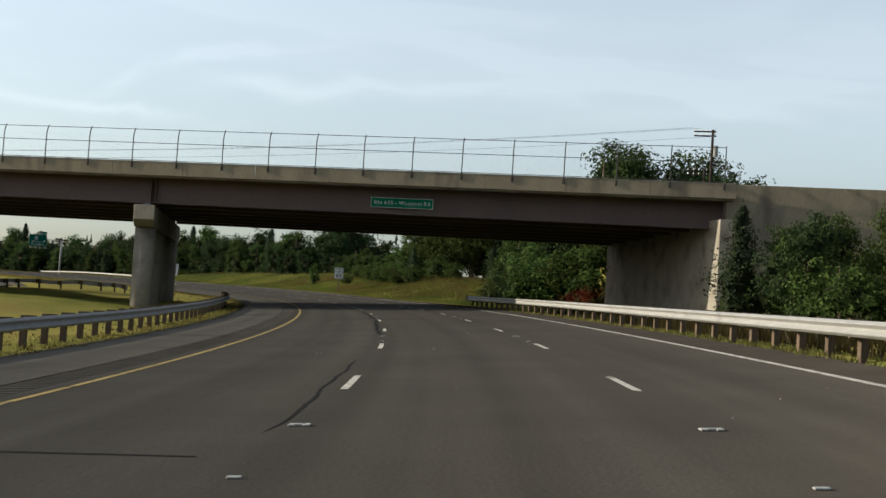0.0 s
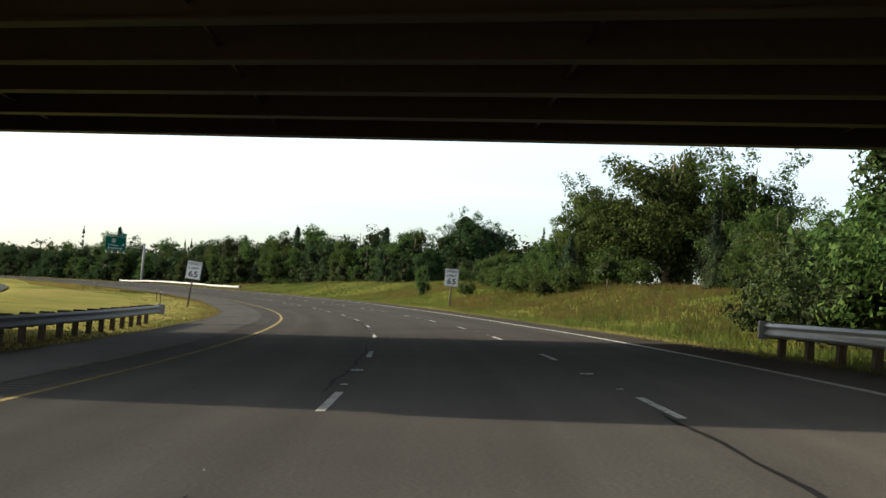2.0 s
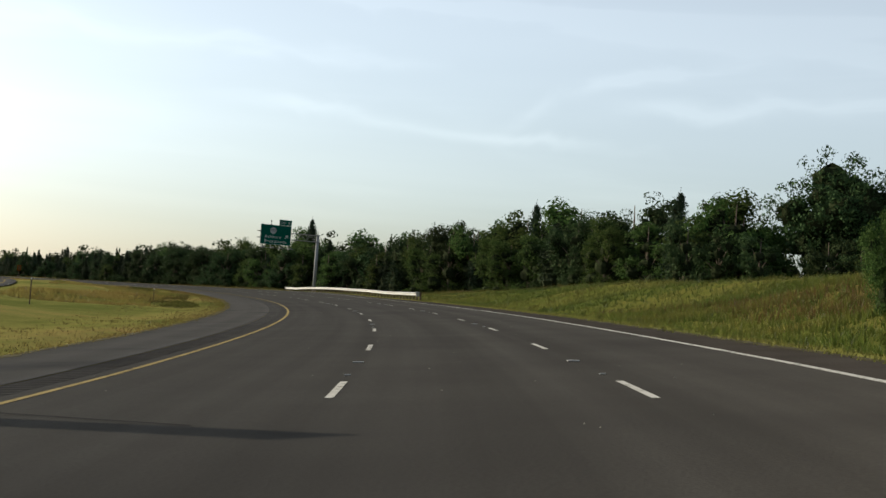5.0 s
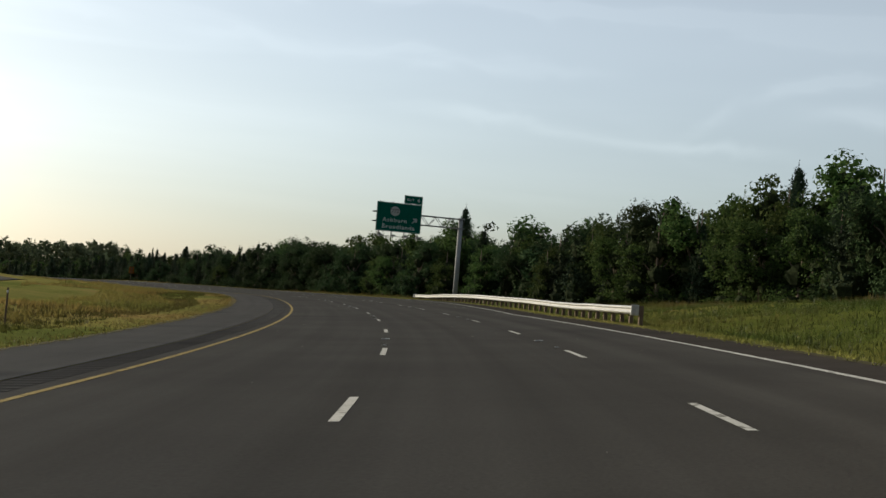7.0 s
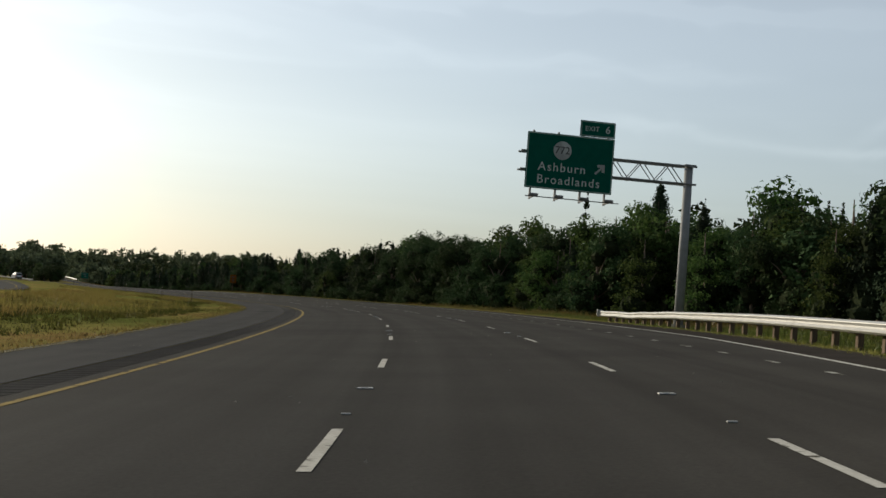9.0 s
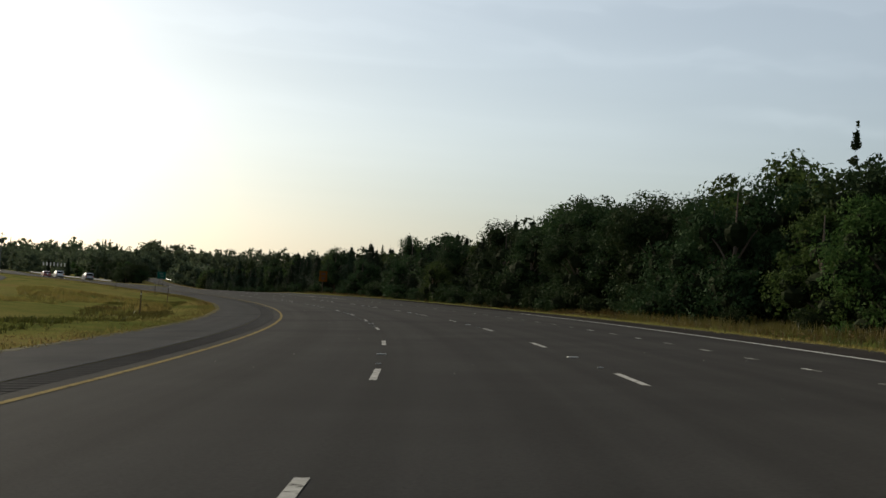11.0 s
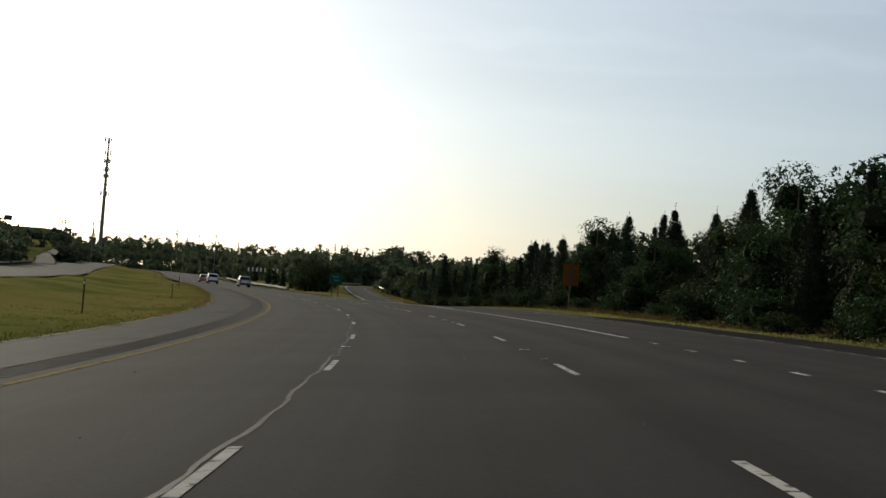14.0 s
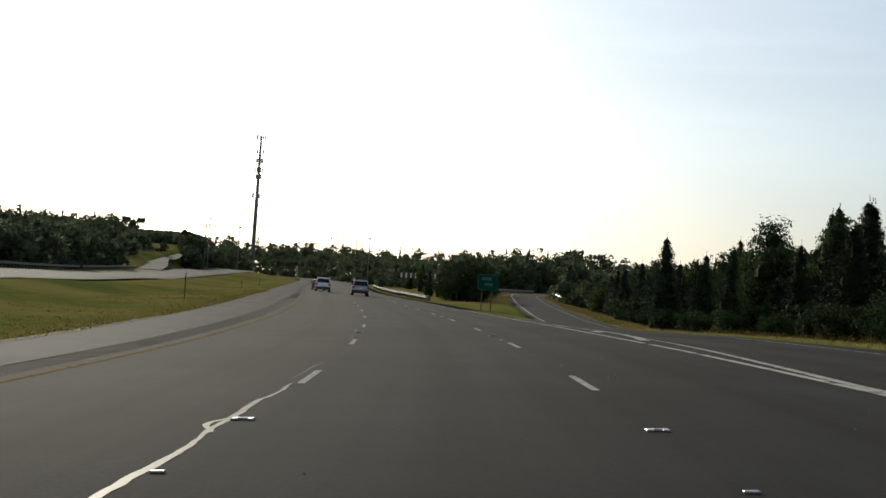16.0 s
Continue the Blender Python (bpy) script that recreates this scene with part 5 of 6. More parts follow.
for s, u, h, prs in (
        (110, 14.2, 3.6, SHRUB), (113, 13.6, 2.9, SHRUB), (106, 13.4, 4.0, SHRUB), (108, 15.8, 5.2, SHRUB), (104, 14.6, 4.4, SHRUB), (115, 16.0, 3.8, SHRUB), (118, 17.5, 4.2, BROAD), (111, 18.6, 9.0, BROAD),
        (131, 20.5, 5.0, LOCUST), (126, 19.5, 3.8, BROAD), (134, 20.5, 3.6, BROAD), (139, 21.5, 4.2, BROAD), (123, 20.5, 4.4, BROAD), (144, 22, 4.6, CEDAR)):
    put_plant(prs[rngb.integers(0, len(prs))], s, u, h, rngb)
# low growth in front of the wood
s = 395.0
while s < 640:
    e = float(np.interp(s, EDGE_S, EDGE_U))
    put_plant(SHRUB[2], s, e - rngp.uniform(1.2, 3.2), rngp.uniform(1.0, 2.6), rngp, rngp.uniform(0.9, 1.3))
    s += rngp.uniform(3.5, 8)
# trees between the highway and the ramp, and beyond its bend
for k in range(26):
    s = rngp.uniform(668, 716)
    lo, hi = 12.5 + max(0, 676 - s) * 0.3, float(ramp_gap(s)) - 6.0
    put_plant(mixed([(BROAD_MID, 1), (CEDAR, 0.4), (SHRUB[2:], 0.6)]), s, rngp.uniform(lo, max(hi, lo + 1)), rngp.uniform(3.2, 5.4), rngp)
for k in range(30):
    s = rngp.uniform(705, 850)
    hi = float(ramp_gap(s)) - 9.0
    put_plant(mixed([(BROAD_FAR, 1), (CEDAR, 0.3)]), s, rngp.uniform(min(15.0 + max(0, 740 - s) * 0.1, hi - 1), hi), rngp.uniform(4.0, 6.5), rngp)


# ---- far woods: too many to count ----
def far_wood(name, spots, label, leaf=0.42, per=360, mat=M_LEAF_DARK):
    """One mesh of many distant crowns. spots: rows x, y, z, height, width."""
    rng = np.random.default_rng(77)
    ps, ns, ss, cs = [], [], [], []
    for x, y, z, h, w in spots:
        if rng.random() < 0.15:
            p, nr, wy, sz = cedar_sprays(rng, h * 1.05, w * 0.55, 26, per // 30)
            sz = sz * leaf
            cs += [(x, y, z + h * q, w * 0.3 * (1.02 - q)) for q in (0.15, 0.35, 0.55)]
        else:
            cl, lob = broad_clumps(rng, h, w, 0.03, 40, 6)
            p, nr, sz = cloud(rng, cl, max(2, per // 40), leaf, 1.1)
            cs += [(x + a * 0.9, y + b * 0.9, z + c * 0.95, d * 0.9) for a, b, c, d in lob[::2]]
        ps.append(p + np.array([x, y, z])); ns.append(nr); ss.append(sz)
    # haze-toned woods go without the dark shade tone in their hearts
    ob = new(name, leaf_mesh(name, np.vstack(ps), np.vstack(ns), np.concatenate(ss), rng, mat, 0.0, core_faces(rng, cs, 0.62), mat is not M_LEAF_HAZE))
    return tagged(ob, label, "wood", kind="stuff")


spots = []
for k in range(330):
    s = rngp.uniform(240, 1100)
    e = float(np.interp(s, EDGE_S, EDGE_U)) if s < 780 else 50 + (s - 780) * 0.45
    u = e + 17 + abs(rngp.normal()) * 30
    spots.append((*land(s, u), rngp.uniform(10, 14.5) if s < 470 else rngp.uniform(8, 11), rngp.uniform(6, 9)))
for k in range(80):
    s = rngp.uniform(440, 640)
    spots.append((*land(s, float(np.interp(s, EDGE_S, EDGE_U)) + rngp.uniform(9, 16)), float(np.interp(s, EDGE_S, TOP_H)) * rngp.uniform(0.8, 1.0), rngp.uniform(5, 7)))
far_wood("far_wood", spots, "dense green wood behind the roadside trees")
spots = []
for row in range(4):
    s = 640.0 + row * 1.5
    while s < 1150:
        om = float(opp_edge(s)) - 14
        top = float(np.interp(s, [640, 690, 760, 790, 880, 960, 1150], [5.5, 6.6, 9.0, 10.6, 11.4, 11.5, 11.0]))
        if not 776 < s < 884:
            u = om - 6 - 5 * row + rngp.normal() * 1.2
            if s > 884:
                top = 2.6 + float(side_rise(s)) * 0.95
            spots.append((*land(s, u), max(1.8, (top - float(side_rise(s)) * 0.95) * rngp.uniform(0.78, 1.06)), rngp.uniform(5, 8)))
        s += rngp.uniform(3.0, 5.2)
for k in range(110):
    s = rngp.uniform(800, 884)
    c = float(np.interp(s, [772, 790, 812, 868, 960], [-37.5, -38.6, -41.2, -48.6, -60]))
    spots.append((*land(s, c - rngp.uniform(4.5, 30)), rngp.uniform(1.8, 3.8), rngp.uniform(4, 6)))
    if s > 838:
        b = float(np.interp(s, [818, 834, 884, 930], [-39.6, -40.0, -44.6, -47.0]))
        spots.append((*land(s, b + rngp.uniform(2.6, 5.0)), rngp.uniform(2.4, 5.0), rngp.uniform(3, 4)))
for k in range(200):
    s = rngp.uniform(640, 1250)
    om = float(opp_edge(s)) - 14
    if 776 < s < 890:
        continue
    spots.append((*land(s, om - 26 - abs(rngp.normal()) * 30), rngp.uniform(5.5, 8.5) if s < 780 else rngp.uniform(5.5, 8), rngp.uniform(7, 10)))
for k in range(44):
    s = rngp.uniform(1010, 1080)
    f = rngp.random()
    spots.append((*land(s, -38 + 26 * f), (10.8 - 2.6 * f) * rngp.uniform(0.82, 1.06), rngp.uniform(4.5, 7)))
spots.append((*rd(836, -43.4, float(side_rise(836))), 3.6, 2.6))
for k in range(260):
    s = rngp.uniform(878, 1300)
    spots.append((*land(s, rngp.uniform(14, 90)), rngp.uniform(9.2, 12.2) + (6.0 if s > 1000 else 0), rngp.uniform(6, 9)))
for k in range(44):
    s = rngp.uniform(818, 874)
    spots.append((*land(s, rngp.uniform(30, float(ramp_gap(s)) - 9)), rngp.uniform(8, 10.5), rngp.uniform(6, 9)))
for k in range(50):
    s = rngp.uniform(700, 800)
    spots.append((*land(s, float(ramp_gap(s)) + rngp.uniform(8.5, 16)), rngp.uniform(5.0, 7.5), rngp.uniform(4.5, 6.5)))
for k in range(16):
    s = rngp.uniform(836, 872)
    spots.append((*land(s, float(ramp_gap(s)) - rngp.uniform(9, 18)), rngp.uniform(9.5, 12), rngp.uniform(6, 9)))
far_wood("far_wood", spots, "hazy distant wood beyond the other carriageway", leaf=0.46, per=480, mat=M_LEAF_HAZE)
spots = []
for k in range(620):
    a = radians(rngp.uniform(20, 85))
    d = rngp.uniform(1000, 1350)
    x, y = -150 - d * math.sin(a), 300 + d * math.cos(a)
    spots.append((x, y, rngp.uniform(13, 21), rngp.uniform(9, 14), rngp.uniform(11, 16)))
far_wood("far_ridge_wood", spots, "wooded ridge on the horizon", leaf=1.5, per=120, mat=M_LEAF_HAZE)
spots = []
for k in range(150):
    f = rngp.uniform(-1.5, 3.2)
    back = rngp.uniform(-14, 45)
    top = 29.5 + (6.0 if f > 0 else 3.5) * f + 2.2 * math.sin(f * 5.2) + rngp.uniform(-3.5, 1.5)
    h = rngp.uniform(12, 16)
    spots.append((-788 - 68 * f - back * 0.9, 880 + 124 * f + back * 0.3, top - h, h, rngp.uniform(9, 14)))
far_wood("far_hill_wood", spots, "pale hazy round-headed trees on the far hill", leaf=0.9, per=320, mat=M_LEAF_HAZE)


# ---- grass and weeds ----
def blades(name, N, srange, urange, h, lean, width, mat, label, keep=None, seed=3):
    rng = np.random.default_rng(seed)
    s = rng.uniform(*srange, N)
    q = rng.random(N)
    u = urange(s, q)
    if keep is not None:
        m = keep(s, u, rng)
        s, u = s[m], u[m]
    base = land(s, u, -0.03)
    n = len(s)
    k = 4
    b = np.repeat(base, k, 0)
    b[:, :2] += rng.normal(size=(n * k, 2)) * 0.09
    a = rng.uniform(0, 2 * math.pi, n * k)
    hh = np.repeat(rng.uniform(0.55, 1.2, n), k) * h * rng.uniform(0.6, 1.2, n * k)
    w = width * rng.uniform(0.6, 1.4, n * k)
    d = np.stack([np.cos(a), np.sin(a), np.zeros(n * k)], 1)
    o = np.stack([-np.sin(a), np.cos(a), np.zeros(n * k)], 1)
    ln = (rng.normal(size=n * k) * lean * hh)[:, None]
    # blade faces are turned to suit the camera's view along the road
    ahead = np.repeat(np.interp(s, S_GRID, _psi), k)
    back = (o[:, 0] * np.sin(ahead) - o[:, 1] * np.cos(ahead)) < 0
    d[back] *= -1
    o[back] *= -1
    v = np.stack([b - d * w[:, None], b + d * w[:, None], b + o * ln + np.stack([np.zeros(n * k), np.zeros(n * k), hh], 1)], 1).reshape(-1, 3)
    me = bpy.data.meshes.new(name)
    me.vertices.add(3 * n * k); me.vertices.foreach_set("co", v.ravel())
    me.loops.add(3 * n * k); me.loops.foreach_set("vertex_index", np.arange(3 * n * k))
    me.polygons.add(n * k); me.polygons.foreach_set("loop_start", np.arange(0, 3 * n * k, 3))
    me.update(calc_edges=True)
    me.materials.append(mat)
    soft = np.array([0.0, 0.0, 1.0]) + np.repeat(rng.normal(size=(n * k, 3)) * 0.22, 3, 0)
    soft /= np.linalg.norm(soft, axis=1, keepdims=True)
    me.normals_split_custom_set_from_vertices(soft.tolist())
    return tagged(new(name, me), label, "grass", kind="stuff")


blades("median_grass", 22000, (15, 640), lambda s, q: LEFT_EDGE + 0.12 - 7.0 * q ** 1.8, 0.085, 0.6, 0.02, M_GRASS_BLADE, "short straw-green grass along the median shoulder", seed=3)
blades("verge_grass", 22000, (10, 640), lambda s, q: right_edge(s) + 4.0 * q ** 1.3 - 0.1, 0.10, 0.6, 0.02, M_GRASS_BLADE, "mown straw-green grass beside the shoulder", keep=lambda s, u, r: (s < 592) | (u > ramp_gap(s) + 3.4), seed=5)
blades("tall_grass", 34000, (84, 226), lambda s, q: right_edge(s) + 2.8 + 15 * q + 0.5 * np.sin(s * 0.4), 0.36, 0.8, 0.022, M_WEED, "tall soft green and tawny grass on the bank", seed=6)
blades("tall_dry_grass", 15000, (110, 230), lambda s, q: right_edge(s) + 5.5 + 13 * q + 1.5 * np.sin(s * 0.21), 0.46, 0.8, 0.018, M_TAWNY, "tawny seed heads among the green bank grass", keep=lambda s, u, r: np.sin(s * 0.13 + u * 0.35) + np.sin(s * 0.05) > -0.5, seed=16)


def weed_beds(name, N, srange, urange, h, leaf, mat, label, seed):
    """Low leafy clumps that grow into one another."""
    rng = np.random.default_rng(seed)
    s = rng.uniform(*srange, N)
    u = urange(s, rng.random(N))
    lump = (0.75 + 0.25 * np.sin(s * 0.17 + u * 0.3)) * rng.uniform(0.6, 1.3, N)
    base = land(s, u)
    cl = np.hstack([base + np.stack([0 * s, 0 * s, h * lump * 0.35], 1), (h * lump * 0.75)[:, None]])
    p, nr, sz = cloud(rng, cl, 20, leaf, 1.0)
    nr = nr * 0.3 + np.array([0, 0, 0.85])
    nr /= np.linalg.norm(nr, axis=1, keepdims=True)
    me = leaf_mesh(name, p, nr, sz, rng, mat)
    soft = np.repeat(nr * 0.35 + np.array([0, 0, 0.8]), 3, 0)
    soft /= np.linalg.norm(soft, axis=1, keepdims=True)
    me.normals_split_custom_set_from_vertices(soft.tolist())
    return tagged(new(name, me), label, "weeds", kind="stuff")


weed_beds("weed_bed", 300, (215, 400), lambda s, q: right_edge(s) + 4.2 + 24 * q, 0.36, 0.08, M_RUST, "rust-brown weeds before the wood", 22)
weed_beds("weed_bed", 1300, (395, 590), lambda s, q: right_edge(s) + 3.0 + 6 * q, 0.5, 0.09, M_RUST, "green and brown undergrowth along the wood", 23)
blades("tall_grass", 30000, (212, 408), lambda s, q: right_edge(s) + 3.0 + 24 * q ** 1.2 + 0.4 * np.sin(s * 0.4), 0.34, 0.8, 0.022, M_FIELD, "tall soft green grass before the wood", seed=7)
blades("tall_dry_grass", 12000, (212, 420), lambda s, q: np.interp(s, EDGE_S, EDGE_U) - 7.5 + 9 * q + 1.2 * np.sin(s * 0.21), 0.62, 0.6, 0.028, M_DRY, "rust-brown dry grass along the wood", seed=17)
blades("tall_dry_grass", 15000, (245, 470), lambda s, q: -13.6 - 10.0 * q + 1.5 * np.sin(s * 0.09), 0.30, 0.8, 0.03, M_TAWNY, "tawny and rust-brown grass left unmown in the median", keep=lambda s, u, r: (u > opp_edge(s) + 2.0) & (np.sin(s * 0.05 + u * 0.21) + np.sin(s * 0.021 - u * 0.5) > -0.9), seed=18)
blades("tall_grass", 8000, (245, 470), lambda s, q: LEFT_EDGE - 2.4 - 4.5 * q + 0.6 * np.sin(s * 0.11), 0.20, 0.8, 0.024, M_FIELD, "soft green grass in the median swale", keep=lambda s, u, r: np.sin(s * 0.043 + 1) + np.sin(s * 0.017 + u * 0.3) > -0.6, seed=19)
blades("tall_weeds", 6000, (385, 640), lambda s, q: right_edge(s) + 2.6 + 8 * q, 0.36, 0.6, 0.03, M_DRY, "green and brown weeds along the wood's edge", keep=lambda s, u, r: (s < 592) | (u > ramp_gap(s) + 6.5), seed=8)
blades("ramp_grass", 5000, (600, 720), lambda s, q: ramp_gap(s) + 3.5 + 6 * q, 0.12, 0.6, 0.04, M_GRASS_BLADE, "pale mown grass beside the exit ramp", seed=10)
blades("tall_weeds", 6000, (5, 70), lambda s, q: right_edge(s) + 2.5 + 14 * q, 0.5, 0.4, 0.03, M_DRY, "dry brown weeds behind the guardrail", seed=9)

# ---- marker plates and sealed cracks on the carriageway ----
def marker_plate(small):
    bm = bmesh.new()
    if small:
        box(bm, (0.10, 0.06, 0.016), (0, 0, 0.008), None, 0.005)
    else:
        for x in (-0.07, 0.07):
            box(bm, (0.065, 0.15, 0.018), (x, 0, 0.009), None, 0.006)
        box(bm, (0.09, 0.055, 0.024), (0, 0, 0.010), None, 0.006)
    me = bpy.data.meshes.new("marker_plate")
    bm.to_mesh(me); bm.free()
    me.materials.append(M_PAD)
    return me


PLATES = (marker_plate(False), marker_plate(True))
for k in range(-2, 54, 2):
    for s0, u in ((S0L, L_LANE), (S0R, R_LANE)):
        for off, me in ((6.2, PLATES[0]), (2.75, PLATES[1])):
            s = s0 + CYCLE * k + off
            shared("marker_plate", me, road, Matrix.Translation(rd(s, u - 0.03, 0.002)) @ Matrix.Rotation(heading(s), 4, "Z") @ Matrix.Rotation(math.atan(float(np.interp(s, NODE_S, BANK))), 4, "Y").inverted())


def sealed_crack(s0, s1, u, wander, w, seed, gaps=0.0):
    """A band of poured sealant that follows a wandering crack."""
    rng = np.random.default_rng(seed)
    ss = np.arange(s0, s1, 0.25)
    path = u + wander * (np.sin(ss * 0.33 + seed) * 0.6 + np.sin(ss * 0.9 + 2 * seed) * 0.5 + np.sin(ss * 2.3 + seed) * 0.35 + rng.normal(size=len(ss)) * 0.12)
    ww = w * (0.65 + 0.5 * np.abs(np.sin(ss * 0.7 + seed)) + 0.25 * rng.random(len(ss)))
    run = []
    for i in range(len(ss)):
        broken = gaps > 0 and math.sin(ss[i] * 0.21 + seed * 1.7) > 1 - 2 * gaps
        if not broken:
            run.append(i)
        if (broken or i == len(ss) - 1) and len(run) > 2:
            j = np.array(run)
            taper = np.minimum(1, np.minimum(np.arange(len(j)) + 0.3, len(j) - np.arange(len(j)) - 0.7) / 4)
            strip("sealed_crack", ss[j], path[j] - ww[j] / 2 * taper, path[j] + ww[j] / 2 * taper, 0.004, M_TAR if s0 < 300 else M_TAR_GLINT, road)
        if broken:
            run = []


sealed_crack(2, 24, -2.1, 0.05, 0.04, 4, 0.35)
sealed_crack(38, 56, -2.05, 0.06, 0.12, 2, 0.0)
sealed_crack(57, 72, -2.06, 0.06, 0.13, 13, 0.0)
sealed_crack(72, 118, -2.0, 0.05, 0.05, 3, 0.45)
sealed_crack(118, 131, -1.97, 0.05, 0.07, 6, 0.0)
sealed_crack(66, 78, 1.75, 0.05, 0.05, 5, 0.1)
sealed_crack(404, 473, -1.93, 0.05, 0.05, 7, 0.0)
sealed_crack(472, 496, -1.95, 0.06, 0.055, 8, 0.0)
sealed_crack(506.5, 529, -1.96, 0.05, 0.06, 8, 0.0)
sealed_crack(529, 640, -1.97, 0.05, 0.022, 12, 0.2)
# loops of sealant beside marker plates
for s, d in ((474.8, -0.13), (523.6, -0.14), (572.4, -0.12)):
    q = np.linspace(-1, 1, 17)
    c = -1.97 + d * np.cos(q * math.pi / 2) ** 2
    strip("sealed_crack", s + q * 0.7, c - 0.032, c + 0.032, 0.0045, M_TAR_GLINT, road)
for s, ua, ub, sk in ((9.6, -4.6, -2.35, 0.5), (172.0, -5.2, -2.85, 1.6), (95, -5.0, -4.0, -2.0)):
    a = rd(np.array([s + sk, s + sk + 0.09, s + 0.06, s]), np.array([ua, ua, ub, ub]), 0.005)
    mesh_object("sealed_crack", a, [(0, 1, 2, 3)], M_TAR, road)


# ---- speed limit signs ----
def speed_sign(m, label, post_mat, lean=0.0):
    sgn = root("speed_limit_sign", m @ Matrix.Rotation(lean, 4, "Y"), label, "road sign", group="pair of speed limit signs")
    p = part("post", bmbox((0.14, 0.10, 3.3), (0, 0.09, 0.55), None, 0.008), post_mat, sgn)
    panel = part("panel", bmbox((1.22, 0.012, 1.52), (0, 0, 2.62), None, 0.004), M_SIGN_WHITE, sgn)
    bm = bmesh.new()
    for c, z in (((0, -0.009, 3.335), (1.14, 0.006, 0.022)), ((0, -0.009, 1.905), (1.14, 0.006, 0.022)), ((0.56, -0.009, 2.62), (0.022, 0.006, 1.43)), ((-0.56, -0.009, 2.62), (0.022, 0.006, 1.43))):
        box(bm, z, c)
    part("border", bm, M_SIGN_BLACK, panel)
    for txt, z, size in (("SPEED", 3.14, 0.30), ("LIMIT", 2.78, 0.30), ("65", 2.27, 0.68)):
        ob = lettering(txt, size, M_SIGN_BLACK, panel, pose(0, -0.012, z, 90, 0, 0), spacing=1.1, bold=0.006 if size < 0.5 else 0.018)
        ob.data.transform(Matrix.Diagonal((1.18, 1.0, 1.0, 1.0)))
    part("back_brace", bmbox((0.9, 0.03, 0.06), (0, 0.03, 2.95)), M_ALU, sgn)
    return sgn


speed_sign(at_road(174.6, 11.0, 0.0, 4), "white speed limit sign with black lettering on a timber post", M_POST_WOOD)
speed_sign(at_road(176, -11.2, 0.5, 2), "white speed limit sign on a leaning dark post in the median", M_POST_WOOD, 0.09)

# ---- cantilever gantry with the exit sign ----
gan = root("sign_gantry", at_road(357.3, 14.8, 0.0, 3.9), "steel cantilever gantry carrying a green exit sign", "sign gantry")
bm = bmesh.new()
tube(bm, [(0, 0, -0.3), (0, 0, 9.05)], [0.27, 0.23], 20)
part("post", bm, M_GALV_DULL, gan, smooth_faces=True)
bm = bmesh.new()
box(bm, (0.62, 0.62, 0.06), (0, 0, 9.06), None, 0.01)
part("post_cap", bm, M_FENCE, gan)
bm = bmesh.new()
tube(bm, [(0, 0, -0.25), (0, 0, 0.35)], [0.55, 0.5], 16)
part("footing", bm, M_CONCRETE, gan)
ARM_X = -9.5
for z in (8.0, 8.98):
    for y in (-0.32, 0.32):
        bm = bmesh.new()
        tube(bm, [(0.35, y, z), (ARM_X, y, z)], [0.055, 0.055], 8)
        part("chord", bm, M_FENCE, gan)
for y in (-0.32, 0.32):
    x = -0.4
    k = 0
    while x > ARM_X + 0.7:
        bm = bmesh.new()
        a, b = (8.0, 8.98) if k % 2 == 0 else (8.98, 8.0)
        tube(bm, [(x, y, a), (x - 0.78, y, b)], [0.028, 0.028], 6)
        part("diagonal", bm, M_FENCE, gan)
        x -= 0.78
        k += 1
for x in np.arange(-0.4, ARM_X, -1.56):
    for z in (8.0, 8.98):
        bm = bmesh.new()
        tube(bm, [(x, -0.32, z), (x, 0.32, z)], [0.025, 0.025], 6)
        part("strut", bm, M_FENCE, gan)
SX0, SX1, SZ0, SZ1 = -9.25, -4.45, 7.0, 10.0
sc, sw, sh = (SX0 + SX1) / 2, SX1 - SX0, SZ1 - SZ0
big = part("main_panel", bmbox((sw, 0.05, sh), (sc, -0.52, (SZ0 + SZ1) / 2), None, 0.02), M_SIGN_GREEN_SHADED, gan, "large dark green sign face")
tab = part("exit_tab", bmbox((1.95, 0.05, 0.86), (SX1 - 0.98, -0.52, SZ1 + 0.45), None, 0.02), M_SIGN_GREEN_SHADED, gan, "small green exit number panel")
for par, x0, x1, z0, z1 in ((big, SX0, SX1, SZ0, SZ1), (tab, SX1 - 1.955, SX1 - 0.005, SZ1 + 0.02, SZ1 + 0.88)):
    bm = bmesh.new()
    for c, z in ((((x0 + x1) / 2, -0.55, z1 - 0.06), (x1 - x0 - 0.12, 0.006, 0.035)), (((x0 + x1) / 2, -0.55, z0 + 0.06), (x1 - x0 - 0.12, 0.006, 0.035)),
                 ((x0 + 0.06, -0.55, (z0 + z1) / 2), (0.035, 0.006, z1 - z0 - 0.1)), ((x1 - 0.06, -0.55, (z0 + z1) / 2), (0.035, 0.006, z1 - z0 - 0.1))):
        box(bm, z, c)
    part("border", bm, surface("dim_sign_border", (0.16, 0.22, 0.19), (0.22, 0.28, 0.25), 2, 0.5) if par is big else bpy.data.materials["dim_sign_border"], par)
bm = bmesh.new()
r = bmesh.ops.create_circle(bm, cap_ends=True, radius=0.5, segments=40)
bmesh.ops.extrude_face_region(bm, geom=bm.faces[:])
bmesh.ops.rotate(bm, verts=bm.verts[:], cent=(0, 0, 0), matrix=Matrix.Rotation(radians(90), 3, "X"))
bmesh.ops.translate(bm, verts=bm.verts[:], vec=(sc - 0.45, -0.552, SZ1 - 0.88))
part("route_shield", bm, M_SIGN_GREY, big, "white round route marker")
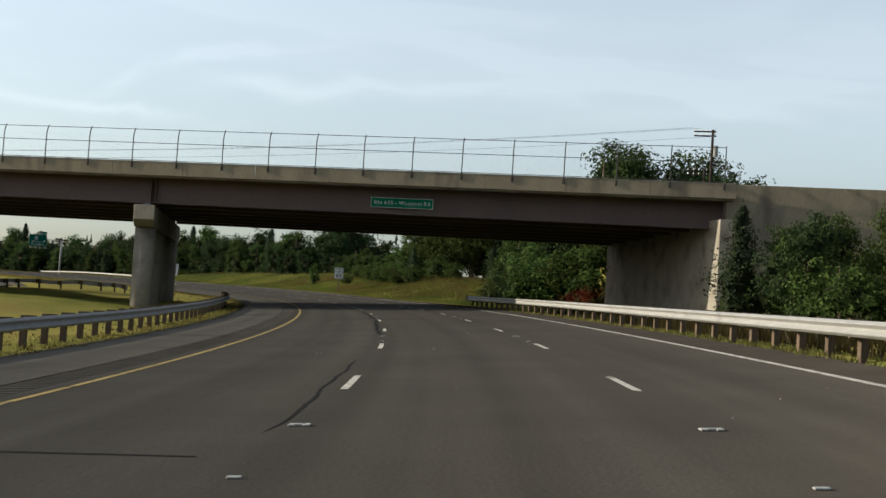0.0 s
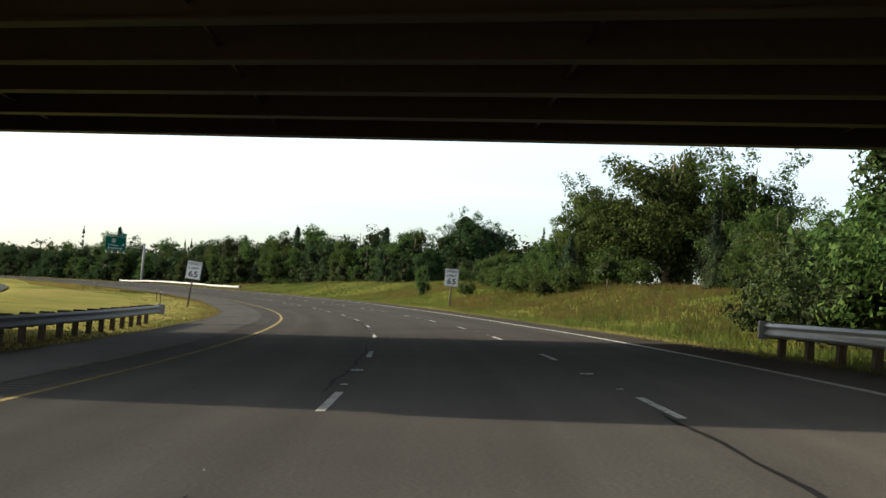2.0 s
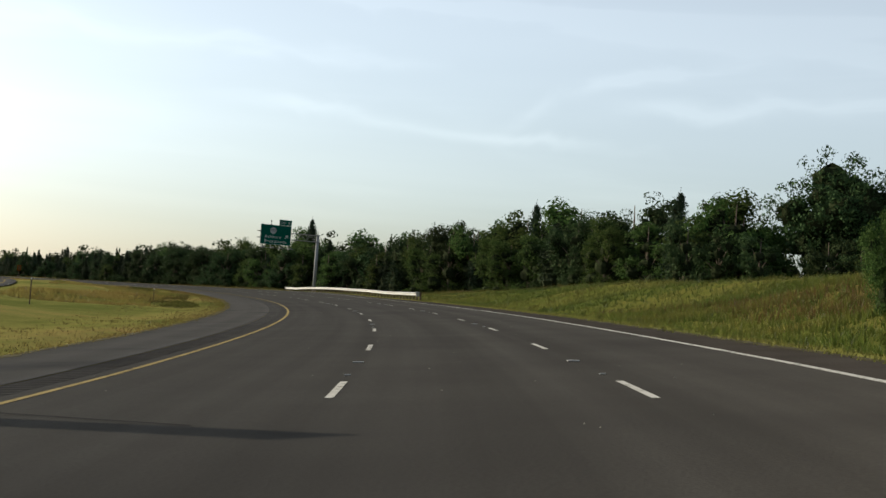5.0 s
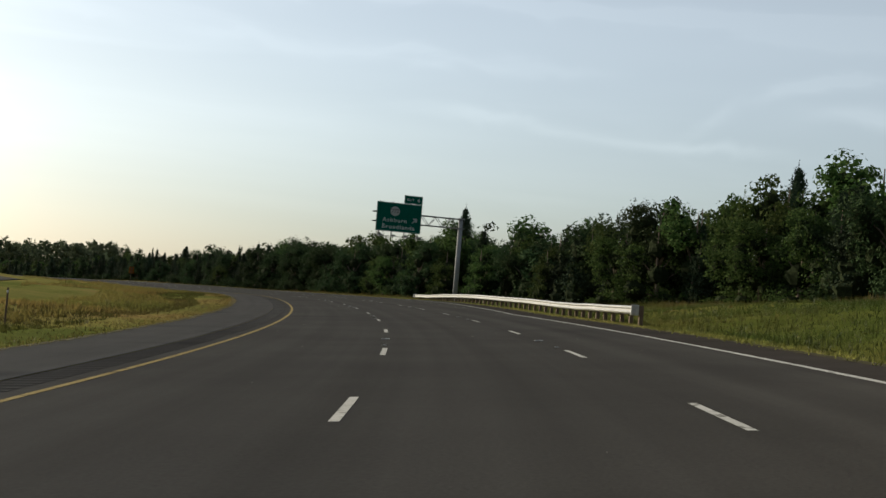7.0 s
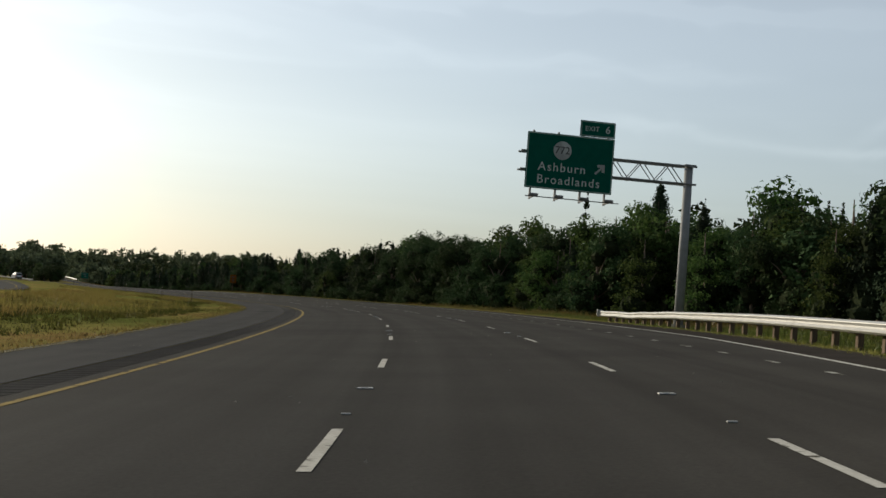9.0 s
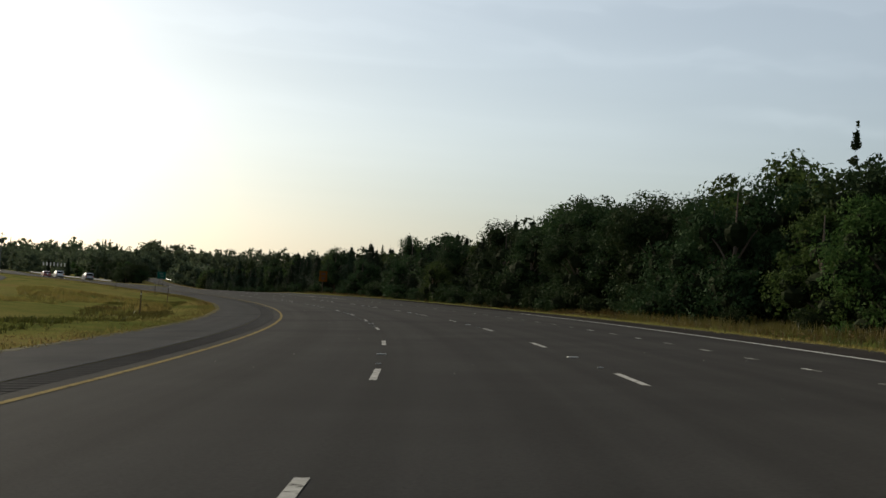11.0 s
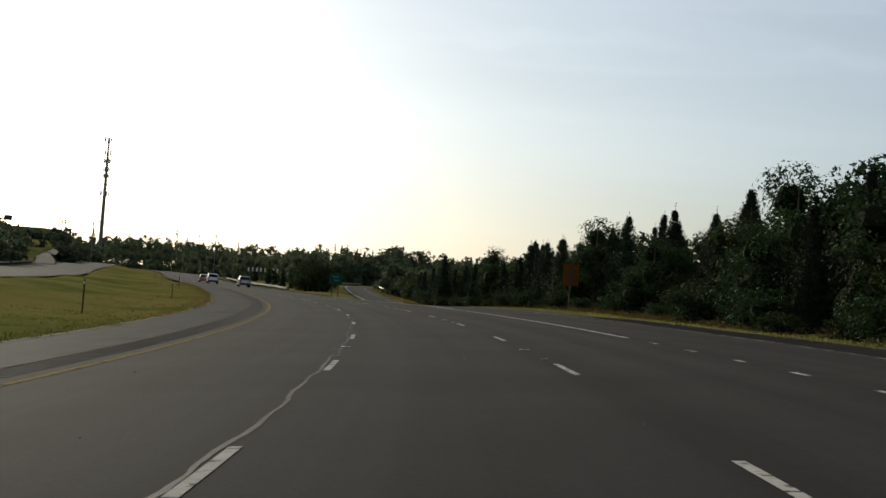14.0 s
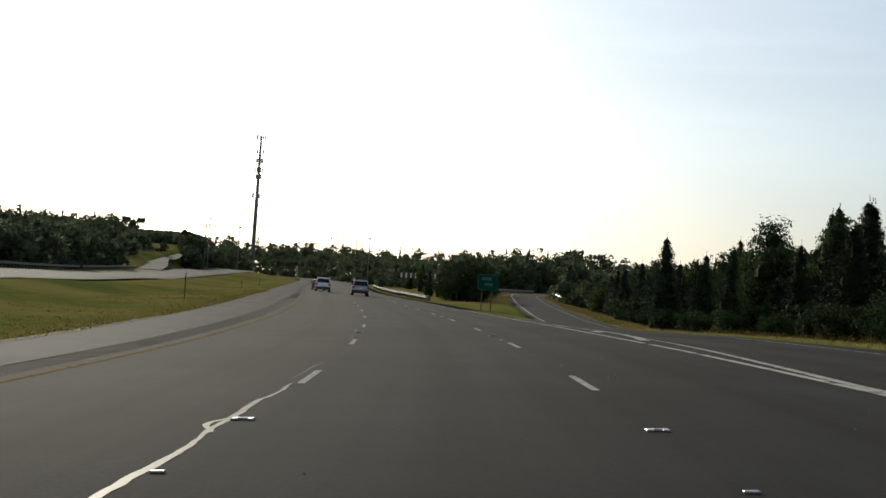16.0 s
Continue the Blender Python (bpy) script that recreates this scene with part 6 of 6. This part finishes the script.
lettering("772", 0.56, M_SIGN_BLACK, big, pose(sc - 0.45, -0.556, SZ1 - 0.88, 90, 0, 0), "route_number", 1.0)
lettering("Ashburn", 0.66, M_SIGN_GREY, big, pose(sc - 0.42, -0.55, SZ0 + 1.18, 90, 0, 0), spacing=1.18)
lettering("Broadlands", 0.66, M_SIGN_GREY, big, pose(sc - 0.02, -0.55, SZ0 + 0.50, 90, 0, 0), spacing=1.18)
lettering("EXIT", 0.36, M_SIGN_GREY, tab, pose(SX1 - 1.30, -0.55, SZ1 + 0.44, 90, 0, 0), spacing=1.1)
lettering("6", 0.58, M_SIGN_GREY, tab, pose(SX1 - 0.42, -0.55, SZ1 + 0.44, 90, 0, 0))
bm = bmesh.new()
arrow = [(-0.30, -0.22), (-0.22, -0.30), (0.10, 0.02), (0.10, -0.16), (0.26, -0.16), (0.26, 0.26), (-0.16, 0.26), (-0.16, 0.10), (0.02, 0.10)]
vs = [bm.verts.new((x, 0, z)) for x, z in arrow]
bm.faces.new(vs)
bmesh.ops.extrude_face_region(bm, geom=bm.faces[:])
bmesh.ops.translate(bm, verts=bm.verts[:], vec=(SX1 - 0.72, -0.551, SZ0 + 1.30))
part("arrow", bm, M_SIGN_GREY, big)
for x in np.linspace(SX0 + 0.35, SX1 - 0.35, 4):
    bm = bmesh.new()
    box(bm, (0.09, 0.14, sh + 0.7), (x, -0.42, (SZ0 + SZ1) / 2 - 0.25))
    box(bm, (0.08, 0.9, 0.07), (x, -0.90, SZ0 - 0.52))
    part("hanger", bm, M_FENCE, gan)
    bm = bmesh.new()
    box(bm, (0.5, 0.26, 0.14), (x, -1.25, SZ0 - 0.42), Matrix.Rotation(radians(0), 4, "X"), 0.03)
    part("sign_lamp", bm, M_FENCE, gan)
bm = bmesh.new()
tube(bm, [(SX0 - 0.1, -1.3, SZ0 - 0.52), (SX1 + 0.2, -1.3, SZ0 - 0.52)], [0.03, 0.03], 6)
part("lamp_rail", bm, M_FENCE, gan)

# ---- amber exit speed sign ----
ex = root("exit_speed_sign", at_road(539.6, 16.2, 0.0, 4), "amber exit speed sign on a thin dark timber post", "road sign")
part("post", bmbox((0.09, 0.07, 3.4), (0, 0.05, 1.2), None, 0.006), M_POST_WOOD, ex)
pn = part("panel", bmbox((1.22, 0.014, 1.52), (0, 0, 2.62), None, 0.004), M_SIGN_ORANGE, ex)
lettering("35", 0.62, M_SIGN_BLACK, pn, pose(0, -0.012, 2.32, 90, 0, 0), bold=0.02)
for z in (3.06, 2.84):
    part("text_bar", bmbox((0.7, 0.006, 0.12), (0, -0.009, z)), M_SIGN_BLACK, pn)

# ---- marker posts in the median ----
def marker_post(s, u, h, mat, label):
    d = root("marker_post", at_road(s, u), label, "marker post", group="marker posts in the median")
    part("stake", bmbox((0.065, 0.045, h + 0.3), (0, 0, h / 2 - 0.15), None, 0.01), mat, d)
    part("reflector", bmbox((0.058, 0.012, 0.10), (0, -0.034, h - 0.14), None, 0.004), M_SIGN_WHITE if mat is not M_POST_WOOD else M_ALU, d)


for s, u, h in ((152, -13.0, 1.35), (196, -13.6, 1.2), (236, -20.0, 1.6), (270, -14.8, 1.3), (419.6, -12.6, 1.25), (460.5, -12.7, 1.45), (500, -12.3, 1.3), (548, -12.2, 1.3), (586, -11.7, 1.5), (650, -12.3, 1.3), (700, -12.3, 1.3)):
    marker_post(s, u, h, M_POST_WOOD, "thin brown marker post standing in median grass")

# ---- utility poles and wires over the bank ----
def utility_pole(x, y, z0, z1, yaw):
    up = root("utility_pole", pose(x, y, z0, 0, 0, yaw), "timber utility pole with crossarms behind the overpass", "utility pole", group="utility poles behind the overpass")
    bm = bmesh.new()
    tube(bm, [(0, 0, -1), (0, 0, z1 - z0)], [0.14, 0.10], 10)
    part("pole", bm, M_POLE_DARK, up, smooth_faces=True)
    for dz in (0.15, 0.5):
        arm = part("crossarm", bmbox((1.75, 0.1, 0.11), (-0.62, 0.12, z1 - z0 - dz), None, 0.01), M_POLE_DARK, up)
        for x2 in (-1.42, -0.95, -0.5, 0.15):
            bm = bmesh.new()
            tube(bm, [(x2, 0.12, z1 - z0 - dz + 0.06), (x2, 0.12, z1 - z0 - dz + 0.2)], [0.035, 0.05], 6)
            part("insulator", bm, M_ALU, arm)
    bm = bmesh.new()
    tube(bm, [(0.28, 0, z1 - z0 - 2.2), (0.28, 0, z1 - z0 - 1.3)], [0.2, 0.2], 12)
    part("transformer", bm, M_GALV_DULL, up)
    return up


utility_pole(16.7, 103.8, 8.5, 17.4, -11)
utility_pole(17.5, 112, 8.6, 15.2, -11)
for dx, dz in ((-1.6, 0.3), (-0.9, 0.3), (0.3, -0.3)):
    pts = []
    for i in range(13):
        f = i / 12
        p = Vector((16.7 + dx, 103.9, 17.2 + dz)).lerp(Vector((-60.0 + dx, 121.0, 13.2 + dz)), f)
        p.z -= 3.2 * f * (1 - f)
        pts.append(p)
    bm = bmesh.new()
    tube(bm, pts, [0.010] * 13, 4, False)
    tagged(part("overhead_wire", bm, M_SIGN_BLACK, None), "thin black overhead wire strung from the pole", "cable", group="wires over the overpass")

# ---- radio mast ----
mast = root("radio_mast", pose(-782.4, 625.2, 11.8), "tall slender radio mast with stacked antenna arrays", "radio mast")
bm = bmesh.new()
tube(bm, [(0, 0, -6), (0, 0, 30), (0, 0, 56)], [1.05, 0.75, 0.42], 14)
part("pole", bm, M_GALV_DULL, mast, smooth_faces=True)
for z, rr, n in ((55.3, 1.9, 9), (49.0, 1.5, 6), (45.0, 1.4, 6), (41.0, 1.6, 6), (38.0, 1.4, 4), (29.5, 2.0, 9)):
    bm = bmesh.new()
    for k in range(3):
        a = 2 * math.pi * k / 3 + z
        tube(bm, [(0, 0, z), (rr * math.cos(a), rr * math.sin(a), z)], [0.12, 0.1], 5)
    arm = part("antenna_mount", bm, M_GALV_DULL, mast)
    for k in range(n):
        a = 2 * math.pi * k / n + z
        part("antenna", bmbox((0.35, 0.35, 1.9), (rr * math.cos(a), rr * math.sin(a), z), Matrix.Identity(4)), M_ALU, arm)


# ---- vehicles ----
def paint(name, c):
    m, n, l, b = material(name, 0.28)
    b.inputs["Base Color"].default_value = (*c, 1)
    b.inputs["Coat Weight"].default_value = 0.6
    return m


M_GLASS_DARK = plain("tinted_glass", (0.012, 0.014, 0.016), 0.06)
M_TYRE = surface("tyre_rubber", (0.012, 0.012, 0.012), (0.022, 0.022, 0.022), 8, 0.85)
M_RIM = plain("alloy_rim", (0.45, 0.45, 0.46), 0.35, 0.8)
M_RED_LENS = plain("red_lamp_lens", (0.30, 0.012, 0.010), 0.2)
M_TRIM = plain("black_trim", (0.02, 0.02, 0.02), 0.6)
M_CLEAR_LENS = plain("headlamp_lens", (0.6, 0.62, 0.62), 0.15)


def loft(bm, prof, width_at, n_side=1):
    """A body from a side outline (y, z), with half width by height."""
    L = [bm.verts.new((-width_at(y, z), y, z)) for y, z in prof]
    R = [bm.verts.new((width_at(y, z), y, z)) for y, z in prof]
    bm.faces.new(L)
    bm.faces.new(R[::-1])
    for i in range(len(prof)):
        j = (i + 1) % len(prof)
        bm.faces.new((L[i], R[i], R[j], L[j]))
    bmesh.ops.recalc_face_normals(bm, faces=bm.faces[:])


def car(name, m, label, mat, style):
    c = root(name, m, label, "car" if style != "pickup" else "pickup truck")
    if style == "suv":
        low = [(-2.28, 0.34), (-2.33, 0.62), (-2.30, 0.98), (-2.18, 1.08), (0.95, 1.08), (1.95, 0.98), (2.28, 0.78), (2.33, 0.5), (2.25, 0.3), (-2.1, 0.28)]
        cab = [(-2.20, 1.06), (-1.98, 1.58), (-1.80, 1.69), (0.10, 1.70), (0.42, 1.64), (1.10, 1.06)]
        wid, hw = 0.92, 0.70
    elif style == "sedan":
        low = [(-2.30, 0.32), (-2.36, 0.6), (-2.30, 0.92), (-1.75, 0.98), (0.9, 0.94), (1.95, 0.82), (2.32, 0.66), (2.36, 0.45), (2.25, 0.26), (-2.1, 0.26)]
        cab = [(-1.80, 0.95), (-1.15, 1.36), (-0.8, 1.43), (0.05, 1.44), (0.35, 1.38), (1.05, 0.93)]
        wid, hw = 0.90, 0.66
    else:
        low = [(-2.7, 0.42), (-2.75, 0.7), (-2.72, 1.12), (-0.6, 1.12), (1.3, 1.12), (2.45, 1.02), (2.72, 0.85), (2.75, 0.55), (2.6, 0.38), (-2.5, 0.38)]
        cab = [(-0.75, 1.10), (-0.62, 1.72), (-0.45, 1.82), (0.55, 1.82), (0.8, 1.76), (1.45, 1.10)]
        wid, hw = 0.98, 0.74
    bm = bmesh.new()
    loft(bm, low, lambda y, z: wid * (1 - 0.06 * abs(z - 0.72)) * (1 - 0.05 * max(0, abs(y) - 1.8)))
    bmesh.ops.bevel(bm, geom=bm.edges[:], offset=0.04, segments=2, affect="EDGES")
    body = part("body", bm, mat, c, smooth_faces=False)
    z0, z1 = cab[0][1], cab[3][1]
    wf = lambda y, z: wid * 0.95 + (hw - wid * 0.95) * (z - z0) / (z1 - z0)
    bm = bmesh.new()
    loft(bm, cab, wf)
    bmesh.ops.bevel(bm, geom=bm.edges[:], offset=0.03, segments=2, affect="EDGES")
    part("cabin", bm, mat, c)
    # glass panes, a little proud
    def pane(nm, a, b, inset, push):
        (ya, za), (yb, zb) = a, b
        ya, za, yb, zb = ya + (yb - ya) * inset, za + (zb - za) * inset, yb + (ya - yb) * inset, zb + (za - zb) * inset
        nrm = Vector((0, -(zb - za), yb - ya)).normalized() * push
        bm = bmesh.new()
        v = [bm.verts.new(Vector(p) + nrm) for p in ((-wf(ya, za) + 0.1, ya, za), (wf(ya, za) - 0.1, ya, za), (wf(yb, zb) - 0.1, yb, zb), (-wf(yb, zb) + 0.1, yb, zb))]
        bm.faces.new(v)
        bmesh.ops.solidify(bm, geom=bm.faces[:], thickness=0.01)
        part(nm, bm, M_GLASS_DARK, c)
    pane("rear_window", cab[0], cab[1], 0.08, 0.016)
    pane("windscreen", cab[5], cab[4], 0.08, -0.016)
    for sx in (-1, 1):
        yb0, yb1 = cab[0][0] + 0.35, cab[5][0] - 0.35
        yt0, yt1 = cab[1][0] + 0.3, cab[4][0] - 0.15
        for q0, q1 in ((0.02, 0.48), (0.52, 0.98)):
            bm = bmesh.new()
            zb_, zt_ = z0 + 0.06, z1 - 0.12
            pts = [(yb0 + (yb1 - yb0) * q0, zb_), (yb0 + (yb1 - yb0) * q1, zb_), (yt0 + (yt1 - yt0) * q1, zt_), (yt0 + (yt1 - yt0) * q0, zt_)]
            bm.faces.new([bm.verts.new((sx * (wf(y, z) + 0.012), y, z)) for y, z in pts])
            part("side_window", bm, M_GLASS_DARK, c)
        for y in (low[0][0] + 0.85, low[6][0] - 0.78):
            bm = bmesh.new()
            tube(bm, [(sx * (wid - 0.24), y, 0.34), (sx * (wid - 0.01), y, 0.34)], [0.34, 0.34], 18)
            wheel = part("wheel", bm, M_TYRE, c, smooth_faces=False)
            bm = bmesh.new()
            tube(bm, [(sx * (wid - 0.05), y, 0.34), (sx * (wid + 0.004), y, 0.34)], [0.21, 0.2], 14)
            part("rim", bm, M_RIM, wheel)
        part("tail_light", bmbox((0.26, 0.08, 0.26 if style != "sedan" else 0.16), (sx * (wid - 0.16), low[1][0] + 0.05, 0.88), None, 0.015), M_RED_LENS, c)
        part("headlight", bmbox((0.34, 0.16, 0.16), (sx * (wid - 0.24), low[7][0] - 0.13, 0.72), None, 0.02), M_CLEAR_LENS, c)
        part("door_mirror", bmbox((0.18, 0.1, 0.13), (sx * (wid + 0.06), cab[5][0] - 0.3, z0 + 0.08), None, 0.02), mat, c)
    part("rear_bumper", bmbox((wid * 1.86, 0.12, 0.24), (0, low[1][0] - 0.02, 0.48), None, 0.03), M_TRIM if style == "suv" else mat, c)
    part("number_plate", bmbox((0.32, 0.012, 0.16), (0, low[1][0] - 0.035, 0.80)), M_SIGN_WHITE, c)
    part("grille", bmbox((wid * 1.1, 0.06, 0.2), (0, low[7][0] - 0.02, 0.6), None, 0.02), M_TRIM, c)
    return c


P_WHITE, P_RED, P_SILVER = paint("white_car_paint", (0.55, 0.55, 0.54)), paint("dark_red_car_paint", (0.16, 0.012, 0.014)), paint("silver_car_paint", (0.24, 0.245, 0.25))


def on_road(s, u, turn=0):
    return Matrix.Translation(rd(s, u, 0.0)) @ Matrix.Rotation(heading(s) + radians(turn), 4, "Z") @ Matrix.Rotation(-math.atan(float(np.interp(s, NODE_S, BANK))), 4, "Y")


car("suv_car", on_road(668, -3.6), "white compact SUV with dark rear window", P_WHITE, "suv")
car("sedan_car", on_road(684, -4.0), "dark red sedan driving ahead beside the yellow line", P_RED, "sedan")
car("suv_car", on_road(652, 0.2), "silver grey SUV with dark rear window", P_SILVER, "suv")
p_t = rd(455, -29 - 6.9, 0.03) + np.array([0, 0, 1.0])
car("pickup_truck", Matrix.Translation(p_t) @ Matrix.Rotation(heading(455) + math.pi, 4, "Z"), "white pickup truck on the other carriageway", P_WHITE, "pickup")

# ---- side road and sign backs beyond the other carriageway ----
def side_road(s0, s1, centre, half, label):
    ss = np.arange(s0, s1, 3.0)
    c = np.array([centre(x) for x in ss])
    lift = lambda x, u: np.maximum(side_rise(x), opp_lift(x)) + 0 * u
    tagged(strip("side_road", ss, c - half, c + half, 0.16, M_SHOULDER, cols=2, height=lift), label, "road", kind="structure")


side_road(772, 960, lambda s: float(np.interp(s, [772, 790, 812, 868, 960], [-37.5, -38.6, -41.2, -48.6, -60])), 2.3, "pale asphalt side road climbing away to the trees")
side_road(818, 930, lambda s: float(np.interp(s, [818, 834, 884, 930], [-39.6, -40.0, -44.6, -47.0])), 1.5, "pale branch of the side road beside a lone tree")
for x, y in ((-651.1, 533.2), (-650.0, 537.5)):
    fs = root("far_sign", pose(x, y, 9.0, 0, 0, 72), "dark back of a distant road sign", "road sign", group="two far road signs")
    part("panel", bmbox((2.7, 0.15, 1.7), (0, 0, 12.1), None, 0.04), M_TRIM, fs)
    for dx in (-0.9, 0.9):
        part("post", bmbox((0.16, 0.16, 11.6), (dx, 0.15, 5.8)), M_GALV_DULL, fs)

# ---- white barrier posts beside a far crossing road ----
for k in range(8):
    f = k / 7
    wp = root("barrier_post", pose(-538.2 + 4.04 * f, 574.4 + 7.63 * f, 8.4 + 0.18 * f, 0, 0, 63), "white barrier post beside a distant crossing road", "barrier post", group="row of far white barrier posts")
    part("post", bmbox((0.42, 0.3, 1.2), (0, 0, 0.5), None, 0.04), M_SIGN_WHITE, wp)
    part("cap", bmbox((0.5, 0.36, 0.1), (0, 0, 1.14), None, 0.02), M_GALV_DULL, wp)

# ---- exit sign standing in the gore ----
# border and bars: the dimness of a backlit face is put into the colour
M_BACKLIT_INK = plain("backlit_sign_lettering", (0.07, 0.10, 0.09), 0.8)
gs_ = root("gore_sign", at_road(626, 10.4, 0.0, 3), "small green exit sign on two posts in the gore", "road sign")
gp_ = part("panel", bmbox((1.85, 0.03, 1.45), (0.1, 0, 2.55), None, 0.01), M_SIGN_GREEN_SHADED, gs_)
bm = bmesh.new()
for c, z in (((0.1, -0.02, 3.21), (1.72, 0.006, 0.03)), ((0.1, -0.02, 1.89), (1.72, 0.006, 0.03)), ((-0.76, -0.02, 2.55), (0.03, 0.006, 1.3)), ((0.96, -0.02, 2.55), (0.03, 0.006, 1.3))):
    box(bm, z, c)
part("border", bm, M_BACKLIT_INK, gp_)
part("text_bar", bmbox((0.9, 0.006, 0.28), (0.0, -0.02, 2.86)), M_BACKLIT_INK, gp_)
part("text_bar", bmbox((0.75, 0.006, 0.26), (0.2, -0.02, 2.36)), M_BACKLIT_INK, gp_)
for x in (-0.35, 0.5):
    part("post", bmbox((0.1, 0.08, 3.3), (x, 0.06, 1.35), None, 0.006), M_POST_WOOD, gs_)

# ---- grit on the asphalt ----
rng = np.random.default_rng(31)
v, f = [], []
for k in range(420):
    s = rng.uniform(8, 600)
    c = rd(s, rng.uniform(-9.0, 5.0), 0.006)
    r = rng.uniform(0.008, 0.022)
    i = len(v)
    a = rng.uniform(0, 6.28)
    for t in range(3):
        v.append(c + np.array([math.cos(a + 2.1 * t) * r, math.sin(a + 2.1 * t) * r, -0.004]))
    v.append(c + np.array([0, 0, r * 0.8]))
    f += [(i, i + 1, i + 3), (i + 1, i + 2, i + 3), (i + 2, i, i + 3)]
tagged(mesh_object("grit", v, f, M_CONCRETE), "loose pale stone chips scattered over the asphalt", "gravel", kind="stuff")

# ---- far poles and truss gantries above the distant trees ----
for x, y, z in ((-723.4, 545.6, 25.7), (-705.7, 579.0, 27.0), (-623.9, 605.9, 21.5), (-793.5, 669.8, 27.9)):
    fp = root("far_pole", pose(x, y, z - 22, 0, 0, 60), "thin distant pole rising over the trees", "pole", group="far poles over the trees")
    bm = bmesh.new()
    tube(bm, [(0, 0, 0), (0, 0, 22)], [0.22, 0.14], 8)
    part("shaft", bm, M_FENCE, fp)
    part("crossarm", bmbox((2.2, 0.15, 0.18), (0, 0, 21.2)), M_FENCE, fp)
for a, b in (((-703.1, 584.3, 24.0), (-698.2, 593.5, 24.8)), ((-708.3, 574.4, 23.6), (-704.5, 581.5, 24.2))):
    a, b = Vector(a), Vector(b)
    fg = root("far_gantry", Matrix.Translation(a), "distant steel truss gantry against the sky", "sign gantry", group="far truss gantries")
    d = b - a
    for dz in (0.0, -0.9):
        bm = bmesh.new()
        tube(bm, [(0, 0, dz), tuple(d + Vector((0, 0, dz)))], [0.12, 0.12], 6)
        part("chord", bm, M_FENCE, fg)
    for k in range(6):
        bm = bmesh.new()
        tube(bm, [tuple(d * (k / 6) + Vector((0, 0, -0.9 * (k % 2)))), tuple(d * ((k + 1) / 6) + Vector((0, 0, -0.9 * ((k + 1) % 2))))], [0.07, 0.07], 5)
        part("diagonal", bm, M_FENCE, fg)
    bm = bmesh.new()
    tube(bm, [tuple(d * 0.5 + Vector((0, 0, 0.2))), tuple(d * 0.5 + Vector((0, 0, -18)))], [0.18, 0.22], 8)
    part("leg", bm, M_FENCE, fg)
